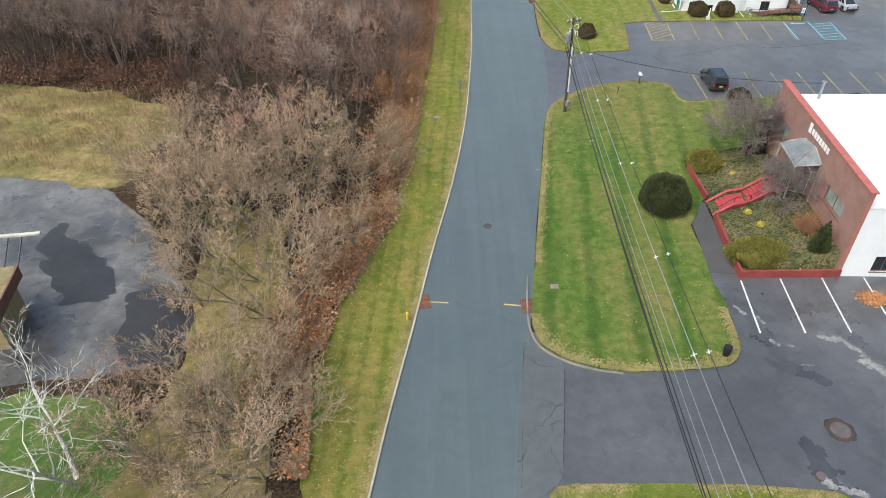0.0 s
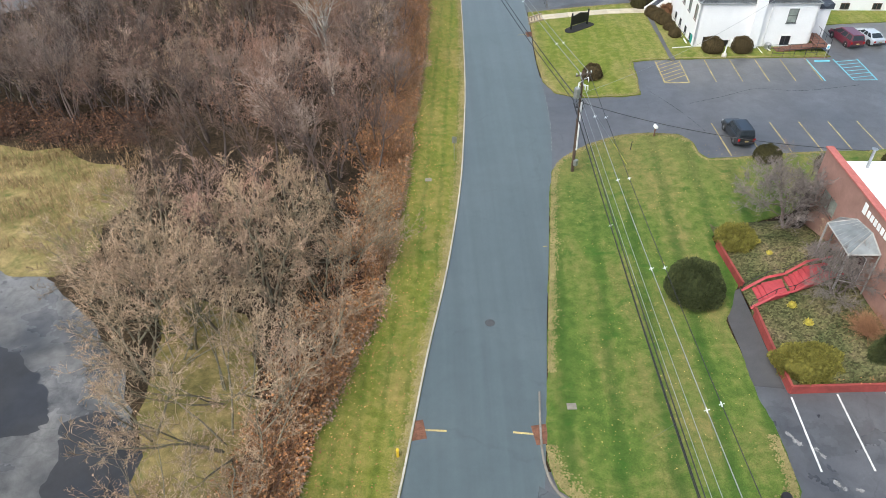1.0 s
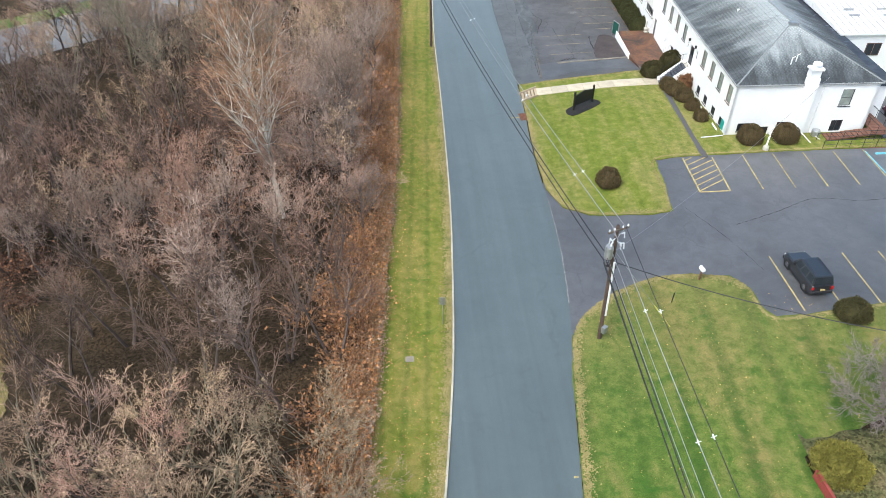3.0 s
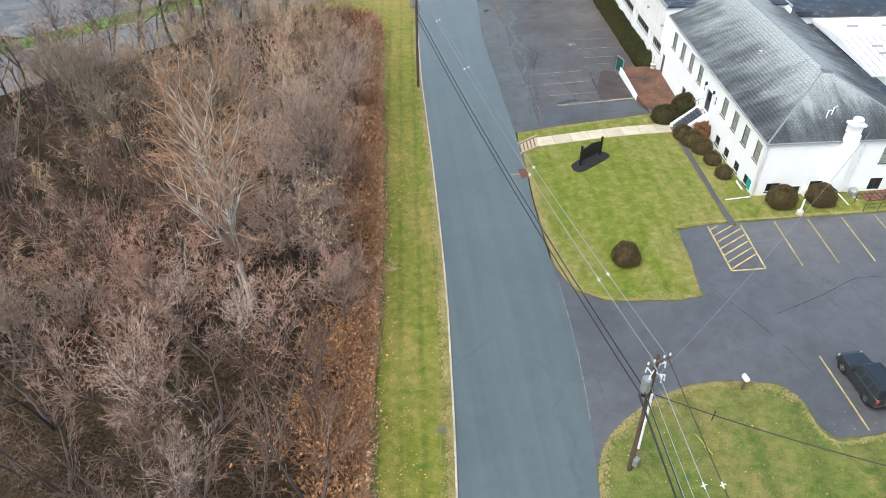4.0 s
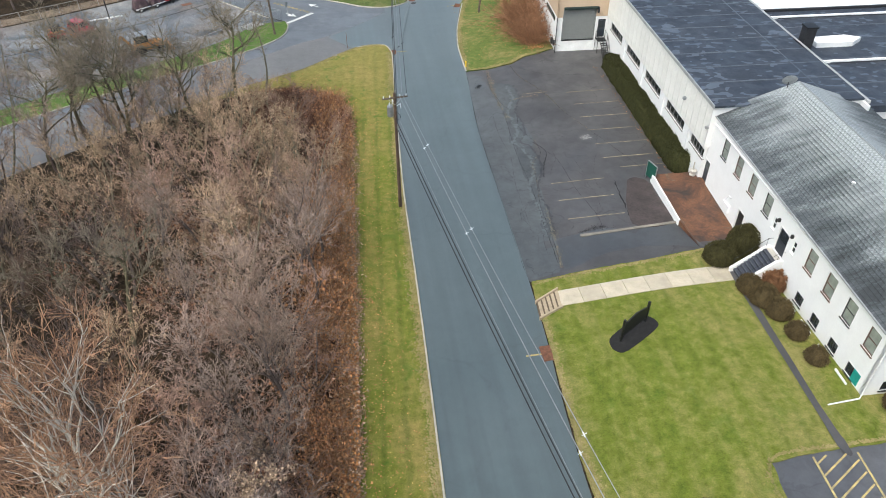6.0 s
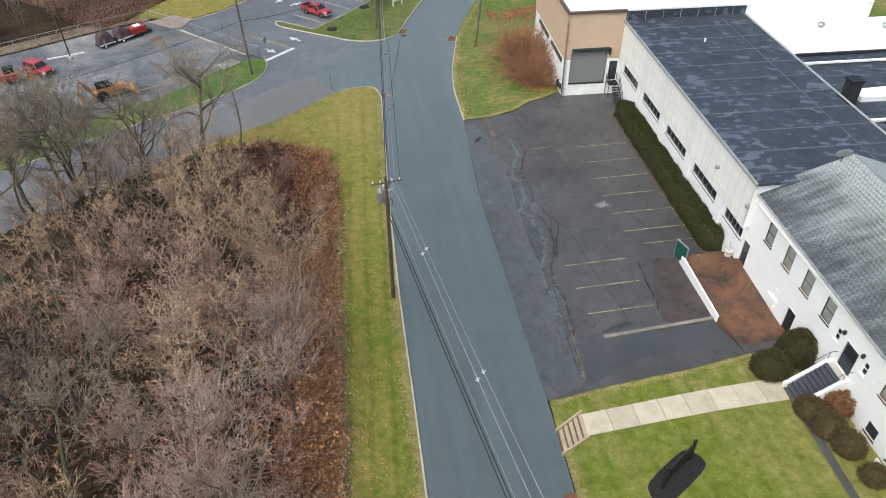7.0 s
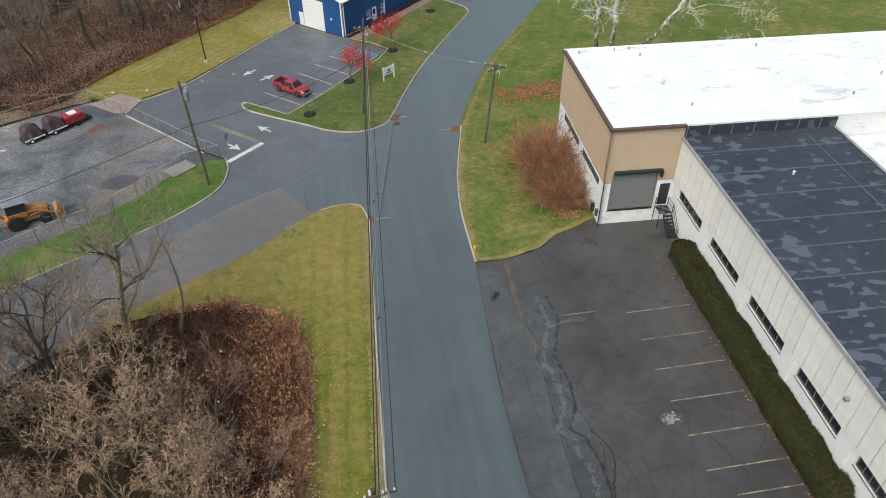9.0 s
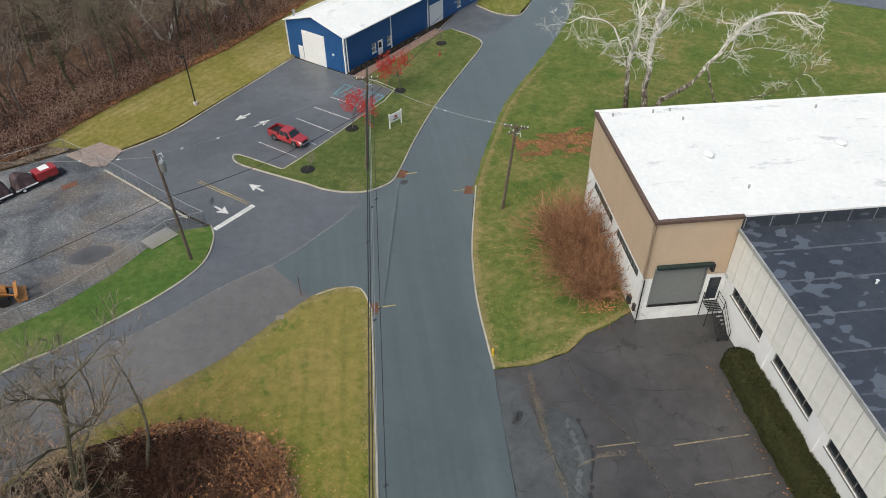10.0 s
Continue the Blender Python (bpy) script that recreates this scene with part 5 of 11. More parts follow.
    hood = part("door_hood", box(0.72, -0.42, 5.5, 5.15, -0.06, 5.82, 0.07), GREENPAINT, h, "dark green hood with flaked paint")
    part("bracket", box(5.12, -0.46, 5.0, 5.32, -0.06, 5.75, 0.02), DARKMETAL, hood)
    door_leaf(h, (0, 0), (36, 0), 5.4, 6.45, 1.6, 4.05, DARKDOOR, 0.06, True, "dark blue steel door")
    part("downpipe", tube([(-0.12, -0.35, 4.6), (-0.12, -0.35, -0.3)], 0.05, 8), DARKMETAL, h)
    part("electric_box", box(-0.28, 1.4, 0.3, -0.0, 1.9, 1.1, 0.02), DARKMETAL, h)
    part("electric_box", box(-0.22, 0.4, 0.5, 0.0, 0.7, 1.2, 0.02), DARKMETAL, h)
    # black steel landing and stair
    st = thing("steel_stair", "black steel landing and stair beside the loading door", "stair", COMPLEX)
    for k in range(7):
        part("grating_bar", box(5.3, -0.18 - 0.19 * k, 1.52, 6.5, -0.09 - 0.19 * k, 1.57), DARKMETAL, st)
    for k in range(7):
        part("tread", box(5.7, -1.62 - 0.26 * k, 1.3 - 0.2 * k, 6.5, -1.38 - 0.26 * k, 1.34 - 0.2 * k), DARKMETAL, st)
    for x in (5.68, 6.5):
        part("stringer", prism([(-1.35, 1.5), (-1.35, 1.22), (-3.2, -0.2), (-3.2, 0.08)], "x", x, x + 0.04), DARKMETAL, st)
    for x in (5.3, 6.52):
        part("handrail", tube([(x, -0.05, 2.5), (x, -1.35, 2.5)] + ([(x, -3.2, 1.0)] if x > 6 else []), 0.025, 6), BLACK, st)
        part("mid_rail", tube([(x, -0.05, 2.05), (x, -1.35, 2.05)] + ([(x, -3.2, 0.55)] if x > 6 else []), 0.02, 6), BLACK, st)
        for y in (-0.1, -1.35):
            part("post", tube([(x, y, -0.2), (x, y, 2.5)], 0.035, 6), BLACK, st)
    part("handrail", tube([(5.7, -1.35, 2.5), (5.7, -3.2, 1.0), (5.7, -3.2, -0.1)], 0.025, 6), BLACK, st)
    part("post", tube([(6.52, -3.2, -0.1), (6.52, -3.2, 1.0)], 0.035, 6), BLACK, st)
    return h


warehouse()


# ---- long wing with the black roof ----
def wing():
    a0, a1 = Vector((7.05, -34.6, 0)), Vector((6.8, -0.12, 0))
    d = (a1 - a0)
    turn = math.degrees(math.atan2(d.y, d.x)) - 90
    m = COMPLEX @ Matrix.Translation(a0) @ Matrix.Rotation(radians(turn), 4, "Z")
    ln = d.length
    h = thing("factory_wing", "long white factory wing with grey panels and black roof", "factory", m)
    face = ((0, ln), (0, 0))
    holes = [(ln - q - w, ln - q, 3.15, 4.15) for q, w in ((28.4, 4.9), (21.3, 5.1), (14.1, 5.1), (6.9, 5.1), (1.6, 3.3))]
    wall(h, (0, ln), (0, 1.55), 0.3, -1.0, 4.6, holes, WHITE, "white painted masonry with a worn foot")
    for k, o in enumerate(holes):
        window(h, *face, *o, PALEFRAME, GLASS, (5, 1), True, 0.14, "dark horizontal strip window")
    for q in (5.45, 12.6, 19.8, 27.0):
        part("pier", box(-0.14, q, -1.0, 0.0, q + 0.8, 4.58, 0.01), WHITE, h)
    # grey cladding panels
    n = 27
    me = finish("wall_panel", box(-0.3, 0.03, 4.55, 0.0, ln / n - 0.04, 8.85, 0.012), GREYPANEL)
    for k in range(1, n):
        part("wall_panel", me, GREYPANEL, h, m=Matrix.Translation((0, k * ln / n, 0)))
    part("panel_backing", box(-0.2, 1.32, 4.6, 0.3, ln, 8.8), ROOFTRIM, h)
    for q in (1.2, 7.0):
        part("wall_lamp", box(-0.62, q, 6.6, -0.3, q + 0.3, 6.85, 0.03), GALV, h)
    # roof with raised seams
    roof = part("roof", box(-0.32, 1.1, 8.8, 13.75, ln, 9.0), DARKROOF, h, "black membrane roof with pale blotches")
    for k in range(10):
        y = 2.4 + k * 3.24
        part("seam", box(-0.1, y, 9.0, 13.6, y + 0.16, 9.012), ROOFSEAM, roof)
    part("seam", box(10.6, 0.5, 9.0, 10.72, ln - 1.0, 9.011), ROOFSEAM, roof)
    part("roof_edge", box(-0.42, 1.1, 8.72, -0.3, ln, 9.06, 0.02), ROOFTRIM, h)
    part("roof_edge", box(13.7, 0.5, 8.75, 13.95, ln, 9.05, 0.02), ROOFTRIM, h)
    wall(h, (13.7, 0), (13.7, ln), 0.2, -1, 8.8, [], WHITE)
    wall(h, (-0.3, 1.3), (13.7, 1.3), 0.2, 4.6, 8.8, [], WHITE)
    part("vent_pipe", lathe([(0.08, 0), (0.08, 0.25), (0.12, 0.26), (0.12, 0.32)], 8, m=Matrix.Translation((6.2, 27.5, 9.0))), WHITETRIM, h)
    return h


wing()


# ---- roofs further back ----
def back_roofs():
    h = thing("factory_annex", "low factory annex with black and white flat roofs", "factory", COMPLEX)
    part("body", box(21.2, -32.4, -1, 60, -0.3, 7.0), WHITE, h)
    r1 = part("roof", box(20.9, -32.6, 7.0, 60, -9.2, 7.7), DARKROOF, h, "black membrane roof with white edges")
    for y in (-28, -22.4, -17.5, -14):
        part("seam", box(21.4, y, 7.7, 60, y + 0.14, 7.715), ROOFSEAM, r1)
    for y in (-23.4, -11.4):
        part("parapet", box(22.0, y, 7.7, 60, y + 0.3, 7.98, 0.03), ROOFWHITE, h)
        part("pipe_run", tube([(23.0, y - 0.35, 7.9), (60, y - 0.35, 7.9)], 0.06, 6), DARKMETAL, h)
    part("roof", box(20.9, -9.1, 6.9, 60, -0.2, 7.9), ROOFWHITE, h, "white coated flat roof")
    part("roof_edge", box(20.8, -9.3, 7.7, 60, -9.05, 8.02, 0.03), DARKMETAL, h)
    part("skylight", prism([(23.6, -19.6), (27.6, -19.6), (29.2, -18.4), (27.6, -17.6), (23.6, -17.9)], "z", 7.7, 8.2), ROOFWHITE, h)
    for k, (x, y) in enumerate(((27, -4.6), (34, -5.6), (44, -3.4))):
        u = part("roof_unit", box(x, y, 7.9, x + 1.6, y + 1.4, 8.6, 0.05), WHITETRIM, h)
        part("vent_cap", lathe([(0.25, 8.6), (0.25, 8.9), (0.4, 8.92), (0.3, 9.1)], 12, m=Matrix.Translation((x + 0.8, y + 0.7, 0))), GALV, u)
    part("flue", box(21.35, -20.6, 7.2, 22.45, -19.5, 10.3, 0.03), DARKMETAL, h, "dark square flue")
    part("flue_cap", box(21.25, -20.7, 10.3, 22.55, -19.4, 10.45, 0.03), BLACK, h)
    part("wall_patch", box(20.5, -22.3, 7.6, 20.9, -19.7, 9.0), BLACK, h)
    # low black link roof between the office and the rear block
    part("link_roof", box(22.3, -58.0, 5.6, 25.0, -32.5, 6.2), DARKROOF, h, "black membrane link roof")
    part("link_wall", box(22.4, -57.8, -1, 24.8, -32.5, 5.6), WHITE, h)
    # two-storey white block with a ribbed metal roof
    g = thing("rear_office", "white two-storey rear block with a ribbed pale metal roof", "office", COMPLEX)
    face = ((24.9, -46.4), (60, -46.4))
    holes = []
    for k in range(8):
        holes += [(3.3 + 4.4 * k, 4.9 + 4.4 * k, 3.75, 5.1), (6.9 + 4.4 * k - 0.0, 8.0 + 4.4 * k, 1.3, 2.05)]
    part("wall", box(24.9, -46.4, -1.5, 60, -46.1, 6.5), WHITE, g, "white painted front wall")
    for k, (a, c, z0, z1) in enumerate(holes):
        w = part("window", box(24.9 + a, -46.42, z0, 24.9 + c, -46.36, z1), GLASS, g)
        for p, q, r, t in ((a - 0.06, c + 0.06, z1, z1 + 0.07), (a - 0.06, c + 0.06, z0 - 0.07, z0), (a - 0.06, a, z0, z1), (c, c + 0.06, z0, z1), ((a + c) / 2 - 0.03, (a + c) / 2 + 0.03, z0, z1)):
            part("window_frame", box(24.9 + p, -46.47, r, 24.9 + q, -46.4, t), BROWNTRIM, w)
    part("wall", box(24.8, -46.4, -1, 25.1, -32.6, 6.5), WHITE, g)
    part("roof", prism([(-46.8, 6.45), (-39, 7.3), (-32.7, 6.9), (-32.7, 6.6), (-46.8, 6.25)], "x", 24.5, 60), ROOFWHITE, g, "pale ribbed metal roof")
    me = finish("roof_rib", prism([(-46.7, 6.46), (-39, 7.31), (-39, 7.36), (-46.7, 6.52)], "x", 0, 0.06), GALV)
    for k in range(43):
        part("roof_rib", me, GALV, g, m=Matrix.Translation((24.9 + 0.8 * k, 0, 0)))
    for x in (27, 31):
        for y in (-43, -41.4, -36):
            part("snow_guard", box(x, y, 7.0, x + 1.2, y + 0.15, 7.2 + 0.1 * (y > -42)), GALV, g)


back_roofs()


# ---- white two-storey office with the hipped shingle roof ----
OFFICE = pose(32.18, 95.18, 0, 0, 0, -1.63)


def office():
    h = thing("office_building", "white painted two-storey office with a streaked grey hipped roof", "office", OFFICE)
    wd, ln, eave, ridge, xm, hip = 14.3, 27.6, 7.2, 10.6, 7.15, 6.8
    wf = ((0, ln), (0, 0))
    up = [(ln - c - 0.55, ln - c + 0.55, 4.6 + 0.02 * c, 6.45 + 0.02 * c) for c in (24.3, 21.5, 18.8, 16.05, 9.1, 6.47, 3.94, 1.28)]
    small = [(ln - c - 0.25, ln - c + 0.25, 4.65, 5.7) for c in (14.5, 11.4)]
    low = [(ln - c - 0.5, ln - c + 0.5, 1.75, 2.7) for c in (8.8, 6.5, 4.0, 1.7)]
    doors = [(ln - 13.65, ln - 12.2, 3.3, 5.6), (ln - 19.75, ln - 18.6, 0.5, 2.85), (ln - 27.3, ln - 26.2, 1.0, 3.35)]
    wall(h, *wf, 0.3, -1.0, eave, up + small + low + doors, WHITE, "white painted masonry")
    for k, o in enumerate(up):
        window(h, *wf, *o, BROWNTRIM if k % 3 else DARKMETAL, SKYGLASS, (1, 2), True, 0.1)
    for o in small:
        window(h, *wf, *o, WHITETRIM, GLASS, (1, 2))
    for o in low:
        window(h, *wf, *o, DARKMETAL, GLASS, (2, 1))
    door_leaf(h, *wf, *doors[0], DARKDOOR, 0.12, True, "dark front door")
    door_leaf(h, *wf, *doors[1], BLACK, 0.12, False, "black basement door")
    door_leaf(h, *wf, *doors[2], DARKDOOR, 0.12, True, "dark glazed side door")
    sf = ((0, 0), (wd, 0))
    hol = [(10.75, 11.95, 4.6, 6.4), (1.1, 2.35, 2.0, 2.9), (3.3, 4.4, 0.6, 2.5), (5.1, 6.3, 2.1, 2.95), (10.7, 11.9, 1.75, 3.0)]
    wall(h, *sf, 0.3, -1.0, eave, hol, WHITE, "white painted masonry")
    window(h, *sf, *hol[0], DARKMETAL, SKYGLASS, (1, 2))
    window(h, *sf, *hol[1], DARKMETAL, GLASS, (2, 1))
    door_leaf(h, *sf, *hol[2], BLACK, 0.15)
    window(h, *sf, *hol[3], REDWALL, GLASS, (1, 1))
    window(h, *sf, *hol[4], DARKMETAL, GLASS, (2, 1), False)
    wall(h, (wd, 0), (wd, ln), 0.3, -1.0, eave, [], WHITE)
    wall(h, (wd, ln), (0, ln), 0.3, -1.0, eave, [], WHITE)
    # roof: hip to the car park, gable to the wing
    o, edge, rise = 0.16, eave - 0.02, 0.75
    part("frieze", prism([(0, eave - 0.05), (ln, eave - 0.05), (ln, eave + rise - 0.04)], "x", 0.0, 0.3), WHITE, h)
    part("frieze", prism([(0, eave - 0.05), (ln, eave - 0.05), (ln, eave + rise - 0.04)], "x", wd - 0.3, wd), WHITE, h)
    b = bmesh.new()
    A, B, C, D = [b.verts.new(v) for v in ((-o, -o, edge), (wd + o, -o, edge), (wd + o, ln + 0.1, edge + rise), (-o, ln + 0.1, edge + rise))]
    R, Q = b.verts.new((xm, hip, ridge)), b.verts.new((xm, ln + 0.1, ridge))
    for f in ((A, B, R), (B, C, Q, R), (A, R, Q, D), (C, D, Q), (A, D, C, B)):
        b.faces.new(f)
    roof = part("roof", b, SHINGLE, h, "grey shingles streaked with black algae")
    for p, q in (((-o, -o, edge), (xm, hip, ridge)), ((wd + o, -o, edge), (xm, hip, ridge)), ((xm, hip, ridge), (xm, ln, ridge))):
        n = int((Vector(q) - Vector(p)).length / 0.32)
        me = None
        for k in range(n):
            a, c = Vector(p).lerp(Vector(q), k / n), Vector(p).lerp(Vector(q), (k + 0.96) / n)
            if me is None:
                me = finish("ridge_cap", tube([(0, 0, 0), c - a], 0.1, 5), RIDGECAP)
            part("ridge_cap", me, None, roof, m=Matrix.Translation(a - Vector((0, 0, 0.05 + 0.008 * (k % 2)))))
    # rows of shingle butts on the street slope
    def butt(p, q, up):
        """One course from p to q; up is the way up the slope."""
        lift = Vector((0, 0, 1))
        b = bmesh.new()
        ends = [[b.verts.new(e + up * u + lift * w) for u, w in ((0, 0.004), (0.02, 0.03), (0.2, 0.006))] for e in (p, q)]
        for k in range(3):
            b.faces.new((ends[0][k], ends[0][(k + 1) % 3], ends[1][(k + 1) % 3], ends[1][k]))
        b.faces.new(ends[0])
        b.faces.new(ends[1][::-1])
        part("shingle_course", b, SHINGLE, roof)
    run = math.hypot(ridge - edge, xm + o)
    rows = int((run - 0.4) / 0.33)
    for k in range(rows):
        u = (0.2 + k * 0.33) / run
        south = Vector((-o, -o, edge)).lerp(Vector((xm, hip, ridge)), u) + Vector((0, 0.15, 0.005))
        north = Vector((-o, ln, edge + rise)).lerp(Vector((xm, ln, ridge)), u)
        butt(south, north, Vector((xm + o, 0, ridge - edge)).normalized())
    # rows of shingle butts on the hip
    run = math.hypot(ridge - edge, hip + o)
    sy, sz = (hip + o) / run, (ridge - edge) / run
    k = 0
    while 0.2 + k * 0.33 < run - 0.4:
        q = 0.2 + k * 0.33
        y, z = -o + sy * q, edge + sz * q
        part("shingle_course", prism([(y, z + 0.004), (y + 0.02, z + 0.03), (y + 0.2 * sy, z + 0.2 * sz + 0.006)], "x", -o + (xm + o) * q / run + 0.15, wd + o - (wd + o - xm) * q / run - 0.15), SHINGLE, roof)
        k += 1
    part("gutter", tube([(-o - 0.04, -o, edge - 0.06), (-o - 0.04, ln + 0.1, edge + rise - 0.06)], 0.075, 6), GUTTERGREY, h, "weathered grey gutter")
    part("gutter", box(-o - 0.1, -o - 0.1, edge - 0.14, wd + o, -o, edge + 0.0, 0.02), GUTTERGREY, h, "weathered grey gutter")
    part("soffit", box(-o, -o, edge - 0.08, wd + o, ln, edge - 0.02), WHITETRIM, h)
    part("downpipe", tube([(-0.12, -0.12, eave - 0.2), (-0.08, -0.1, eave - 0.6), (-0.08, -0.1, 1.85), (-0.3, -0.3, 1.75), (-2.6, -0.5, 1.7)], 0.055, 7), PVC, h)
    part("downpipe", tube([(8.6, -0.2, eave - 0.2), (8.6, -0.1, 1.9), (9.2, -1.5, 1.7)], 0.05, 7), PVC, h)
    part("downpipe", tube([(7.4, -0.2, 2.2), (8.0, -2.1, 1.7)], 0.045, 7), PVC, h)
    # chimney on the south wall
    ch = part("chimney", box(6.5, -0.6, -0.5, 7.7, 0, 7.9, 0.02, box(6.6, -0.55, 7.9, 7.6, 0.25, 8.8, 0.05)), WHITE, h, "white painted chimney stack")
    part("chimney_cap", box(6.45, -0.7, 8.7, 7.75, 0.35, 8.95, 0.05), WHITE, ch)
    part("chimney_pot", lathe([(0.34, 8.95), (0.34, 9.2), (0.46, 9.22), (0.4, 9.38)], 14, m=Matrix.Translation((7.1, -0.2, 0))), WHITE, ch)
    for x, y in ((5.7, 2.0), (6.3, 2.3)):
        z = edge + (y + o) / (hip + o) * (ridge - edge)
        part("vent_pipe", tube([(x, y, z - 0.2), (x, y, z + 0.7), (x + 0.2, y - 0.1, z + 0.85)], 0.06, 7), PVC, h)
    for x, y in ((4.3, 13.3),):
        z = edge + (x + o) / (xm + o) * (ridge - edge)
        part("roof_vent", lathe([(0.1, -0.1), (0.1, 0.2), (0.16, 0.22), (0.12, 0.3)], 10, m=Matrix.Translation((x, y, z))), PVC, h)
    part("roof_vent", box(6.8, 6.3, ridge - 0.35, 7.7, 6.9, ridge + 0.1, 0.03), GALV, h)
    d = part("satellite_dish", lathe([(0.02, 0.12), (0.3, 0.06), (0.62, 0.0), (0.64, 0.02), (0.3, 0.09), (0.02, 0.15)], 18, m=pose(6.0, ln - 0.2, 10.95, 118, 0, -12)), GALV, h, "pale grey satellite dish")
    part("mast", tube([(6.0, ln - 0.2, 9.8), (6.0, ln - 0.1, 10.95)], 0.04, 6), DARKMETAL, d)
    for y in (13.95, 11.85):
        part("wall_lamp", box(-0.2, y - 0.1, 5.75, 0, y + 0.1, 6.05, 0.02), BLACK, h)
    part("wall_cabinet", box(-0.22, 21.0, 1.3, 0, 22.2, 2.1, 0.03), WHITE, h)
    part("wall_conduit", tube([(-0.1, 22.0, 2.1), (-0.1, 21.6, 2.9), (-0.06, 21.2, 2.9)], 0.05, 7), WHITE, h)
    part("teal_panel", box(-0.05, 0.7, 1.75, 0.05, 1.4, 2.75, 0.01), plain("teal_paint", (0.02, 0.28, 0.24), 0.5), h, "teal shutter in a low opening")
    part("conditioner", lathe([(0.4, 1.6), (0.42, 1.65), (0.42, 2.2), (0.36, 2.3), (0.1, 2.32)], 16, m=Matrix.Translation((9.1, -0.6, 0))), GALV, h)
    # stairwell cheek beside the basement door
    part("cheek_wall", prism([(0, 1.6), (0, 2.6), (-0.2, 2.6), (-1.9, 1.75), (-1.9, 1.4)], "x", 4.6, 4.8), WHITE, h)
    # dark window wells behind the shrubs
    for c in (8.8, 6.5, 4.0, 1.7):
        part("window_well", box(-0.5, c - 0.7, 1.2, -0.42, c + 0.7, 1.75, 0.01), WHITE, h)
    return h


office()


def entrance_stair():
    """White-cheeked flight with dark treads from the walk up to the office door."""
    h = thing("entrance_stair", "steep entrance stair with dark treads and white cheek walls", "stair", OFFICE)
    n = 9
    slate = plain("slate_tread", (0.05, 0.055, 0.075), 0.6)
    for k in range(n):
        x = -2.75 + 0.25 * k
        z = 1.2 + (3.25 - 1.2) * (k + 1) / n
        t = part("tread", box(x, 12.1, z - 0.24, x + 0.29, 13.72, z, 0.015), slate, h)
        part("nosing", box(x - 0.015, 12.12, z - 0.03, x + 0.03, 13.7, z + 0.006), TREADWORN, t)
    part("landing", box(-0.5, 12.1, 2.6, -0.02, 13.72, 3.25), CONCRETE, h)
    for y in (11.86, 13.72):
        part("cheek_wall", prism([(-3.0, 0.7), (-3.0, 1.45), (-2.7, 1.6), (-0.5, 3.42), (-0.02, 3.42), (-0.02, 0.7)], "y", y, y + 0.24, bev=0.02), WHITE, h, "white rendered cheek wall")
    for y in (11.98, 13.84):
        r = part("handrail", tube([(-2.9, y, 2.3), (-2.7, y, 2.4), (-0.5, y, 4.2), (-0.05, y, 4.2)], 0.02, 6), BLACK, h)
        for x, z in ((-2.8, 1.5), (-1.6, 2.4), (-0.5, 3.3)):
            part("baluster", tube([(x, y, z), (x, y, z + 0.9)], 0.016, 6), BLACK, r)


entrance_stair()


def access_ramp():
    """Timber access ramp on the car park side of the office."""
    h = thing("access_ramp", "red-brown timber access ramp with thin dark railings", "ramp", OFFICE)
    for k in range(16):
        part("deck_board", box(8.7 + 0.42 * k, -3.2, 1.5, 9.09 + 0.42 * k, -1.9, 1.62, 0.01), WOODBROWN, h)
    for k in range(12):
        part("deck_board", box(9.9 + 0.45 * k, -1.7, 1.62 + 0.055 * k, 10.32 + 0.45 * k, -0.4, 1.74 + 0.055 * k, 0.01), WOODBROWN, h)
    for k in range(8):
        part("deck_board", box(14.5, -1.9 + 0.62 * k, 2.3, 16.1, -1.32 + 0.62 * k, 2.42, 0.01), WOODBROWN, h)
    part("fascia", box(8.7, -3.3, 1.1, 15.5, -3.2, 1.62), WOODBROWN, h)
    part("fascia", box(8.6, -3.2, 1.1, 8.7, -0.4, 1.62), WOODBROWN, h)
    for y in (-3.2, -1.75):
        part("rail", tube([(8.7, y, 2.55), (15.4, y, 2.75)], 0.03, 6), DARKMETAL, h)
        part("rail", tube([(8.7, y, 2.1), (15.4, y, 2.3)], 0.02, 6), DARKMETAL, h)
        for k in range(6):
            part("post", tube([(8.7 + 1.34 * k, y, 1.4), (8.7 + 1.34 * k, y, 2.6 + 0.03 * k)], 0.03, 6), DARKMETAL, h)
    for x in (14.5, 16.1):
        part("rail", tube([(x, -1.9, 3.3), (x, 3.2, 3.3)], 0.03, 6), DARKMETAL, h)
        for k in range(4):
            part("post", tube([(x, -1.9 + 1.6 * k, 1.5), (x, -1.9 + 1.6 * k, 3.3)], 0.03, 6), DARKMETAL, h)
    s = thing("accessible_sign", "small blue and white accessible parking sign on a post", "sign", OFFICE @ Matrix.Translation((15.0, -3.5, 1.5)))
    part("post", tube([(0, 0, 0), (0, 0, 1.9)], 0.03, 6), GALV, s)
    part("plate", box(-0.2, -0.05, 1.3, 0.2, -0.02, 1.9, 0.01), WHITETRIM, s)
    part("symbol", box(-0.12, -0.06, 1.4, 0.12, -0.05, 1.75), LINEBLUE, s)


access_ramp()


# ---- red brick building with the planted forecourt ----
BRICK = pose(30.65, 41.6, 0, 0, 0, -1.1)


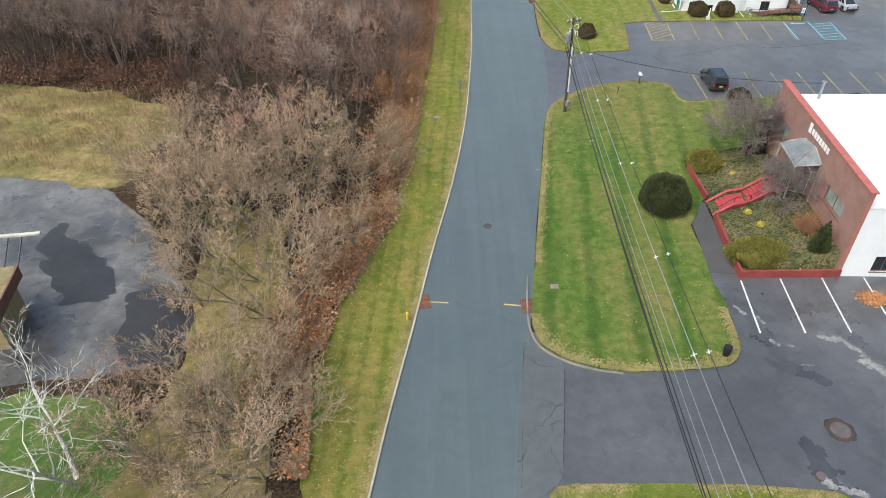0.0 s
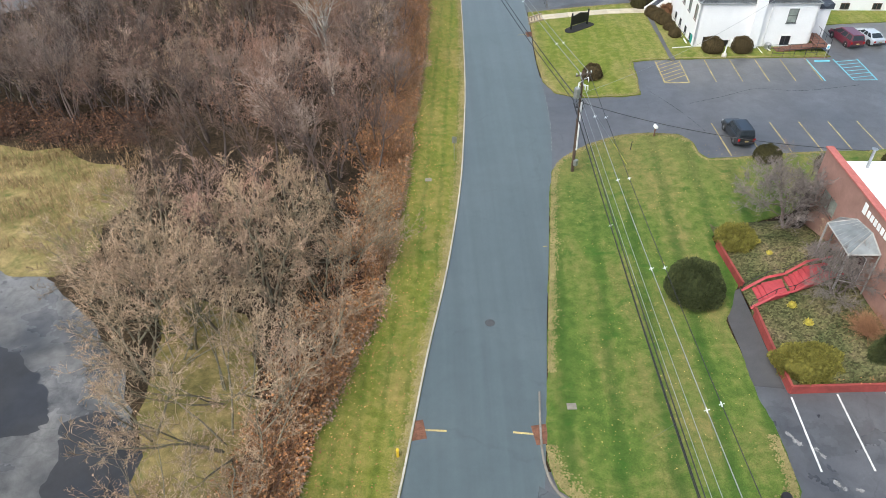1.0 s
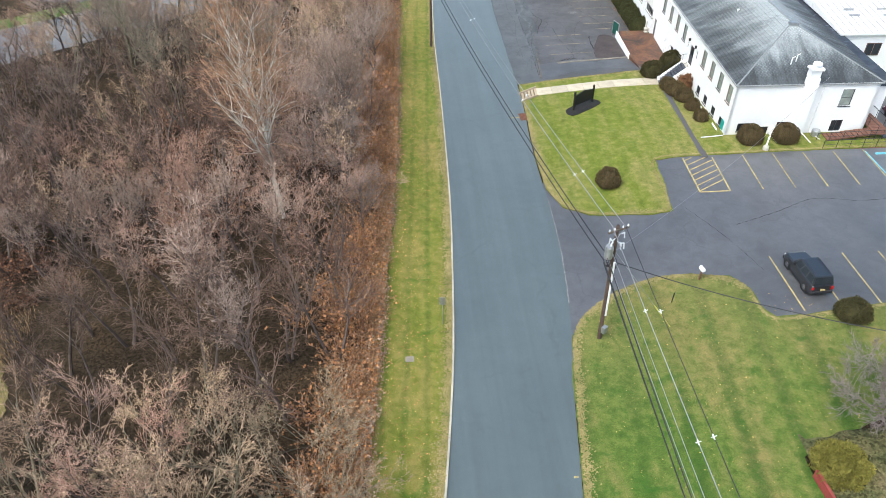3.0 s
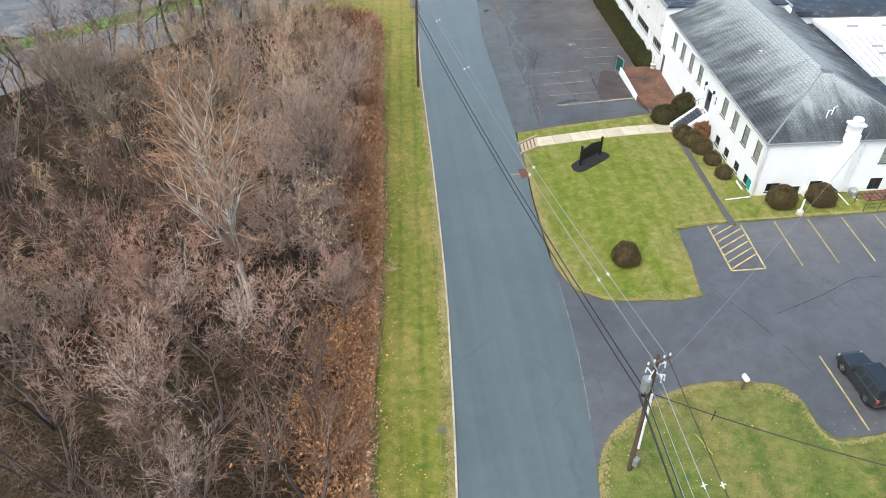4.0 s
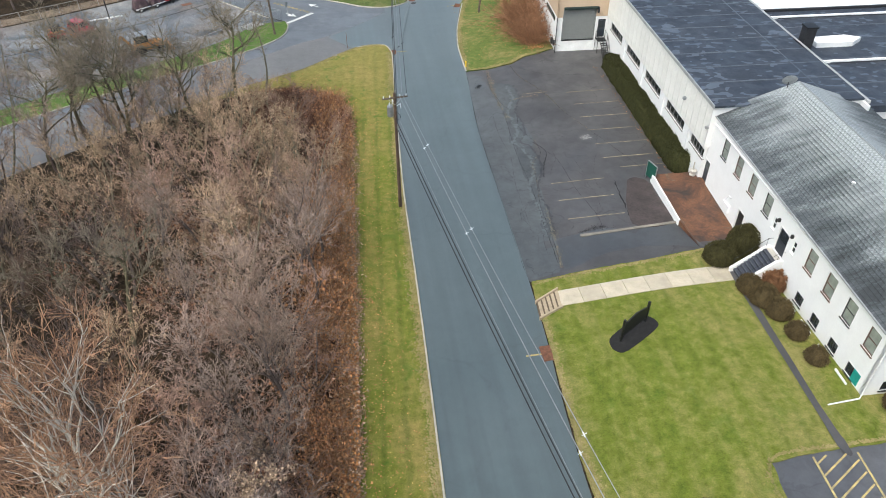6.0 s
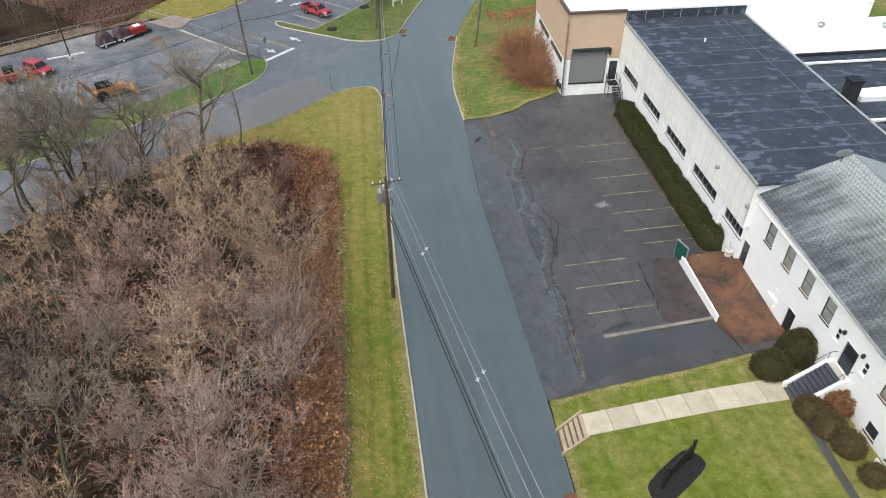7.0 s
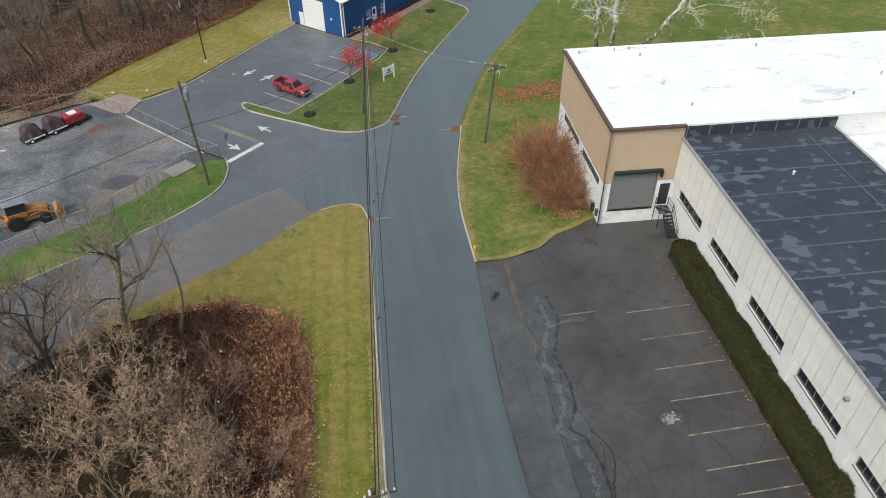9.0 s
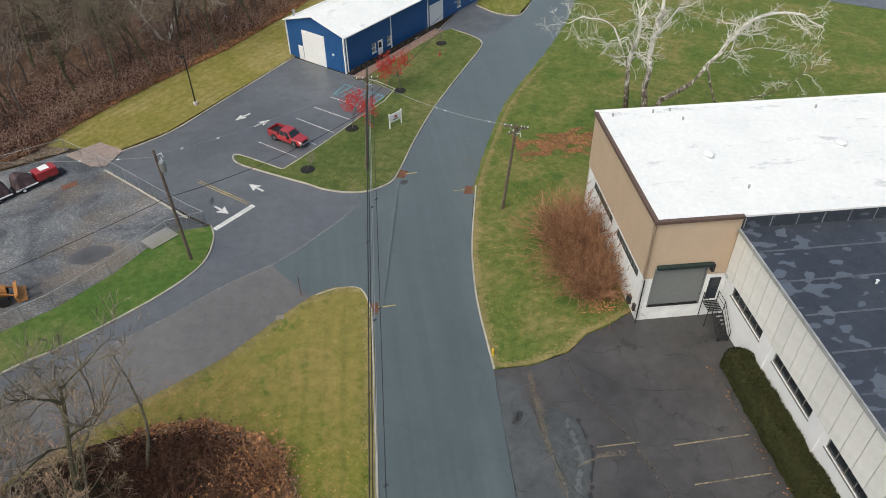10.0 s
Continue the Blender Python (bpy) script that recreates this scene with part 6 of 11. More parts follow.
def brick_building():
    h = thing("brick_building", "red brick and white building with a white flat roof", "building", BRICK)
    top, ln = 8.68, 17.9
    f = ((0, ln), (0, 0))
    holes = [(ln - 5.3, ln - 2.3, 4.5, 5.9), (ln - 16.3, ln - 13.9, 4.5, 6.0), (ln - 10.3, ln - 8.3, 2.75, 5.1)]
    wall(h, *f, 0.35, -0.5, top, holes, BRICKRED, "red brick front")
    window(h, *f, *holes[0], BROWNTRIM, SKYGLASS, (2, 1))
    window(h, *f, *holes[1], BROWNTRIM, SKYGLASS, (2, 1))
    door_leaf(h, *f, *holes[2], DARKDOOR, 0.15, True, "dark glazed entrance door")
    part("coping", box(-0.12, -0.1, top, 0.5, ln + 0.1, top + 0.12, 0.02), plain("red_clay_coping", (0.42, 0.13, 0.11), 0.7), h, "red coping along the parapet")
    s = ((0.36, 0), (45, 0))
    hs = [(2.2 + 5 * k, 3.9 + 5 * k, 1.3, 2.8) for k in range(8)]
    wall(h, *s, 0.3, -0.5, 7.3, hs, WHITE, "white painted side wall")
    for o in hs:
        window(h, *s, *o, BROWNTRIM, GLASS, (2, 1))
    wall(h, (45, ln), (0.36, ln), 0.3, -0.5, 7.3, [], WHITE)
    wall(h, (45, 0), (45, ln), 0.3, -0.5, 7.3, [], WHITE)
    flat_roof(h, [(0.36, 0.0), (45, 0.0), (45, ln), (0.36, ln)], 7.4, 0.2, ROOFWHITE, "white coated flat roof")
    part("vent_pipe", tube([(3.2, 17.0, 7.4), (3.2, 17.0, 9.0), (3.2, 17.0, 9.1)], [0.12, 0.12, 0.26], 10), GALV, h)
    # raised letters over the door, left as plain bars
    sg = part("sign_bar", box(-0.06, 10.5, 7.5, -0.01, 10.95, 8.35, 0.01), WHITETRIM, h, "row of white sign bars")
    for k in range(7):
        part("sign_bar", box(-0.06, 9.95 - 0.5 * k, 7.6, -0.01, 10.3 - 0.5 * k, 8.1, 0.01), WHITETRIM, sg)
    # grey timber porch, its arched glazed roof set against the wall
    p = thing("porch", "weathered grey framed porch with a faceted glazed roof", "porch", BRICK)
    z0 = 2.6
    wl = [(-0.04, 12.9, 5.5), (-0.04, 11.0, 6.75), (-0.04, 8.9, 7.1), (-0.04, 7.2, 6.5)]
    ou = [(-1.5, 11.9, 5.75), (-1.7, 8.0, 5.85)]
    wood = plain("weathered_white_timber", (0.33, 0.32, 0.31), 0.8, var=0.25)
    for x, y, z in ou:
        part("post", box(x - 0.06, y - 0.06, z0, x + 0.06, y + 0.06, z, 0.01), wood, p)
    for x, y, z in (wl[0], wl[3]):
        part("post", box(x - 0.08, y - 0.05, z0, x - 0.005, y + 0.05, z, 0.01), wood, p)
    for a, c in ((ou[0], ou[1]), (wl[0], ou[0]), (wl[3], ou[1]), (wl[0], wl[1]), (wl[1], wl[2]), (wl[2], wl[3])):
        part("beam", tube([a, c], 0.06, 4), wood, p)
    up = Vector((0, 0, 0.03))
    for f in ((ou[0], wl[0], wl[1]), (ou[0], wl[1], wl[2], ou[1]), (ou[1], wl[2], wl[3])):
        b = bmesh.new()
        v = [b.verts.new(c) for c in f]
        w = [b.verts.new(Vector(c) + up) for c in f]
        b.faces.new(v)
        b.faces.new(w[::-1])
        for i in range(len(f)):
            b.faces.new((v[i], v[(i + 1) % len(f)], w[(i + 1) % len(f)], w[i]))
        part("roof_panel", b, PORCHGLASS, p)
    for a, c in ((ou[0], wl[1]), (ou[1], wl[2])):
        part("rafter", tube([Vector(a) + up, Vector(c) + up], 0.045, 4), wood, p)
    for k in range(1, 7):
        u = k / 7
        part("glazing_bar", tube([Vector(ou[0]).lerp(Vector(ou[1]), u) + up, Vector(wl[1]).lerp(Vector(wl[2]), u) + up], 0.018, 4), wood, p)
    for k in range(4):
        y = 8.0 + 0.3 * k
        part("lattice", box(-1.72, y + 0.15, 3.4, -1.68, y + 0.19, 5.7), wood, p)
    part("rail", tube([(-1.6, 11.9, 3.5), (-0.04, 12.7, 3.5)], 0.04, 5), wood, p)
    part("rail", tube([(-1.7, 8.0, 3.5), (-0.04, 7.3, 3.5)], 0.04, 5), wood, p)


brick_building()


def forecourt():
    """Raised planting beds behind a red wall, with a red stair up to the porch."""
    bed = [(23.3, 41.9), (30.7, 41.7), (31.2, 60.8), (27, 58.6), (23.2, 56.2), (23.4, 51.6), (23.5, 48.6), (23.45, 46)]
    b = bmesh.new()
    n = 26
    grid = {}
    for i in range(n + 1):
        for j in range(n + 1):
            x = 23.3 + 7.6 * i / n
            y = 42.0 + 17.5 * j / n
            z = 1.15 + 1.7 * (i / n) ** 1.2 + 0.1 * noise.noise(Vector((x * 0.8, y * 0.8, 0)))
            if j > 19:
                z -= (j - 19) / 7 * (z - 1.2) * 0.8
            grid[i, j] = b.verts.new((x, y, z))
    for i in range(n):
        for j in range(n):
            b.faces.new((grid[i, j], grid[i + 1, j], grid[i + 1, j + 1], grid[i, j + 1]))
    r = bmesh.ops.extrude_edge_only(b, edges=[e for e in b.edges if e.is_boundary])
    for v in r["geom"]:
        if isinstance(v, bmesh.types.BMVert):
            v.co.z = 0.2
    tagged(solid("planting_bed", b, MULCH, True), "sloping bed of weeds and mulch behind the red wall", "flower bed", "", "structure")
    w = thing("retaining_wall", "low red painted retaining wall round the planted bed", "wall", pose(0, 0, 0))
    run = [(31.0, 41.55), (23.2, 41.55), (23.3, 46), (23.4, 49.0)]
    for (ax, ay), (bx, by) in list(zip(run, run[1:])) + [((23.4, 51.6), (23.0, 56.6))]:
        d = Vector((bx - ax, by - ay, 0)).normalized()
        k = Vector((-d.y, d.x, 0)) * 0.09
        za, zb = land(ax, ay), land(bx, by)
        bb = bmesh.new()
        vs = []
        for (x, y, z) in ((ax, ay, za), (bx, by, zb)):
            for s in (-1, 1):
                for hh in (-0.4, 0.75):
                    vs.append(bb.verts.new((x + k.x * s, y + k.y * s, z + hh)))
        a = vs
        for f in ((0, 1, 5, 4), (2, 6, 7, 3), (1, 3, 7, 5), (0, 4, 6, 2), (0, 2, 3, 1), (4, 5, 7, 6)):
            bb.faces.new([a[i] for i in f])
        part("wall_length", bb, REDWALL, w)
    s = thing("garden_stair", "bright red painted stair with side rails up to the porch", "stair", pose(0, 0, 0))
    base = land(23.4, 50)
    # lower flight, landing, upper flight, platform
    x = 23.3
    z = base
    seg = []
    for k in range(5):
        z += 0.18
        seg.append((x, x + 0.36, z))
        x += 0.34
    seg.append((x, x + 1.5, z))
    x += 1.5
    for k in range(5):
        z += 0.18
        seg.append((x, x + 0.36, z))
        x += 0.34
    seg.append((x, 30.5, z))
    for a, c, zz in seg:
        ya = 49.3 + (a - 23.3) * 0.24
        part("tread" if c - a < 1 else "landing", prism([(a, ya), (c, ya + (c - a) * 0.24), (c, ya + (c - a) * 0.24 + 1.75), (a, ya + 1.75)], "z", base - 0.3, zz, bev=0.012), REDPAINT, s)
    for off in (-0.1, 1.85):
        pts = [(23.2, 49.3 + off, base + 0.35), (24.95, 49.72 + off, base + 1.25), (26.5, 50.1 + off, base + 1.25), (28.2, 50.5 + off, base + 2.15), (30.4, 51.0 + off, base + 2.15)]
        part("kerb_rail", tube(pts, 0.13, 4), REDPAINT, s)
        r = part("handrail", tube([(p[0], p[1], p[2] + 0.6) for p in pts], 0.03, 6), BLACK, s)
        for p in pts:
            part("baluster", tube([p, (p[0], p[1], p[2] + 0.6)], 0.03, 6), BLACK, r)
    bin_ = thing("door_mat", "dark door mat on the red landing", "mat", pose(29.6, 51.9, base + 1.81, 0, 0, 12))
    part("mat", box(-0.35, -0.25, 0, 0.35, 0.25, 0.02), BLACK, bin_)
    sheet("garden_path", [(20.9, 42.3), (21.3, 45.3), (21.35, 48.3), (22.0, 51.2), (23.3, 51.6), (23.25, 49), (23.15, 46), (23.05, 41.9)], 0.03, WALKBLACK, label="narrow blacktop path beside the red wall", category="path")


forecourt()


# ---- blue metal building ----
def blue_building():
    d = Vector((20.6 - 6.1, 224.7 - 210.0))
    turn = math.degrees(math.atan2(d.y, d.x))
    h = thing("blue_building", "blue metal-sided building with white trim and a white roof", "building", pose(6.0, 210.4, -2.3, 0, 0, turn))
    ln, wd, ev, rg = 46.0, 11.0, 5.4, 6.9
    front = ((0, 0), (ln, 0))
    hol = [(5.6, 6.6, 0.95, 2.3), (7.0, 8.0, 0.05, 2.3), (9.1, 10.0, 0.95, 2.3), (19.5, 23.2, 0.05, 3.6), (27, 28, 1, 2.3), (31, 32, 1, 2.3)]
    wall(h, *front, 0.2, -0.3, ev, hol, BLUESIDE, "blue ribbed metal siding")
    for o in (hol[0], hol[2], hol[4], hol[5]):
        window(h, *front, *o, WHITETRIM, SKYGLASS, (1, 2))
    door_leaf(h, *front, *hol[1], WHITETRIM, 0.06, True)
    part("overhead_door", box(19.5, 0.06, 0.05, 23.2, 0.12, 3.6), WHITETRIM, h, "white overhead door, shut")
    # gable end with the big door
    b = bmesh.new()
    gable = [(0.0, -0.3), (wd, -0.3), (wd, ev), (wd / 2, rg), (0.0, ev)]
    prism(gable, "x", 0.0, 0.2, b)
    part("gable_wall", b, BLUESIDE, h, "blue ribbed metal siding", m=Matrix.Translation((0, 0, 0)))
    part("gable_wall", prism(gable, "x", ln - 0.2, ln), BLUESIDE, h)
    part("wall", box(0, wd - 0.2, -0.3, ln, wd, ev), BLUESIDE, h)
    dr = part("overhead_door", box(-0.06, 3.7, 0.0, 0.0, 8.0, 4.6, 0.01), WHITETRIM, h, "white overhead door, shut")
    for k in range(6):
        part("door_panel", box(-0.08, 3.75, 0.03 + 0.76 * k, -0.05, 7.95, 0.76 + 0.76 * k, 0.01), WHITETRIM, dr)
    part("side_door", box(-0.08, 8.1, 0.0, 0.0, 9.0, 2.1, 0.01), WHITETRIM, h)
    for y in (-0.06, wd - 0.1):
        part("corner_trim", box(-0.1, y, -0.3, 0.1, y + 0.2, ev, 0.01), WHITETRIM, h)
    for x in (0.3, 9.9, 18.9):
        part("downpipe", box(x, -0.16, -0.2, x + 0.14, -0.02, ev - 0.1, 0.02), WHITETRIM, h)
    for side in (0, 1):
        y0, y1 = (-0.35, wd / 2) if side == 0 else (wd + 0.35, wd / 2)
        b = bmesh.new()
        ea = ev - 0.08
        prism([(y0, ea), (y1, rg + 0.1), (y1, rg + 0.18), (y0, ea + 0.1)], "x", -0.35, ln + 0.3, b)
        rf = part("roof", b, ROOFWHITE, h, "white ribbed metal roof")
        for k in range(52):
            part("roof_rib", prism([(y0, ea + 0.1), (y1, rg + 0.18), (y1, rg + 0.21), (y0, ea + 0.13)], "x", -0.3 + 0.9 * k, -0.24 + 0.9 * k), ROOFWHITE, rf)
    part("gutter", box(-0.35, -0.5, ev - 0.12, ln + 0.3, -0.34, ev + 0.04, 0.02), WHITETRIM, h)
    me = finish("siding_rib", box(0, -0.02, -0.2, 0.03, 0.0, ev - 0.1), BLUESIDE)
    for k in range(60):
        x = 0.4 + 0.3 * k
        if not any(o[0] - 0.1 < x < o[1] + 0.1 for o in hol):
            part("siding_rib", me, BLUESIDE, h, m=Matrix.Translation((x, 0, 0)))
    me = finish("siding_rib", box(-0.02, 0, -0.2, 0.0, 0.03, ev), BLUESIDE)
    for k in range(35):
        y = 0.3 + 0.3 * k
        if not 3.5 < y < 8.1:
            part("siding_rib", me, BLUESIDE, h, m=Matrix.Translation((0, y, 0)))
    part("wall_lamp", box(-0.2, 2.0, 2.2, 0, 2.25, 2.5, 0.02), WHITETRIM, h)
    part("flue", lathe([(0.15, 0), (0.15, 0.9), (0.25, 0.92), (0.2, 1.05)], 10, m=Matrix.Translation((1.2, wd - 0.6, ev + 0.1))), GALV, h)
    # paver walk and clipped planting along the front
    wk = thing("paver_walk", "brown brick paver walk along the blue building", "walk", h.matrix_world.copy(), kind="structure")
    mw = h.matrix_world.copy()
    for k in range(27):
        x = -0.2 + 0.72 * k
        q = mw @ Vector((x, -2.2, 0))
        z = land(q.x, q.y) + 2.3
        part("paver", box(x, -2.9, z - 0.1, x + 0.7, -1.3, z + 0.15, 0.01), PAVER, wk)
        if k % 3 == 0:
            part("planting_bed", box(x + 0.3, -1.25, z - 0.1, x + 2.4, -0.05, z + 0.14), BLACKMULCH, wk)


blue_building()


# ---- shed at the wet yard ----
def shed():
    h = thing("shed", "weathered tan timber shed with a pale roof edge", "shed", at(-38, 38, 0, 8))
    part("wall", box(0, -4, 0, 6.0, 0, 3.2, 0.02), plain("ochre_timber", (0.32, 0.25, 0.12), 0.85), h)
    part("roof", prism([(-4.4, 3.2), (0.4, 4.0), (0.4, 4.15), (-4.4, 3.35)], "x", -4, 6.4), plain("mossy_tan_roofing", (0.24, 0.2, 0.1), 0.9, scale=0.8, fine=5, var=0.4), h)
    part("fascia", box(6.4, -4.45, 3.1, 6.55, 0.5, 4.1, 0.02), WOODBROWN, h)
    part("beam", box(-3, 3.9, 4.2, 7.2, 4.2, 4.4, 0.03), plain("pale_beam_paint", (0.55, 0.52, 0.42), 0.7), h, "pale projecting beam")
    for x in (4.2, 5.2):
        part("brace", tube([(x, 0.2, 1.0), (x + 0.6, 4.0, 4.2)], 0.06, 6), BLACK, h)


shed()
# ---- paths, steps and small masonry ----
def office_walk():
    w = thing("concrete_walk", "pale concrete slab walk across the office lawn", "walk", pose(0, 0, 0), kind="structure")
    n = 8
    for k in range(n):
        x0, x1 = 15.2 + 14.6 * k / n, 15.2 + 14.6 * (k + 1) / n - 0.04
        vs = []
        b = bmesh.new()
        lo = [(x, y) for x, y in ((x0, 107.75 + 0.02 * k), (x1, 107.77 + 0.02 * k), (x1, 109.55 + 0.05 * k), (x0, 109.5 + 0.05 * k))]
        prism(lo, "z", -0.12, 0.06, b)
        for v in b.verts:
            v.co.z += land(v.co.x, v.co.y) + 0.1
        part("slab", b, WALKSLAB, w)
    s = thing("kerb_steps", "short flight of tan concrete steps up from the street", "steps", pose(0, 0, 0))
    g0, g1 = land(13.4, 107.6), land(15.2, 108.5) + 0.16
    def near(u, z):
        return (13.2 + 2.0 * u, 106.8 + 0.9 * u, z)

    def far(u, z):
        return (13.3 + 2.0 * u, 108.5 + 1.1 * u, z)
    for k in range(5):
        u0, u1, top = k / 5, (k + 1) / 5, g0 + 0.12 + (g1 - g0 - 0.12) * (k + 1) / 5
        t = part("step", prism([near(u0, 0)[:2], near(u1, 0)[:2], far(u1, 0)[:2], far(u0, 0)[:2]], "z", g0 - 0.3, top, bev=0.012), TANSTONE, s)
        e = 0.012
        # dark strip on each step front, the riser's shading put into its colour
        part("riser", prism([near(u0 - e, 0)[:2], near(u0 + 0.05, 0)[:2], far(u0 + 0.05, 0)[:2], far(u0 - e, 0)[:2]], "z", g0 - 0.3, top + 0.004), RISER, t)
    for side, sgn in ((near, -1), (far, 1)):
        b = bmesh.new()
        vs = []
        for u, zt in ((-0.05, g0 + 0.3), (0.8, g1 + 0.16), (1.02, g1 + 0.16)):
            x, y, _ = side(u, 0)
            vs.append([b.verts.new((x, y, g0 - 0.3)), b.verts.new((x, y, zt)), b.verts.new((x, y + 0.16 * sgn, zt)), b.verts.new((x, y + 0.16 * sgn, g0 - 0.3))])
        for p, q in zip(vs, vs[1:]):
            for i in range(4):
                b.faces.new((p[i], p[(i + 1) % 4], q[(i + 1) % 4], q[i]))
        b.faces.new(vs[0])
        b.faces.new(vs[-1][::-1])
        part("cheek", b, TANSTONE, s)
    sheet("garden_path_2", ragged([(28.45, 91.3), (28.5, 94.6), (29.4, 107.6), (29.95, 108.0), (29.05, 95.1), (29.0, 91.3)], 0.08, 6, True, 1.5), 0.17, WALKBLACK, label="narrow blacktop path across the office lawn", category="path")
    # rust-stained landing with white wall at the side door
    t = thing("side_terrace", "rust-stained brown concrete terrace with a low white wall", "terrace", pose(0, 0, 0), kind="structure")
    ter = [(28.5, 123.6), (33.6, 123.4), (33.2, 111.6), (28.9, 111.6), (28.2, 116.2)]
    slab = part("terrace_floor", prism(ter, "z", -0.5, 0.7), RUSTSLAB, t)
    for v in slab.data.vertices:
        if v.co.z > 0:
            v.co.z = 1.14 if v.co.y > 115 else 0.56
    part("terrace_wall", prism([(28.42, 123.7), (28.56, 123.7), (28.26, 116.15), (28.12, 116.15)], "z", -0.3, 1.22, bev=0.01), WHITE, t, "low white wall")
    part("kerb_strip", prism([(19.2, 116.1), (28.2, 116.45), (28.2, 116.75), (19.2, 116.4)], "z", 0.0, 0.56), STONEKERB, t)
    for v in bpy.data.objects["kerb_strip"].data.vertices:
        v.co.z = land(v.co.x, v.co.y) + (0.14 if v.co.z > 0.3 else -0.1)
    for a in ((23.4, 116.9, 27.9, 123.8),):
        sheet("rust_patch", ragged([(24.2, 117), (27.9, 117), (28.2, 123.6), (26.0, 123.8)], 0.45, 7, True, 0.3), 0.036, plain("rust_tinged_asphalt", (0.06, 0.046, 0.043), 0.7, kind="pos", scale=0.7, fine=5, var=0.4), label="rust-brown stained strip of asphalt", category="pavement")
    u = thing("urn", "pale concrete urn lamp stand beside the side door", "urn", pose(32.3, 123.0, 1.12))
    part("bowl", lathe([(0.3, 0), (0.32, 0.1), (0.22, 0.2), (0.34, 0.4), (0.36, 0.55), (0.2, 0.6)], 14), CONCRETE, u)
    part("stem", tube([(0, 0, 0.5), (0.0, 0.1, 1.4)], 0.07, 7), CONCRETE, u)
    g = thing("green_sign", "dark green free-standing sign board on posts", "sign", at(28.4, 123.75, 0, 104))
    part("board", box(-0.68, -0.05, 0.35, 0.68, 0.05, 1.95, 0.02), SIGNGREEN, g)
    part("frame", box(-0.74, -0.07, 1.95, 0.74, 0.07, 2.02, 0.02), GALV, g)
    for x in (-0.72, 0.72):
        part("post", box(x - 0.04, -0.05, 0, x + 0.04, 0.05, 2.0), GALV, g)


office_walk()


def lawn_sign():
    pts = [(17.5, 102.9), (17.7, 102.2), (18.5, 102.0), (21.2, 103.6), (21.6, 104.4), (21.0, 105.2), (20.2, 105.1), (17.9, 103.7)]
    sheet("mulch_bed", curve_pts(pts, 4, True), 0.14, BLACKMULCH, 0.05, label="oval bed of black mulch", category="flower bed")
    s = thing("lawn_sign", "black wooden sign board on two posts over black mulch", "sign", at(19.55, 103.8, 0.12, 33))
    part("board", prism([(-1.35, 0.5), (1.35, 0.5), (1.35, 1.7), (0.7, 1.82), (0, 1.98), (-0.7, 1.82), (-1.35, 1.7)], "y", -0.06, 0.06, bev=0.01), BLACK, s)
    for x in (-1.45, 1.45):
        part("post", box(x - 0.09, -0.09, 0, x + 0.09, 0.09, 2.15, 0.02), BLACK, s)


lawn_sign()


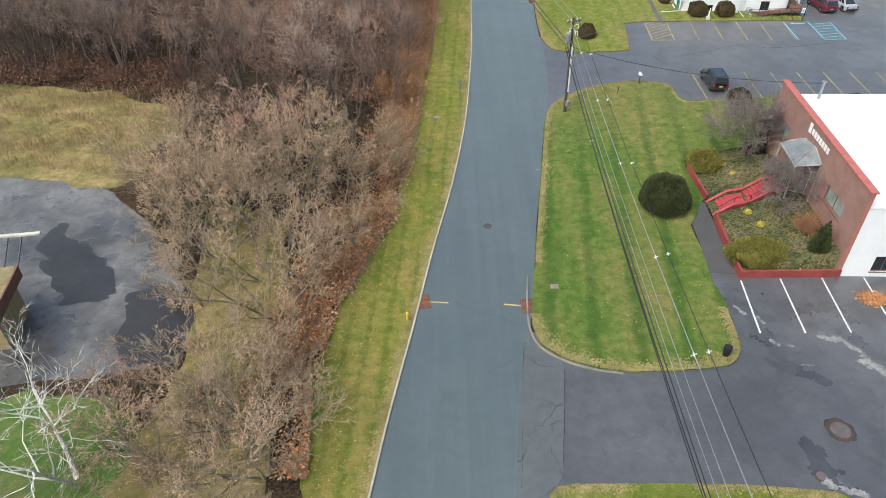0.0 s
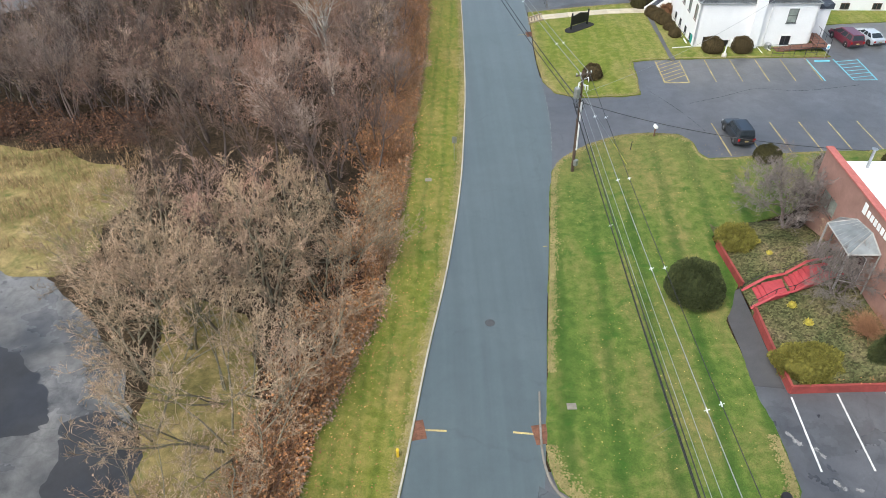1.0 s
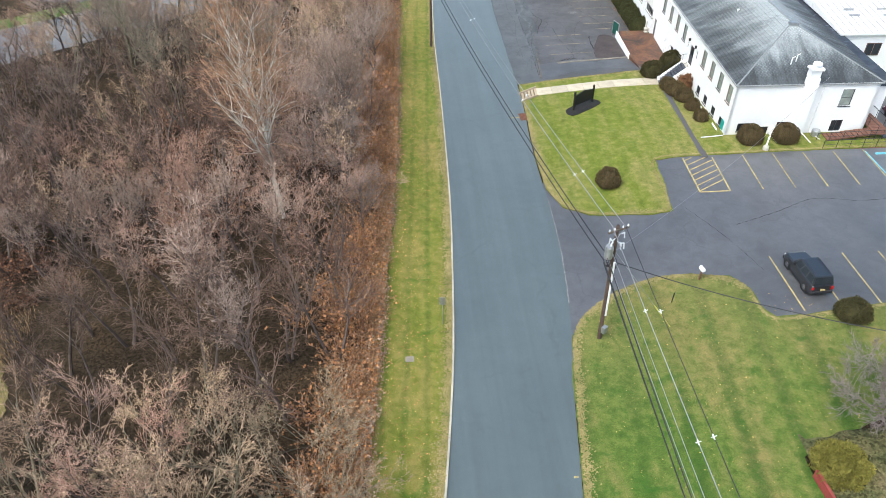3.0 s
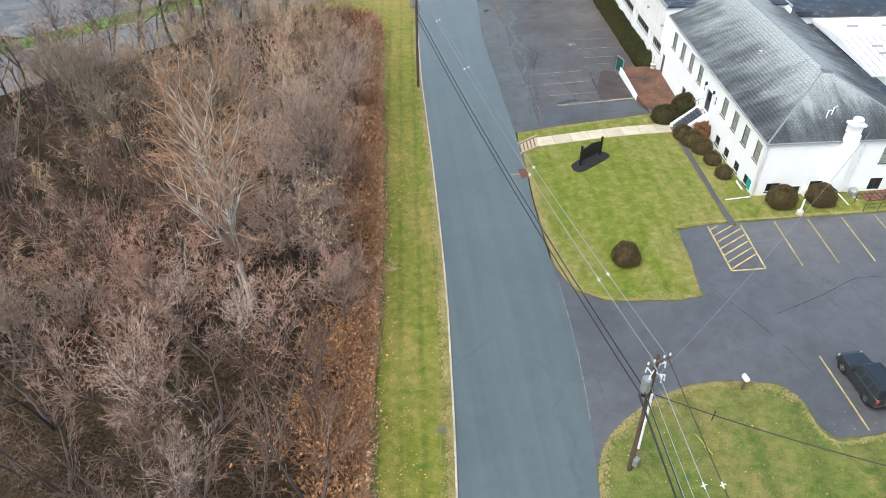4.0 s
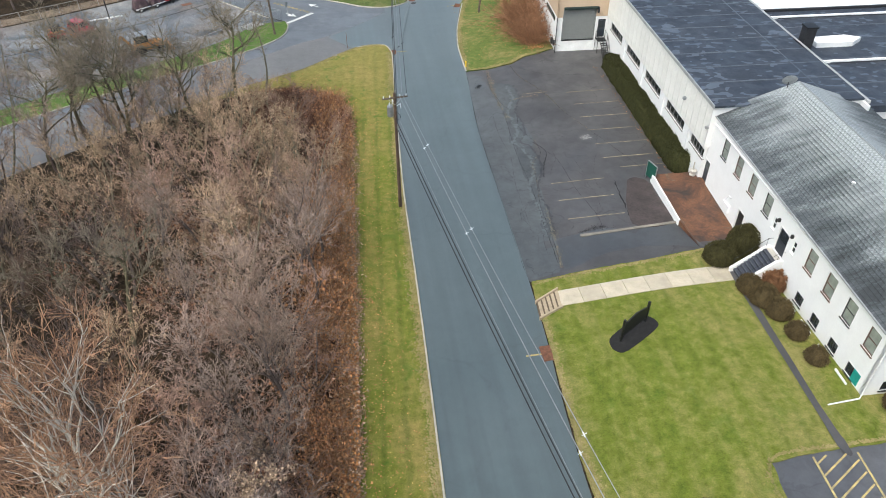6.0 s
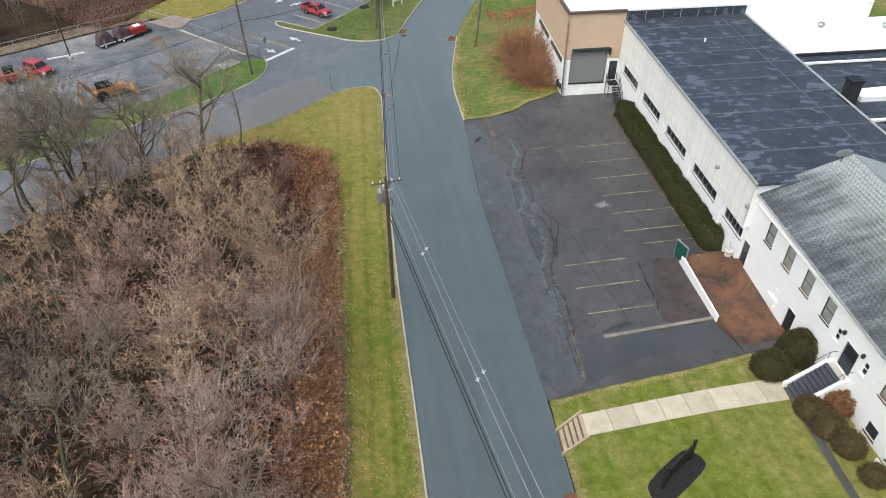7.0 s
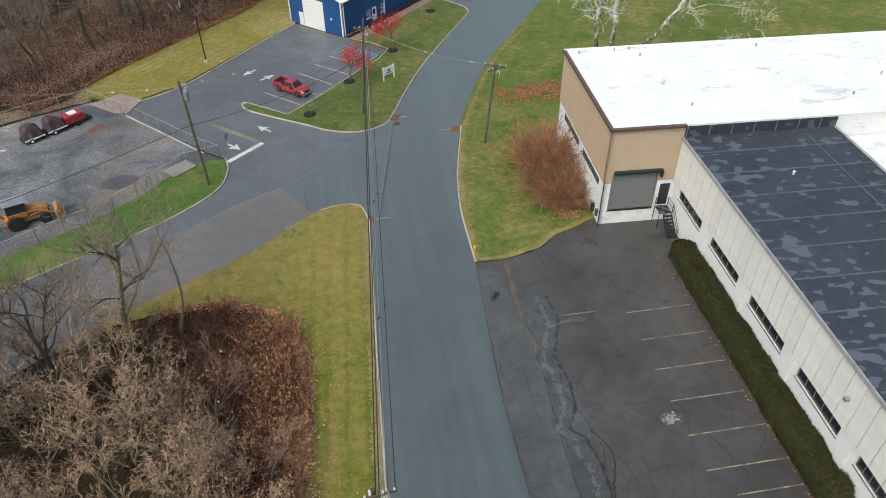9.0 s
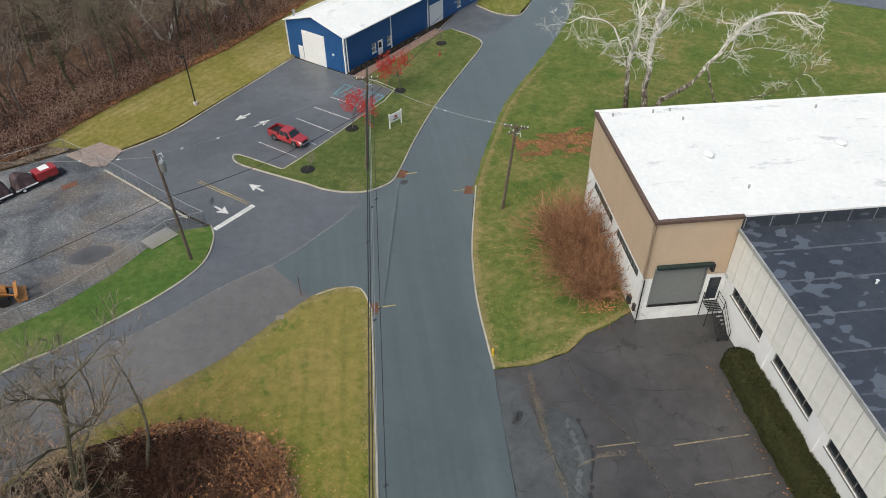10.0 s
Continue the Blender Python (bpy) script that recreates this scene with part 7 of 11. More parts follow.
def small_things():
    # storm drains set at the kerbs
    for x, y, turn, w in ((-1.75, 39.6, -78, 0.7), (6.35, 39.1, 8, 0.6), (12.95, 103.2, 3, 0.6), (5.95, 162.2, 0, 0.6), (10.9, 183.9, -25, 0.7), (17.7, 179.0, -20, 0.7)):
        d = thing("storm_drain", "rusty cast-iron storm drain grate at the kerb", "drain", at(x, y, 0.02, turn if abs(turn) < 50 else 10), "storm drains")
        part("surround", box(-0.55, -0.75, -0.05, 0.55, 0.75, 0.02, 0.01), RUST, d)
        for k in range(8):
            part("bar", box(-0.42, -0.62 + 0.165 * k, 0.02, 0.42, -0.54 + 0.165 * k, 0.055), RUST, d)
        part("rim", box(-0.5, -0.7, 0.015, 0.5, -0.64, 0.06), RUST, d)
        part("rim", box(-0.5, 0.64, 0.015, 0.5, 0.7, 0.06), RUST, d)
    for x, y, r in ((3.7, 49.2, 0.38), (11.0, 182.2, 0.5)):
        d = thing("manhole_cover", "round cast-iron manhole cover set in the asphalt", "manhole", at(x, y, 0.015), "manhole covers")
        part("ring", lathe([(r, 0), (r, 0.018), (r * 0.88, 0.02), (r * 0.86, 0.012)], 26), IRON, d)
        c = part("cover", lathe([(r * 0.85, 0), (r * 0.85, 0.022), (0.02, 0.024)], 26), IRON, d)
        part("pick_hole", box(-0.05, r * 0.5, 0.022, 0.05, r * 0.56, 0.03), BLACK, c)
    for x, y, r in ((24.9, 27.1, 0.62), (22.4, 23.9, 0.3)):
        d = thing("concrete_cover", "round pinkish concrete cover in a ring of dark rust-stained asphalt", "manhole", at(x, y, 0.02), "concrete covers")
        b = lathe([(r * 1.5, -0.004), (r * 1.3, 0.01), (r, 0.014)], 30)
        for v in b.verts:
            q = 1 + 0.22 * noise.noise(Vector((v.co.x * 2.5 + x, v.co.y * 2.5, 3)))
            v.co.x, v.co.y = v.co.x * q, v.co.y * q
        part("ring", b, RUSTRING, d)
        part("cover", lathe([(r, 0), (r, 0.018), (0.02, 0.026)], 22), COVERPINK, d)
    for x, y in ((-0.9, 68.5), (8.6, 41.2), (-2.0, 162.4)):
        d = thing("valve_box", "flat grey concrete utility cover in the grass", "utility cover", at(x, y, 0.1), "utility covers")
        part("lid", box(-0.32, -0.25, 0, 0.32, 0.25, 0.06, 0.02), STONEKERB, d)
    # post boxes, signs, markers
    p = thing("mailbox", "white mailbox on a short dark post at the lawn's rim", "mailbox", at(22.1, 74.0, 0.1, 10))
    part("post", box(-0.05, -0.05, 0, 0.05, 0.05, 1.0), WOODBROWN, p)
    b = prism([(-0.14, 1.0), (0.14, 1.0), (0.14, 1.18), (0.1, 1.28), (0.0, 1.33), (-0.1, 1.28), (-0.14, 1.18)], "y", -0.26, 0.26, bev=0.02)
    part("box", b, WHITETRIM, p)
    t = thing("litter_bin", "black plastic bin at the lawn corner", "bin", at(19.7, 33.6, 0.1, 25))
    part("body", lathe([(0.24, 0.0), (0.29, 0.62), (0.31, 0.65), (0.29, 0.8), (0.05, 0.84)], 16), BLACK, t)
    for x, y, h, bw, mat, name, label in ((1.7, 71.9, 2.75, 0.45, GALV, "street_sign", "metal street sign seen from behind on a thin post"), (-0.2, 165.0, 2.3, 0.1, DARKMETAL, "marker_post", "thin dark marker post at the side road corner")):
        s = thing(name, label, "sign", at(x, y, 0.1, -5))
        part("post", box(-0.03, -0.02, 0, 0.03, 0.02, h, 0.005), GALV if bw > 0.2 else RUST, s)
        if bw > 0.2:
            part("plate", box(-bw / 2, 0.02, h - 0.75, bw / 2, 0.03, h - 0.02, 0.005), mat, s)
    s = thing("stop_sign", "octagonal stop sign seen from behind on a post", "sign", at(-9.0, 179.0, 0.05, 40))
    part("post", box(-0.03, -0.02, 0, 0.03, 0.02, 2.3), GALV, s)
    part("plate", lathe([(0.4, 0), (0.4, 0.02)], 8, m=pose(0, 0.04, 2.1, 90, 0, 22.5)), GALV, s)
    for x, y in ((-2.9, 37.6), (15.05, 154.6)):
        m_ = thing("marker_post", "short yellow marker post at the kerb", "marker", at(x, y, 0.1), "yellow markers")
        part("post", lathe([(0.09, 0), (0.09, 0.6), (0.12, 0.62), (0.1, 0.75), (0.03, 0.8)], 10), YELLOW, m_)
    h = thing("fire_hydrant", "small red fire hydrant in the island lawn", "hydrant", at(19.6, 213.2, 0.1))
    part("barrel", lathe([(0.16, 0), (0.16, 0.06), (0.11, 0.08), (0.11, 0.5), (0.14, 0.52), (0.1, 0.62), (0.03, 0.7)], 12), REDPAINT, h)
    part("cap", tube([(-0.2, 0, 0.4), (0.2, 0, 0.4)], 0.06, 8), REDPAINT, h)
    n = thing("notice_board", "white sign board with a small dark emblem on posts", "sign", at(11.3, 194.7, 0.1, 38))
    part("board", box(-0.95, -0.05, 0.75, 0.95, 0.05, 1.85, 0.02), WHITETRIM, n)
    for x in (-0.98, 0.98):
        part("post", box(x - 0.07, -0.07, 0, x + 0.07, 0.07, 2.0, 0.02), WHITETRIM, n)
    part("emblem", box(-0.2, -0.07, 1.2, 0.2, -0.05, 1.55, 0.01), REDPAINT, n)
    part("text_bar", box(-0.5, -0.07, 0.98, 0.5, -0.05, 1.08), DARKMETAL, n)
    # lamp post heads at the office bay
    l = thing("lamp_stand", "pale concrete-footed lamp post at the office bay", "lamp", at(35.1, 92.0, 0.1))
    part("base", lathe([(0.3, 0), (0.28, 0.35), (0.14, 0.5), (0.1, 0.55)], 14), CONCRETE, l)
    part("stem", tube([(0, 0, 0.5), (0.05, 0.05, 1.5)], 0.08, 8), PVC, l)
    # wheel stop
    w = thing("wheel_stop", "blue painted concrete wheel stop", "wheel stop", at(46.4, 90.4, 0.02))
    part("block", prism([(-0.1, 0), (0.1, 0), (0.07, 0.14), (-0.07, 0.14)], "x", -0.9, 0.9, bev=0.01), LINEBLUE, w)
    # pallet in the gravel
    p = thing("pallet", "weathered grey timber pallets lying in the gravel", "pallet", at(-14.2, 176.1, 0.12, 42))
    for k in range(7):
        part("slat", box(-1.5, -1.0 + 0.3 * k, 0.12, 1.5, -0.84 + 0.3 * k, 0.16, 0.005), PALLETWOOD, p)
    for x in (-1.4, 0, 1.4):
        part("bearer", box(x - 0.05, -1.0, 0.02, x + 0.05, 0.96, 0.12), POLEGREY, p)
    r = thing("rust_plate", "rusty steel plate lying in the gravel", "steel plate", at(-25.7, 187.9, 0.04, 30))
    part("plate", box(-0.8, -0.5, 0, 0.8, 0.5, 0.03, 0.005), RUST, r)
    sheet("concrete_pad", [(-27.8, 194.6), (-24.3, 196.9), (-21.2, 194.5), (-22.5, 191.3), (-24.3, 191.6)], 0.13, PADPINK, 0.1, label="pinkish concrete pad at the yard gate", category="pad")
    # crack filler and seams in the asphalt
    def seam(pts, width, label, mat=SEAL):
        b = bmesh.new()
        line = curve_pts(pts, 14)
        rr = random.Random(int(pts[0][0] * 10))
        prev = None
        for i, q in enumerate(line):
            d = np.array(line[min(i + 1, len(line) - 1)]) - np.array(line[max(i - 1, 0)])
            d = d / (np.linalg.norm(d) + 1e-9)
            w = width * rr.uniform(0.25, 1.5)
            j = rr.gauss(0, width * 0.9)
            c = (q[0] - d[1] * j, q[1] + d[0] * j)
            ring = [b.verts.new((c[0] - d[1] * s * w, c[1] + d[0] * s * w, land(*c) + 0.034)) for s in (1, -1)]
            if prev:
                b.faces.new((prev[0], prev[1], ring[1], ring[0]))
            prev = ring
        tagged(solid("crack", b, mat), label, "crack", "", "structure")
    def crumble(pts, width, n, label, mat=GRIT):
        """Loose broken bits of asphalt and grit along a crack."""
        line = curve_pts(pts, 8)
        rr = random.Random(int(pts[0][1] * 10))
        b = bmesh.new()
        for k in range(n * 3):
            i = rr.randrange(len(line) - 1)
            u = rr.random()
            g = 0.5 + noise.noise(Vector((line[i][0], line[i][1] * 0.6, 3))) * 1.2
            if g < rr.random() * 0.6:
                continue
            x = line[i][0] * (1 - u) + line[i + 1][0] * u + rr.gauss(0, width * max(0.3, g))
            y = line[i][1] * (1 - u) + line[i + 1][1] * u + rr.gauss(0, width * max(0.3, g))
            q = rr.uniform(0.012, 0.05)
            m = rr.randint(4, 6)
            z = land(x, y) + 0.036 + 0.00002 * k
            ring = [(x + q * rr.uniform(0.5, 1.2) * math.cos(6.283 * j / m), y + q * rr.uniform(0.5, 1.2) * math.sin(6.283 * j / m)) for j in range(m)]
            top = b.verts.new((x, y, z + q * 0.35))
            rim_ = [b.verts.new((px, py, z)) for px, py in ring]
            for j in range(m):
                b.faces.new((rim_[j], rim_[(j + 1) % m], top))
        tagged(solid("crack_rubble", b, mat), label, "asphalt damage", "", "stuff")
    seam([(18.9, 133.4), (19.8, 131.2), (19.0, 128.6), (18.4, 126.4)], 0.04, "ragged dark crack along the broken asphalt")
    seam([(17.0, 145.0), (17.2, 140), (16.9, 135), (16.7, 130), (16.8, 125), (16.5, 119), (16.3, 113)], 0.02, "ragged dark crack along the broken asphalt")
    seam([(16.0, 141.0), (15.7, 136), (16.0, 131), (15.4, 126), (15.2, 119)], 0.009, "fine dark crack in the old apron")
    crumble([(17.5, 152.2), (17.2, 149.0), (17.1, 146.0), (17.2, 142.4), (17.5, 139.0)], 0.24, 520, "pale grit along the broken asphalt edge")
    crumble([(19.2, 134), (19.0, 131), (17.9, 129), (17.7, 126.8), (16.9, 121.8)], 0.18, 90, "pale grit along the broken asphalt edge")
    crumble([(17.3, 121), (17.0, 117.5), (16.8, 115), (16.4, 112.4)], 0.2, 240, "pale grit along the broken asphalt edge")
    crumble([(20.6, 153), (21.0, 149.5), (22.3, 146), (23.2, 143), (24.0, 139), (25.4, 135)], 0.12, 200, "pale grit in a long crack")
    crumble([(18.6, 143.4), (20.2, 143.8), (22.0, 143.6)], 0.07, 120, "pale grit in a long crack")
    crumble([(19.3, 116.8), (21.0, 117.2), (22.6, 116.9)], 0.2, 160, "dark broken asphalt bits", SEAL)
    crumble([(15.4, 148.0), (15.9, 148.6)], 0.4, 160, "dark broken asphalt bits", SEAL)
    seam([(19.2, 133), (20.6, 129), (20.9, 124), (21.6, 119), (21.4, 117)], 0.018, "fine dark crack in the old car park")
    seam([(23.2, 143), (24.0, 139), (25.4, 135), (27.2, 130), (28.5, 126)], 0.018, "fine dark crack in the old car park")
    seam([(20.6, 153), (21.0, 149.5), (22.3, 146), (23.2, 143)], 0.03, "fine dark crack in the old car park")
    seam([(21.5, 152), (24.5, 149), (28.5, 148.2)], 0.016, "fine dark crack in the old car park")
    seam([(17.4, 151.7), (16.9, 148.2), (17.5, 142.7), (18.6, 140.2), (18.2, 137), (19.1, 133.5), (19.2, 131), (17.9, 129), (17.7, 126.8), (16.9, 121.8), (16.8, 117.4), (16.4, 112.6)], 0.02, "broken dark edge of the old asphalt layer")
    seam([(14.75, 152), (14.2, 145), (13.65, 137), (13.45, 124), (13.3, 112)], 0.014, "dark joint between street and apron")
    seam(SEAM[:8], 0.05, "patchy pale joint between old and new asphalt", SPALL)
    crumble(SEAM[:8], 0.12, 500, "pale grit along the asphalt joint", SPALL)
    seam([(8.35, 33.4), (7.8, 29), (7.2, 25.2)], 0.014, "dark joint at the driveway mouth")
    seam([(5.6, 35), (5.1, 29.5), (4.5, 23.5)], 0.01, "dark joint at the driveway mouth")
    seam([(11.75, 73.4), (12.1, 76.6), (12.36, 79.6), (12.56, 84.2), (12.62, 87.4)], 0.025, "pale joint at the car park mouth", SPALL)
    crumble([(11.75, 73.4), (12.1, 76.6), (12.36, 79.6), (12.56, 84.2), (12.62, 87.4)], 0.04, 120, "pale grit along the car park mouth", SPALL)
    seam([(35.4, 91.2), (35.8, 88), (36.8, 86)], 0.022, "pale crack in the car park", STONEKERB)
    seam([(27.6, 80.4), (32, 82.0), (36, 83.6), (41, 83.0), (48, 84.2)], 0.022, "fine dark crack in the car park")
    seam([(24.0, 83.5), (26.0, 79.0), (27.5, 74.5)], 0.016, "fine dark crack in the car park")
    seam([(24.4, 117.5), (24.7, 121), (25.0, 124.4)], 0.06, "dark joint in the old car park")
    rq = random.Random(41)
    RY, RX = [p[1] for p in ROAD_RIGHT], [p[0] for p in ROAD_RIGHT]
    for k in range(13):
        x, y = rq.uniform(18.5, 31), rq.uniform(114, 154)
        a = rq.choice((1.35, 1.6, 1.8, 0.1, 2.0)) + rq.gauss(0, 0.25)
        pts = [(x, y)]
        for _ in range(rq.randint(3, 6)):
            a += rq.gauss(0, 0.3)
            x, y = x + math.cos(a) * 1.5, y + math.sin(a) * 1.5
            pts.append((x, y))
        if all(14.5 < u < 31.2 and 113 < v < 154 for u, v in pts):
            seam(pts, 0.008, "fine dark crack in the old car park")
    for k in range(22):
        x, y = rq.uniform(14.2, 16.2), rq.uniform(113, 150)
        a = 1.6 + rq.gauss(0, 0.5)
        pts = [(x, y)]
        for _ in range(rq.randint(3, 5)):
            a += rq.gauss(0, 0.4)
            x, y = x + math.cos(a) * 0.9, y + math.sin(a) * 0.9
            pts.append((x, y))
        if all(float(np.interp(v, RY, RX)) + 0.5 < u < 16.6 for u, v in pts):
            seam(pts, 0.01, "fine dark crack in the old apron")
    # spalled and wet patches with ragged outlines
    def blotch(name, label, x0, y0, x1, y1, wide, mat, seed, cell=0.07, dz=0.032, hold=0.0, freq=1.4):
        """A ragged flat patch along a line, eaten into by smaller gaps."""
        d = Vector((x1 - x0, y1 - y0, 0))
        ln = d.length
        d.normalize()
        n, m = int((ln + 2 * wide) / cell), int(2 * wide / cell)
        vs, fs, ids = [], [], {}
        def vert(i, j):
            if (i, j) not in ids:
                u, v = i * cell - wide, j * cell - wide
                x, y = x0 + d.x * u - d.y * v, y0 + d.y * u + d.x * v
                q = noise.noise_vector(Vector((x * 9, y * 9, seed))) * cell * 0.7
                ids[i, j] = len(vs)
                vs.append((x + q.x, y + q.y, land(x, y) + dz))
            return ids[i, j]
        for i in range(n):
            for j in range(m):
                u, v = (i + 0.5) * cell - wide, (j + 0.5) * cell - wide
                x, y = x0 + d.x * u - d.y * v, y0 + d.y * u + d.x * v
                out = math.hypot(max(0, -u, u - ln), v) / wide
                g = noise.fractal(Vector((x * freq, y * freq, seed)), 1.0, 2.0, 4)
                if g * 0.75 + 0.45 + hold - out > 0:
                    fs.append((vert(i, j), vert(i + 1, j), vert(i + 1, j + 1), vert(i, j + 1)))
        tagged(raw(name, vs, fs, mat), label, "asphalt damage", "", "stuff")
    pale = "pale grey patch where the asphalt's top has spalled off"
    for k, (x0, y0, x1, y1, w) in enumerate(((27.0, 35.2, 28.0, 34.8, 0.5), (28.2, 34.9, 29.2, 33.4, 0.42), (28.9, 32.9, 30.2, 31.6, 0.75), (23.3, 34.9, 23.6, 34.4, 0.24), (24.4, 34.3, 24.6, 34.2, 0.34), (23.1, 37.1, 23.3, 36.7, 0.35), (21.9, 38.4, 22.3, 37.6, 0.25), (24.6, 32.5, 25.4, 32.4, 0.15), (22.4, 23.4, 24.4, 22.6, 0.5))):
        blotch("spalled_patch", pale, x0, y0, x1, y1, w, SPALL, 10 + k, freq=2.4)
    blotch("spalled_patch", pale, 24.5, 133.0, 24.9, 133.1, 0.7, SPALL, 23, freq=5.0)
    for k, ((x0, y0), (x1, y1)) in enumerate(zip(BROKEN_EDGE, BROKEN_EDGE[1:])):
        # flat black blotches paint the shade of the raised, crumbled lip
        blotch("shaded_lip", "crumbled lip along the broken asphalt, its dark shade painted on", x0 + 0.1, y0, x1 + 0.1, y1, 0.26, PATCH, 60 + k, 0.07, 0.037, -0.12, 2.2)
        blotch("spalled_patch", "grey rubble in the broken band of asphalt", x0 - 0.75, y0, x1 - 0.75, y1, 0.5, APRON, 80 + k, 0.08, 0.034, -0.2, 2.6)
    dark = "dark damp stain in the worn asphalt"
    for k, (x0, y0, x1, y1, w) in enumerate(((21.8, 40.0, 23.6, 33.0, 1.1), (24.5, 38.0, 33.0, 37.5, 1.9), (28.0, 36.5, 32.0, 31.0, 0.9), (22.5, 33.0, 25.5, 31.2, 0.7), (22.3, 26.6, 23.4, 22.0, 1.0), (27.0, 25.5, 30.5, 29.0, 1.2))):
        blotch("damp_stain", dark, x0, y0, x1, y1, w, DAMP, 40 + k, 0.13, 0.022, 0.1, 0.8)


small_things()


# ---- utility poles and lines ----
def utility_pole(x, y, h, lean, arm, wood, label, gear=()):
    p = thing("utility_pole", label, "utility pole", at(x, y, 0.0) @ Matrix.Rotation(radians(lean), 4, "Y"), "utility poles")
    part("shaft", lathe([(0.17, -0.3), (0.165, 0.5), (0.14, h * 0.6), (0.115, h - 0.1), (0.1, h)], 12), wood, p)
    for z, turn, half in arm:
        r = Matrix.Translation((0, 0, z)) @ Matrix.Rotation(radians(turn), 4, "Z")
        a = part("crossarm", box(-half, -0.17, -0.07, half, -0.07, 0.07, 0.01, m=r), POLEGREY, p)
        for s in (-0.9, -0.4, 0.4, 0.9):
            part("insulator", lathe([(0.035, 0.07), (0.06, 0.12), (0.045, 0.16), (0.06, 0.2), (0.03, 0.26)], 8, m=r @ Matrix.Translation((s * half, -0.12, 0))), CERAMIC, a)
        for s in (-0.55, 0.55):
            part("brace", tube([r @ Vector((s * half, -0.14, -0.05)), r @ Vector((0, -0.1, -0.7))], 0.02, 5), GALV, a)
    for kind, z, turn in gear:
        r = Matrix.Translation((0, 0, z)) @ Matrix.Rotation(radians(turn), 4, "Z")
        if kind == "transformer":
            t = part("transformer", lathe([(0.26, -0.5), (0.28, -0.45), (0.28, 0.4), (0.24, 0.5), (0.05, 0.54)], 16, m=r @ Matrix.Translation((0, -0.48, 0))), GALV, p, "grey drum transformer")
            part("bushing", lathe([(0.04, 0.5), (0.06, 0.6), (0.04, 0.7), (0.06, 0.75), (0.02, 0.85)], 8, m=r @ Matrix.Translation((0.1, -0.48, 0))), CERAMIC, t)
            part("bracket", box(-0.06, -0.24, -0.2, 0.06, -0.1, 0.2, 0.01, m=r), GALV, t)
        if kind == "arrester":
            part("arrester", tube([r @ Vector((0, -0.15, 0)), r @ Vector((0, -0.55, 0.1)), r @ Vector((0, -0.6, -0.35))], [0.03, 0.06, 0.05], 7), CERAMIC, p)
        if kind == "conduit":
            part("conduit", tube([r @ Vector((0.0, -0.23, 2.6 - z)), r @ Vector((0.0, -0.21, 0))], 0.075, 8), PVC, p, "white plastic riser conduit")
        if kind == "box":
            part("meter_box", box(-0.2, -0.45, -0.3, 0.2, -0.15, 0.3, 0.02, m=r), GALV, p)
        if kind == "coil":
            ring = [r @ Vector((0.35 * math.cos(a * math.pi / 8), -0.3, 0.35 * math.sin(a * math.pi / 8))) for a in range(17)]
            part("cable_coil", tube(ring, 0.025, 5), WIRE, p)
        if kind == "splice":
            part("splice_case", tube([r @ Vector((-0.3, -0.35, 0)), r @ Vector((0.45, -0.35, 0))], 0.08, 8), BLACK, p)
    return p


utility_pole(13.15, 69.4, 10.6, -0.9, [(10.3, 20, 0.8)], POLEWOOD, "brown timber utility pole with white conduit and crossarm",
             [("transformer", 8.6, -60), ("arrester", 9.4, 20), ("arrester", 9.6, -40), ("arrester", 9.0, 200), ("arrester", 9.8, 100), ("arrester", 9.2, 60), ("conduit", 7.6, 30), ("box", 1.2, 40), ("coil", 7.0, 150), ("coil", 7.3, 170), ("splice", 6.8, 160)])
utility_pole(3.7, 123.8, 12.0, 0.3, [(11.6, 8, 1.1)], POLEWOOD, "dark timber utility pole with crossarm and pale arresters",
             [("arrester", 11.0, 200), ("arrester", 10.7, 120), ("transformer", 10.2, 240), ("coil", 9.6, 160)])
utility_pole(-10.7, 172.2, 12.3, -1.5, [], POLEGREY, "weathered utility pole with a pale transformer", [("transformer", 10.8, 60), ("arrester", 11.8, 100)])
utility_pole(20.3, 174.6, 9.9, 5.5, [(9.6, -14, 1.2), (9.2, 30, 1.1)], POLEGREY, "leaning timber utility pole with twin crossarms", [("arrester", 8.8, 90)])
utility_pole(7.05, 185.6, 12.3, 4.5, [(11.2, 8, 1.2)], POLEGREY, "weathered grey timber utility pole on the island lawn", [("arrester", 10.4, 100), ("coil", 9.0, 90)])


def cable(p, q, sag, r, mat, label, fittings=(), clamp=None):
    """A hanging line between two supports, with clamps along it."""
    p, q = Vector(p), Vector(q)
    pts = [p.lerp(q, k / 24) - Vector((0, 0, sag * 4 * (k / 24) * (1 - k / 24))) for k in range(25)]
    c = thing("overhead_cable", label, "cable", pose(0, 0, 0), "overhead lines")
    part("strand", tube(pts, r * 1.15, 5), mat, c)
    for u in fittings:
        s = p.lerp(q, u) - Vector((0, 0, sag * 4 * u * (1 - u)))
        d = (q - p).normalized()
        side = Vector((-d.y, d.x, 0))
        f = part("spacer", tube([s - d * 0.22, s - d * 0.1 + side * 0.02, s + d * 0.1, s + d * 0.22], [0.012, 0.042, 0.042, 0.012], 7), clamp or CERAMIC, c)
        part("spacer_arm", tube([s - side * 0.13 + Vector((0, 0, 0.07)), s, s + side * 0.13 - Vector((0, 0, 0.05))], [0.028, 0.018, 0.028], 6), clamp or CERAMIC, c)


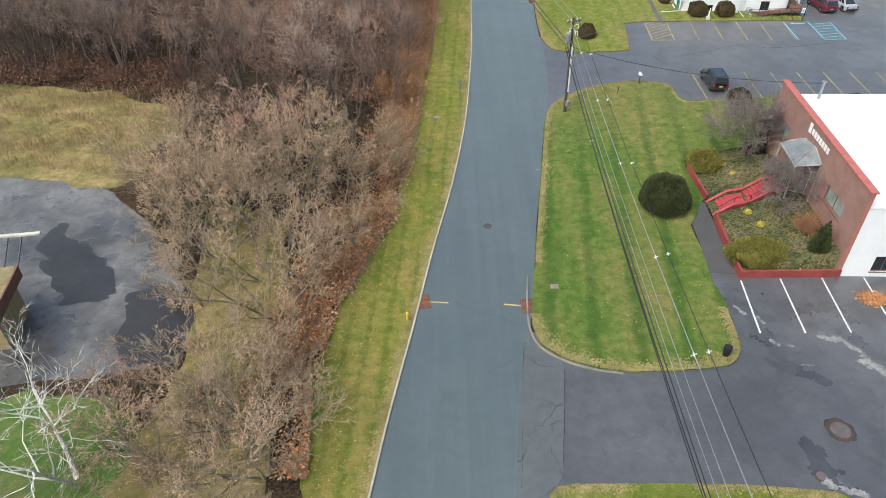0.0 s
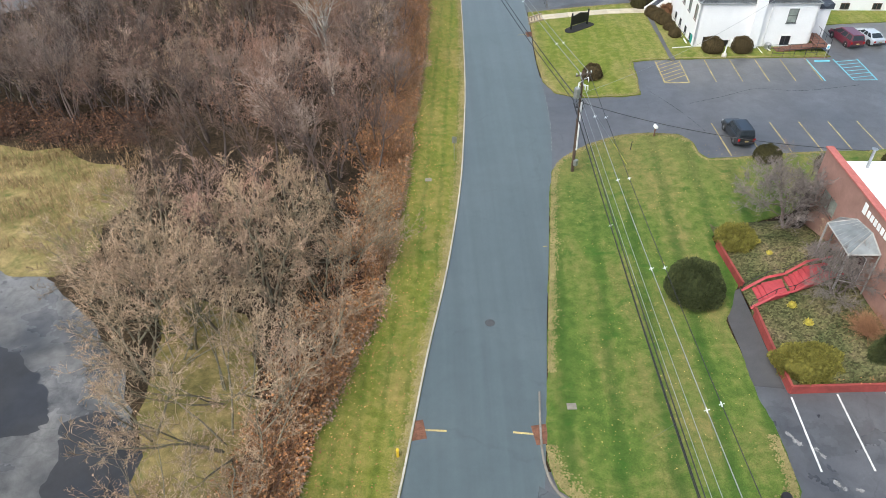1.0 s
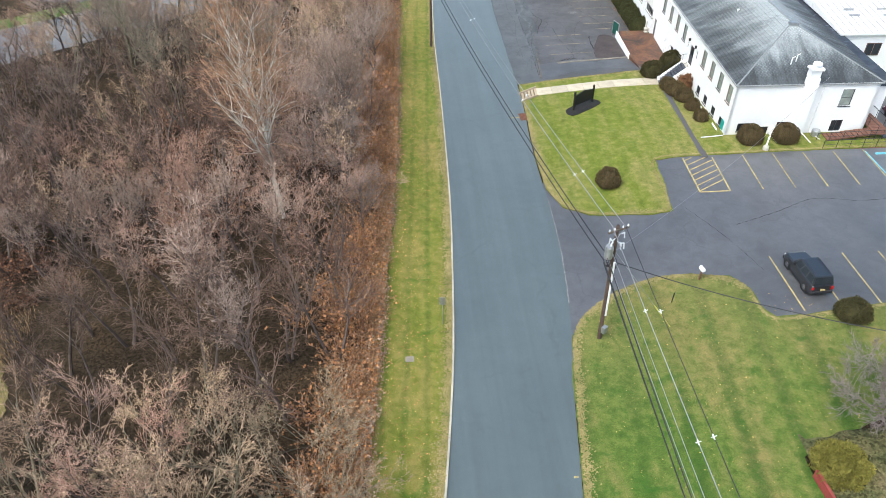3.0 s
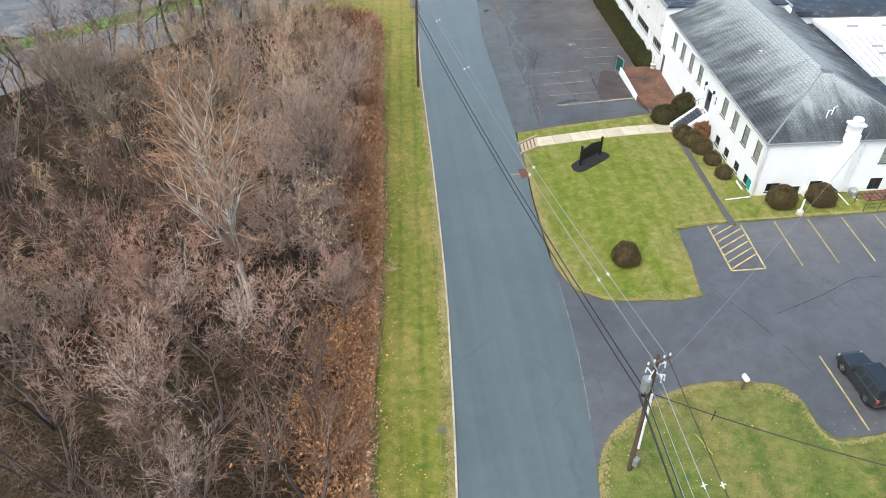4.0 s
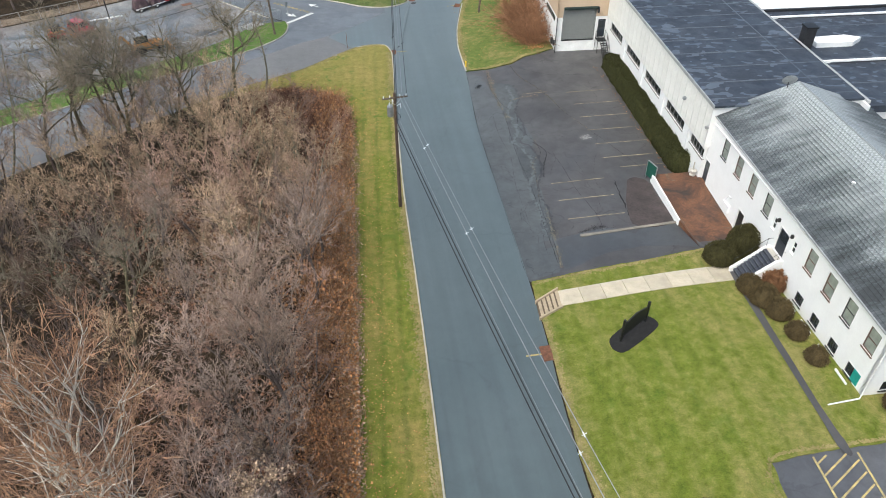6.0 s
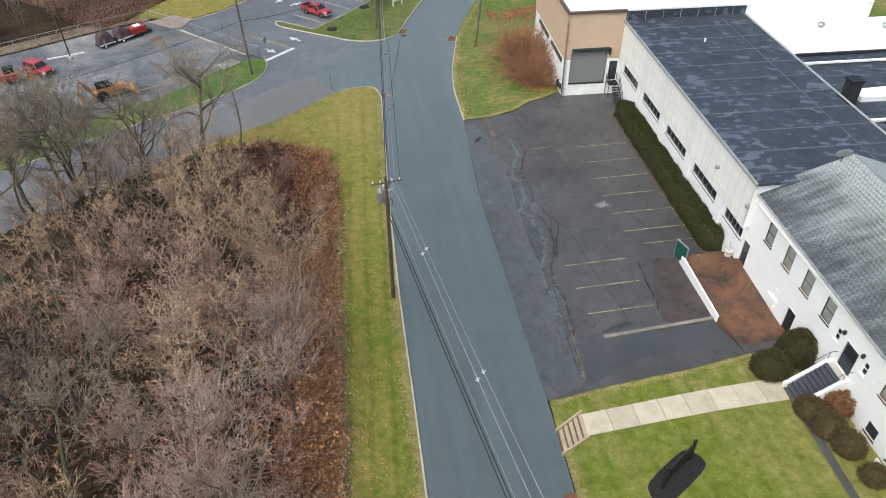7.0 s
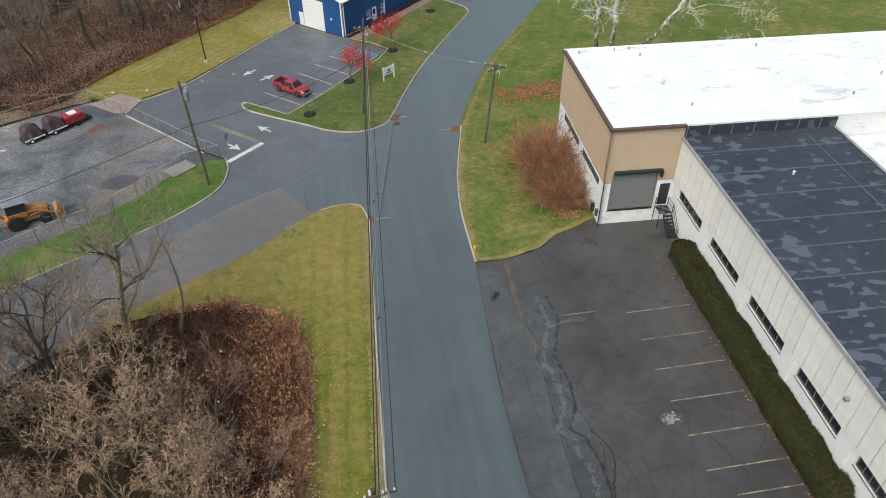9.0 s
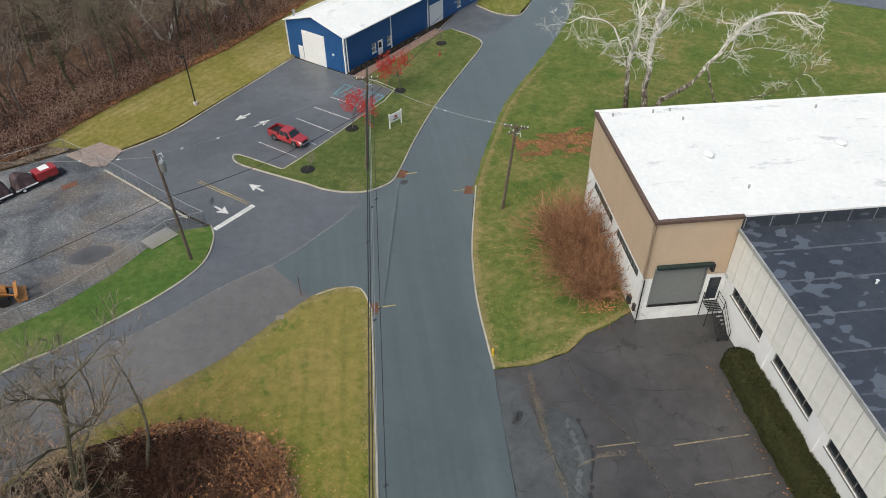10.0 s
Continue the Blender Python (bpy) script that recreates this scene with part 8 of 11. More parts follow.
P1, P2, PI, P3, P4 = (13.0, 69.4), (4.0, 123.8), (7.9, 185.6), (-10.9, 172.2), (20.9, 174.6)
for x0, x1, z, r, mat, fit in ((12.6, 13.3, 10.5, 0.025, WIREGREY, (0.28, 0.413, 0.587, 0.74, 0.88)), (13.5, 14.2, 10.4, 0.022, WIRE, (0.285, 0.42, 0.59, 0.745, 0.88)), (12.5, 12.35, 8.2, 0.03, WIRE, ()), (12.4, 12.2, 7.7, 0.028, WIRE, ()), (12.6, 12.9, 8.0, 0.018, WIREGREY, ()), (12.7, 13.1, 8.8, 0.018, WIREGREY, ()), (12.45, 12.5, 7.4, 0.035, WIRE, (0.72,))):
    cable((x1, 8.0, z + 0.2), (x0, P1[1], z + 0.3), 1.0, r, mat, "overhead line hung above the striped lawn", fit)
for off, z0, z1, r, mat, fit in ((-0.4, 10.5, 11.6, 0.025, WIREGREY, (0.12, 0.34, 0.66, 0.85)), (0.5, 10.4, 11.5, 0.022, WIREGREY, (0.13, 0.36, 0.67, 0.86)), (-0.5, 8.2, 9.3, 0.035, WIRE, ()), (-0.6, 7.7, 8.6, 0.035, WIRE, ()), (-0.4, 8.0, 9.0, 0.018, WIREGREY, ())):
    cable((P1[0] + off, P1[1], z0 + 0.3), (P2[0] + (0.25 + off * 0.35 if r < 0.03 else -0.28), P2[1], z1), 0.9, r, mat, "overhead line crossing above the street", fit, BLACK if r > 0.03 else None)
for off, z0, z1, r, mat, fit in ((0.4, 11.7, 9.0, 0.025, WIREGREY, (0.2, 0.42, 0.63, 0.85)), (0.8, 11.6, 8.9, 0.022, WIRE, (0.22, 0.44, 0.65)), (-0.25, 9.4, 7.2, 0.035, WIRE, (0.35, 0.6)), (-0.1, 8.7, 6.8, 0.03, WIRE, ()), (0.1, 9.1, 7.0, 0.018, WIREGREY, ())):
    cable((P2[0] + off, P2[1], z0), (PI[0] + off * 0.7, PI[1], z1), 1.1, r, mat, "overhead line above the grass strip", fit, BLACK)
cable((PI[0], PI[1], 8.9), (P4[0], P4[1], 8.2), 0.8, 0.018, WIREGREY, "overhead line across the far street", (0.5, 0.56, 0.85))
cable((PI[0], PI[1], 8.8), (P3[0], P3[1], 9.8), 0.7, 0.02, WIREGREY, "overhead line across the side road", (0.75, 0.9))
cable((PI[0], PI[1], 5.4), (P3[0], P3[1], 5.4), 0.9, 0.025, WIRE, "dark overhead line across the side road")
cable((P3[0], P3[1], 5.4), (-48, 150, 5.0), 0.9, 0.025, WIRE, "dark overhead line above the gravel yard")
cable((P3[0], P3[1], 9.6), (-46, 182, 8.0), 0.9, 0.02, WIREGREY, "overhead line above the gravel yard", (0.1, 0.2))
cable((PI[0], PI[1], 8.9), (30, 224, 8.0), 0.9, 0.02, WIRE, "overhead line along the island lawn", (0.3, 0.6))
cable((PI[0] - 0.3, PI[1], 6.2), (29, 224, 6.0), 0.9, 0.025, WIRE, "overhead line along the island lawn")
cable((P1[0], P1[1], 7.8), (33.85, 58.6, 8.9), 0.9, 0.03, WIRE, "dark service line from the pole to the brick building")
cable((P1[0], P1[1], 8.6), (42.2, 96.2, 7.6), 1.0, 0.012, WIREGREY, "thin service line from the pole to the office chimney")
g = thing("guy_guard", "yellow guy wire guard leaning in the lawn", "guy wire", pose(0, 0, 0))
part("strand", tube([(13.0, 69.4, 8.8), (18.46, 69.55, 0.85)], 0.014, 5), GALV, g)
part("guard", tube([(16.8, 69.5, 3.27), (18.4, 69.55, 0.94)], 0.045, 7), GUARDYEL, g)
part("stake", tube([(19.3, 72.0, 1.0), (19.35, 72.0, 2.0)], 0.04, 6), DARKMETAL, thing("stake", "short dark stake in the lawn", "stake", pose(0, 0, 0)))


def lamp_post(x, y, h, turn, base=False):
    l = thing("lamp_post", "tall black car park lamp post", "lamp post", at(x, y, 0.05, turn), "lamp posts")
    part("base", lathe([(0.3, 0), (0.3, 0.45), (0.26, 0.5)], 14), CONCRETE, l)
    part("pole", lathe([(0.09, 0.5), (0.075, h)], 8), BLACK, l)
    part("arm", tube([(0, 0, h - 0.1), (0.25, 0, h)], 0.04, 6), BLACK, l)
    part("head", box(0.05, -0.2, h - 0.02, 0.62, 0.2, h + 0.1, 0.04), BLACK, l)


lamp_post(-13.9, 204.6, 6.8, 200)
lamp_post(-36.4, 182.1, 6.5, -40)


# ---- chain-link fence round the gravel yard ----
def fence():
    f = thing("chain_link_fence", "low grey chain-link fence round the gravel yard", "fence", pose(0, 0, 0))
    run = [(-9.9, 177.9), (-13.5, 176.9), (-17.9, 171.2), (-21.8, 167.2), (-26, 164.4), (-35.5, 157.2), (-50.5, 145.6)]
    run2 = [(-9.9, 177.9), (-11.8, 179.6), (-17.9, 186.0), (-23.2, 191.4), (-27.9, 195.5), (-34.6, 192.5), (-45, 186.4), (-60, 178.5)]
    for line in (run, run2):
        for (ax, ay), (bx, by) in zip(line, line[1:]):
            n = max(1, round(math.hypot(bx - ax, by - ay) / 3))
            for k in range(n):
                x, y = ax + (bx - ax) * k / n, ay + (by - ay) * k / n
                part("post", tube([(x, y, land(x, y)), (x, y, land(x, y) + 1.75)], 0.035, 6), GALV, f)
            za, zb = land(ax, ay), land(bx, by)
            part("top_rail", tube([(ax, ay, za + 1.72), (bx, by, zb + 1.72)], 0.03, 6), PALERAIL, f)
            vs, fs = [], []
            ln = math.hypot(bx - ax, by - ay)
            m = int(ln / 0.35)
            d = Vector(((bx - ax) / ln, (by - ay) / ln, 0))
            mesh_b = bmesh.new()
            for k in range(-5, m):
                for s in (0, 1):
                    u0, u1 = k * 0.35, k * 0.35 + 1.65
                    z0, z1 = (0.05, 1.7) if s == 0 else (1.7, 0.05)
                    c0, c1 = max(u0, 0), min(u1, ln)
                    if c1 - c0 < 0.1:
                        continue
                    q0, q1 = z0 + (z1 - z0) * (c0 - u0) / 1.65, z0 + (z1 - z0) * (c1 - u0) / 1.65
                    p0 = Vector((ax, ay, 0)) + d * c0
                    p1 = Vector((ax, ay, 0)) + d * c1
                    tube([(p0.x, p0.y, land(p0.x, p0.y) + q0), (p1.x, p1.y, land(p1.x, p1.y) + q1)], 0.004, 3, mesh_b)
            part("mesh_panel", mesh_b, GALV, f)


fence()


# ---- vehicles ----
def loft(sections, bm=None):
    """Boxes joined along x: each section is x, half width below, half width above, z low, z high."""
    b = bm or bmesh.new()
    rings = []
    for x, wl, wh, z0, z1 in sections:
        r = min(0.08, (z1 - z0) * 0.3)
        rings.append([b.verts.new(v) for v in ((x, -wl, z0), (x, -wl - 0.0, (z0 + z1) / 2), (x, -wh, z1 - r), (x, -wh + r, z1), (x, wh - r, z1), (x, wh, z1 - r), (x, wl, (z0 + z1) / 2), (x, wl, z0))])
    for a, c in zip(rings, rings[1:]):
        for k in range(8):
            b.faces.new((a[k], a[(k + 1) % 8], c[(k + 1) % 8], c[k]))
    b.faces.new(rings[0][::-1])
    b.faces.new(rings[-1])
    return b


def quad(pts, off, bm=None):
    """A thin pane on four corners, raised along its normal."""
    b = bm or bmesh.new()
    p = [Vector(v) for v in pts]
    n = (p[1] - p[0]).cross(p[2] - p[0]).normalized()
    lo = [b.verts.new(v) for v in p]
    hi = [b.verts.new(v + n * off) for v in p]
    b.faces.new(lo[::-1])
    b.faces.new(hi)
    for k in range(4):
        b.faces.new((lo[k], lo[(k + 1) % 4], hi[(k + 1) % 4], hi[k]))
    return b


def vehicle(name, label, paint, m, lower, cab, wheels, wr=0.36, width=0.9, extras=None, category="car"):
    """lower: lofted body sections; cab: bottom x0, x1, half width, z then top x0, x1, half width, z."""
    v = thing(name, label, category, m)
    body = part("body", loft(lower), paint, v, smooth=False)
    x0, x1, hw, z0, X0, X1, HW, Z1 = cab
    b = bmesh.new()
    lo = [b.verts.new(c) for c in ((x0, -hw, z0), (x1, -hw, z0), (x1, hw, z0), (x0, hw, z0))]
    hi = [b.verts.new(c) for c in ((X0, -HW, Z1), (X1, -HW, Z1), (X1, HW, Z1), (X0, HW, Z1))]
    b.faces.new(lo[::-1])
    b.faces.new(hi)
    for k in range(4):
        b.faces.new((lo[k], lo[(k + 1) % 4], hi[(k + 1) % 4], hi[k]))
    bmesh.ops.bevel(b, geom=b.edges[:], offset=0.06, segments=2, affect="EDGES", profile=0.5)
    roof = part("cabin", b, paint, v)
    def lerp(a, c, u):
        return a + (c - a) * u
    def pane(a, c, d, e):
        part("window", quad((a, c, d, e), 0.012), GLASS, v)
    zl, zh = lerp(z0, Z1, 0.12), lerp(z0, Z1, 0.86)
    def xs(t):
        u = (t - z0) / (Z1 - z0)
        return lerp(x0, X0, u), lerp(x1, X1, u), lerp(hw, HW, u)
    a0, a1, aw = xs(zl)
    c0, c1, cw = xs(zh)
    # windscreen at the x1 end, tailgate glass at x0
    pane((a1, -aw + 0.1, zl), (a1, aw - 0.1, zl), (c1, cw - 0.1, zh), (c1, -cw + 0.1, zh))
    pane((a0, aw - 0.1, zl), (a0, -aw + 0.1, zl), (c0, -cw + 0.1, zh), (c0, cw - 0.1, zh))
    n = 3 if a1 - a0 > 2.4 else 2 if a1 - a0 > 1.5 else 1
    for s in (-1, 1):
        for k in range(n):
            u0, u1 = 0.06 + 0.9 * k / n, 0.06 + 0.9 * (k + 1) / n - 0.05
            p = [(lerp(a0, a1, u0), s * aw, zl), (lerp(a0, a1, u1), s * aw, zl), (lerp(c0, c1, u1), s * cw, zh), (lerp(c0, c1, u0), s * cw, zh)]
            pane(*(p if s < 0 else p[::-1]))
        part("mirror", box(x1 - 0.55, s * (hw + 0.02), z0 + 0.02, x1 - 0.4, s * (hw + 0.22), z0 + 0.18, 0.03), BLACK, v)
    tyre = finish("tyre", lathe([(wr * 0.62, -0.11), (wr * 0.95, -0.11), (wr, -0.07), (wr, 0.07), (wr * 0.95, 0.11), (wr * 0.62, 0.11)], 20, m=Matrix.Rotation(radians(90), 4, "X")), RUBBER, True)
    rim = finish("rim", lathe([(wr * 0.6, -0.09), (wr * 0.6, 0.1), (wr * 0.5, 0.115), (wr * 0.2, 0.1), (0.05, 0.12)], 10, m=Matrix.Rotation(radians(-90), 4, "X")), CHROME)
    for wx in wheels:
        for s in (-1, 1):
            w = part("wheel", tyre, RUBBER, v, m=Matrix.Translation((wx, s * (width - 0.1), wr)) @ (Matrix.Rotation(0 if s > 0 else math.pi, 4, "Z")))
            part("rim", rim, CHROME, w)
            part("wheel_arch", lathe([(wr + 0.1, -0.04), (wr + 0.1, 0.03), (wr + 0.02, 0.035)], 20, m=Matrix.Translation((wx, s * (width - 0.04), wr)) @ Matrix.Rotation(radians(90), 4, "X")), BLACK, v)
    xf, xr = lower[-1][0], lower[0][0]
    zf, zr = lower[-1][4], lower[0][4]
    for s in (-1, 1):
        part("headlight", box(xf - 0.08, s * (width - 0.42), zf - 0.24, xf + 0.015, s * (width - 0.1), zf - 0.08, 0.02), LAMPGLASS, v)
        part("tail_light", box(xr - 0.015, s * (width - 0.28), zr - 0.34, xr + 0.05, s * (width - 0.06), zr - 0.08, 0.02), REDLAMP, v)
    part("bumper", box(xf - 0.1, -width + 0.05, 0.35, xf + 0.1, width - 0.05, 0.58, 0.05), DARKMETAL if extras != "chrome" else CHROME, v)
    part("bumper", box(xr - 0.1, -width + 0.05, 0.38, xr + 0.1, width - 0.05, 0.6, 0.05), DARKMETAL if extras != "chrome" else CHROME, v)
    part("grille", box(xf - 0.03, -0.38, zf - 0.3, xf + 0.03, 0.38, zf - 0.08, 0.01), BLACK, v)
    part("number_plate", box(xr - 0.12, -0.17, 0.66, xr - 0.02, 0.17, 0.78, 0.005), LINEYEL, v)
    return v


JET = car_paint("black_car_paint", (0.016, 0.018, 0.022))
REDCAR = car_paint("red_car_paint", (0.36, 0.02, 0.025))
MAROON = car_paint("maroon_car_paint", (0.12, 0.012, 0.025))
SILVER = car_paint("silver_car_paint", (0.45, 0.48, 0.52))
SUV = [(-2.15, 0.84, 0.8, 0.4, 1.05), (-1.9, 0.9, 0.87, 0.3, 1.1), (-0.4, 0.91, 0.88, 0.28, 1.1), (1.0, 0.91, 0.87, 0.28, 1.08), (1.9, 0.88, 0.8, 0.3, 1.0), (2.15, 0.82, 0.72, 0.4, 0.92)]
jeep = vehicle("suv", "black four-door off-road car parked between yellow lines", JET, at(30.3, 73.4, 0.02, 92), SUV, (-2.1, 0.95, 0.86, 1.05, -1.85, 0.35, 0.72, 1.78), (-1.33, 1.33), 0.37, 0.92)
for s in (-1, 1):
    part("roof_rail", tube([(-1.6, s * 0.6, 1.8), (-1.5, s * 0.6, 1.86), (0.0, s * 0.6, 1.86), (0.15, s * 0.6, 1.8)], 0.025, 6), DARKMETAL, jeep)
VAN = [(-2.45, 0.88, 0.84, 0.4, 1.05), (-2.1, 0.95, 0.92, 0.28, 1.08), (0.8, 0.96, 0.93, 0.26, 1.05), (1.9, 0.94, 0.86, 0.28, 0.98), (2.45, 0.85, 0.74, 0.36, 0.82)]
vehicle("minivan", "dark red minivan parked beside the office ramp", MAROON, at(51.9, 96.3, 0.02, 96), VAN, (-2.4, 1.7, 0.92, 1.02, -2.15, 0.5, 0.72, 1.74), (-1.5, 1.5), 0.35, 0.96)
SED = [(-2.3, 0.82, 0.78, 0.42, 0.98), (-1.9, 0.89, 0.85, 0.28, 1.0), (0.9, 0.9, 0.86, 0.26, 0.95), (1.8, 0.88, 0.8, 0.28, 0.88), (2.3, 0.78, 0.68, 0.36, 0.74)]
vehicle("sedan", "silver saloon car parked beside the minivan", SILVER, at(54.9, 96.6, 0.02, 98), SED, (-1.75, 1.2, 0.86, 0.94, -0.95, 0.35, 0.64, 1.44), (-1.38, 1.4), 0.33, 0.9)
PICK = [(-2.6, 0.84, 0.82, 0.45, 0.98), (-2.45, 0.88, 0.86, 0.42, 1.0), (-0.5, 0.89, 0.86, 0.4, 1.02), (1.2, 0.89, 0.86, 0.4, 1.04), (2.2, 0.87, 0.8, 0.42, 1.0), (2.55, 0.82, 0.74, 0.48, 0.92)]


def pickup(m, label):
    p = vehicle("pickup_truck", label, REDCAR, m, PICK, (-0.85, 1.25, 0.84, 1.0, -0.6, 0.55, 0.66, 1.72), (-1.6, 1.6), 0.4, 0.9, "chrome", "pickup truck")
    part("bed_floor", box(-2.45, -0.72, 1.0, -0.95, 0.72, 1.03), BLACK, p, "black bed liner")
    for s in (-1, 1):
        part("bed_side", box(-2.58, s * 0.86 - 0.07, 0.98, -0.9, s * 0.86 + 0.07, 1.3, 0.03), REDCAR, p)
    part("tailgate", box(-2.62, -0.8, 0.98, -2.5, 0.8, 1.3, 0.03), REDCAR, p)
    part("tool_box", box(-1.25, -0.7, 1.03, -0.92, 0.7, 1.3, 0.02), BLACK, p)
    return p


pickup(at(-1.7, 193.5, 0.02, -42), "red pickup truck parked on the new asphalt")
vehicle("suv", "red off-road car parked in the gravel yard", REDCAR, at(-39.4, 178.0, 0.04, -38), SUV, (-2.1, 0.95, 0.86, 1.05, -1.85, 0.35, 0.72, 1.78), (-1.33, 1.33), 0.37, 0.92)


def backhoe():
    v = thing("backhoe_loader", "yellow backhoe loader with folded arm in the gravel yard", "backhoe", at(-28.3, 168.2, 0.04, 22))
    part("chassis", loft([(-1.6, 0.5, 0.5, 0.55, 1.2), (-0.4, 0.55, 0.55, 0.5, 1.3), (2.3, 0.45, 0.42, 0.6, 1.5)]), ORANGE, v)
    part("bonnet", loft([(0.6, 0.48, 0.42, 1.1, 1.75), (2.0, 0.46, 0.4, 1.1, 1.65), (2.4, 0.42, 0.36, 1.1, 1.5)]), ORANGE, v)
    cab = part("cab", box(-1.2, -0.75, 1.2, 0.55, 0.75, 1.7, 0.05), ORANGE, v)
    for x, y in ((-1.15, -0.7), (-1.15, 0.7), (0.5, -0.7), (0.5, 0.7)):
        part("cab_post", tube([(x, y, 1.6), (x * 0.95, y * 0.95, 2.75)], 0.05, 6), BLACK, cab)
    part("cab_glass", box(-1.1, -0.68, 1.7, 0.45, 0.68, 2.7, 0.02), GLASS, cab)
    part("cab_roof", box(-1.35, -0.85, 2.72, 0.7, 0.85, 2.86, 0.04), GALV, cab, "pale grey cab roof")
    def wheel(x, y, r, w):
        t = part("wheel", lathe([(r * 0.55, -w), (r * 0.94, -w), (r, -w * 0.6), (r, w * 0.6), (r * 0.94, w), (r * 0.55, w)], 22, m=Matrix.Translation((x, y, r)) @ Matrix.Rotation(radians(90), 4, "X")), RUBBER, v)
        part("rim", lathe([(r * 0.55, -w * 0.8), (r * 0.55, w * 0.8), (r * 0.2, w * 0.6)], 14, m=Matrix.Translation((x, y, r)) @ Matrix.Rotation(radians(90), 4, "X")), ORANGE, t)
        for k in range(18):
            a = k * math.pi / 9
            part("lug", box(-0.05, -w, -0.03, 0.05, w, 0.05, m=Matrix.Translation((x, y, r)) @ Matrix.Rotation(a, 4, "Y") @ Matrix.Translation((0, 0, r))), RUBBER, t)
    for s in (-1, 1):
        wheel(-0.7, s * 0.95, 0.72, 0.24)
        wheel(1.9, s * 0.85, 0.48, 0.17)
        part("loader_arm", tube([(0.3, s * 0.62, 1.6), (1.6, s * 0.62, 1.45), (2.9, s * 0.62, 0.7)], [0.1, 0.1, 0.08], 6), ORANGE, v)
        part("loader_ram", tube([(0.7, s * 0.62, 1.1), (1.7, s * 0.62, 1.3)], 0.05, 6), CHROME, v)
        part("stabiliser", tube([(-1.5, s * 0.5, 1.0), (-1.7, s * 1.1, 0.9), (-1.75, s * 1.2, 0.1)], 0.08, 6), ORANGE, v)
    part("bucket", prism([(2.9, 0.15), (3.7, 0.1), (3.75, 0.14), (3.1, 0.3), (3.0, 0.75), (3.25, 1.0), (3.2, 1.05), (2.85, 0.8)], "y", -1.1, 1.1), ORANGE, v, "loader bucket")
    part("boom", tube([(-1.6, 0, 1.2), (-2.5, 0, 2.6), (-2.8, 0, 3.0)], [0.16, 0.16, 0.12], 6), ORANGE, v)
    part("dipper", tube([(-2.8, 0, 3.0), (-3.4, 0, 1.4), (-3.3, 0, 1.1)], [0.12, 0.12, 0.09], 6), ORANGE, v)
    part("digging_bucket", prism([(-3.4, 1.1), (-3.1, 1.1), (-2.7, 0.6), (-2.85, 0.3), (-3.3, 0.4)], "y", -0.35, 0.35, bev=0.03), ORANGE, v)
    part("boom_ram", tube([(-1.8, 0, 1.7), (-2.6, 0, 2.3)], 0.06, 6), CHROME, v)
    part("fork", tube([(3.7, -0.6, 0.12), (4.9, -0.6, 0.1)], 0.06, 4), DARKMETAL, v)
    part("fork", tube([(3.7, 0.6, 0.12), (4.9, 0.6, 0.1)], 0.06, 4), DARKMETAL, v)


backhoe()


def covered_machine(x, y, turn, seed):
    """A machine under a draped tarpaulin."""
    c = thing("covered_machine", "machine on a trailer under a maroon tarpaulin", "machine", at(x, y, 0.04, turn), "covered machines")
    b = bmesh.new()
    n = 14
    g = {}
    for i in range(n + 1):
        for j in range(n + 1):
            u, w = i / n * 2 - 1, j / n * 2 - 1
            hgt = 1.75 * max(0.0, 1 - abs(u) ** 5) ** 0.5 * max(0.0, 1 - abs(w) ** 5) ** 0.5
            hgt *= 0.82 + 0.18 * math.cos(u * 2.2 + seed)
            hgt += 0.2 * noise.noise(Vector((u * 3 + seed * 7, w * 3, 0))) + 0.09 * noise.noise(Vector((u * 9 + seed * 7, w * 8, 4)))
            g[i, j] = b.verts.new((u * 1.2, w * 0.85, 0.42 + max(0.0, hgt)))
    for i in range(n):
        for j in range(n):
            b.faces.new((g[i, j], g[i + 1, j], g[i + 1, j + 1], g[i, j + 1]))
    r = bmesh.ops.extrude_edge_only(b, edges=[e for e in b.edges if e.is_boundary])
    for v in r["geom"]:
        if isinstance(v, bmesh.types.BMVert):
            v.co.z = 0.45 + 0.25 * noise.noise(Vector((v.co.x * 2, v.co.y * 2, seed)))
    part("tarpaulin", b, TARP, c, smooth=True)
    part("trailer_frame", box(-1.35, -0.82, 0.3, 1.3, 0.82, 0.4, 0.02), BLACK, c)
    part("drawbar", tube([(1.3, -0.6, 0.36), (2.2, 0, 0.36), (1.3, 0.6, 0.36)], 0.05, 5), BLACK, c)
    for q in (-0.4, 0.15, 0.6):
        part("pipe", tube([(-1.2, -0.95, 0.5 + 0.15 * q), (1.2, -0.97, 0.62 + 0.1 * q)], 0.03, 6), PVC, c, "white plastic pipe")
    for yy in (-0.92, 0.92):
        w = part("wheel", lathe([(0.18, -0.09), (0.3, -0.09), (0.32, 0), (0.3, 0.09), (0.18, 0.09)], 14, m=Matrix.Translation((-0.4, yy, 0.32)) @ Matrix.Rotation(radians(90), 4, "X")), RUBBER, c)
        part("rim", lathe([(0.18, -0.1), (0.17, 0.1)], 10, m=Matrix.Translation((-0.4, yy, 0.32)) @ Matrix.Rotation(radians(90), 4, "X")), WHITETRIM, w)


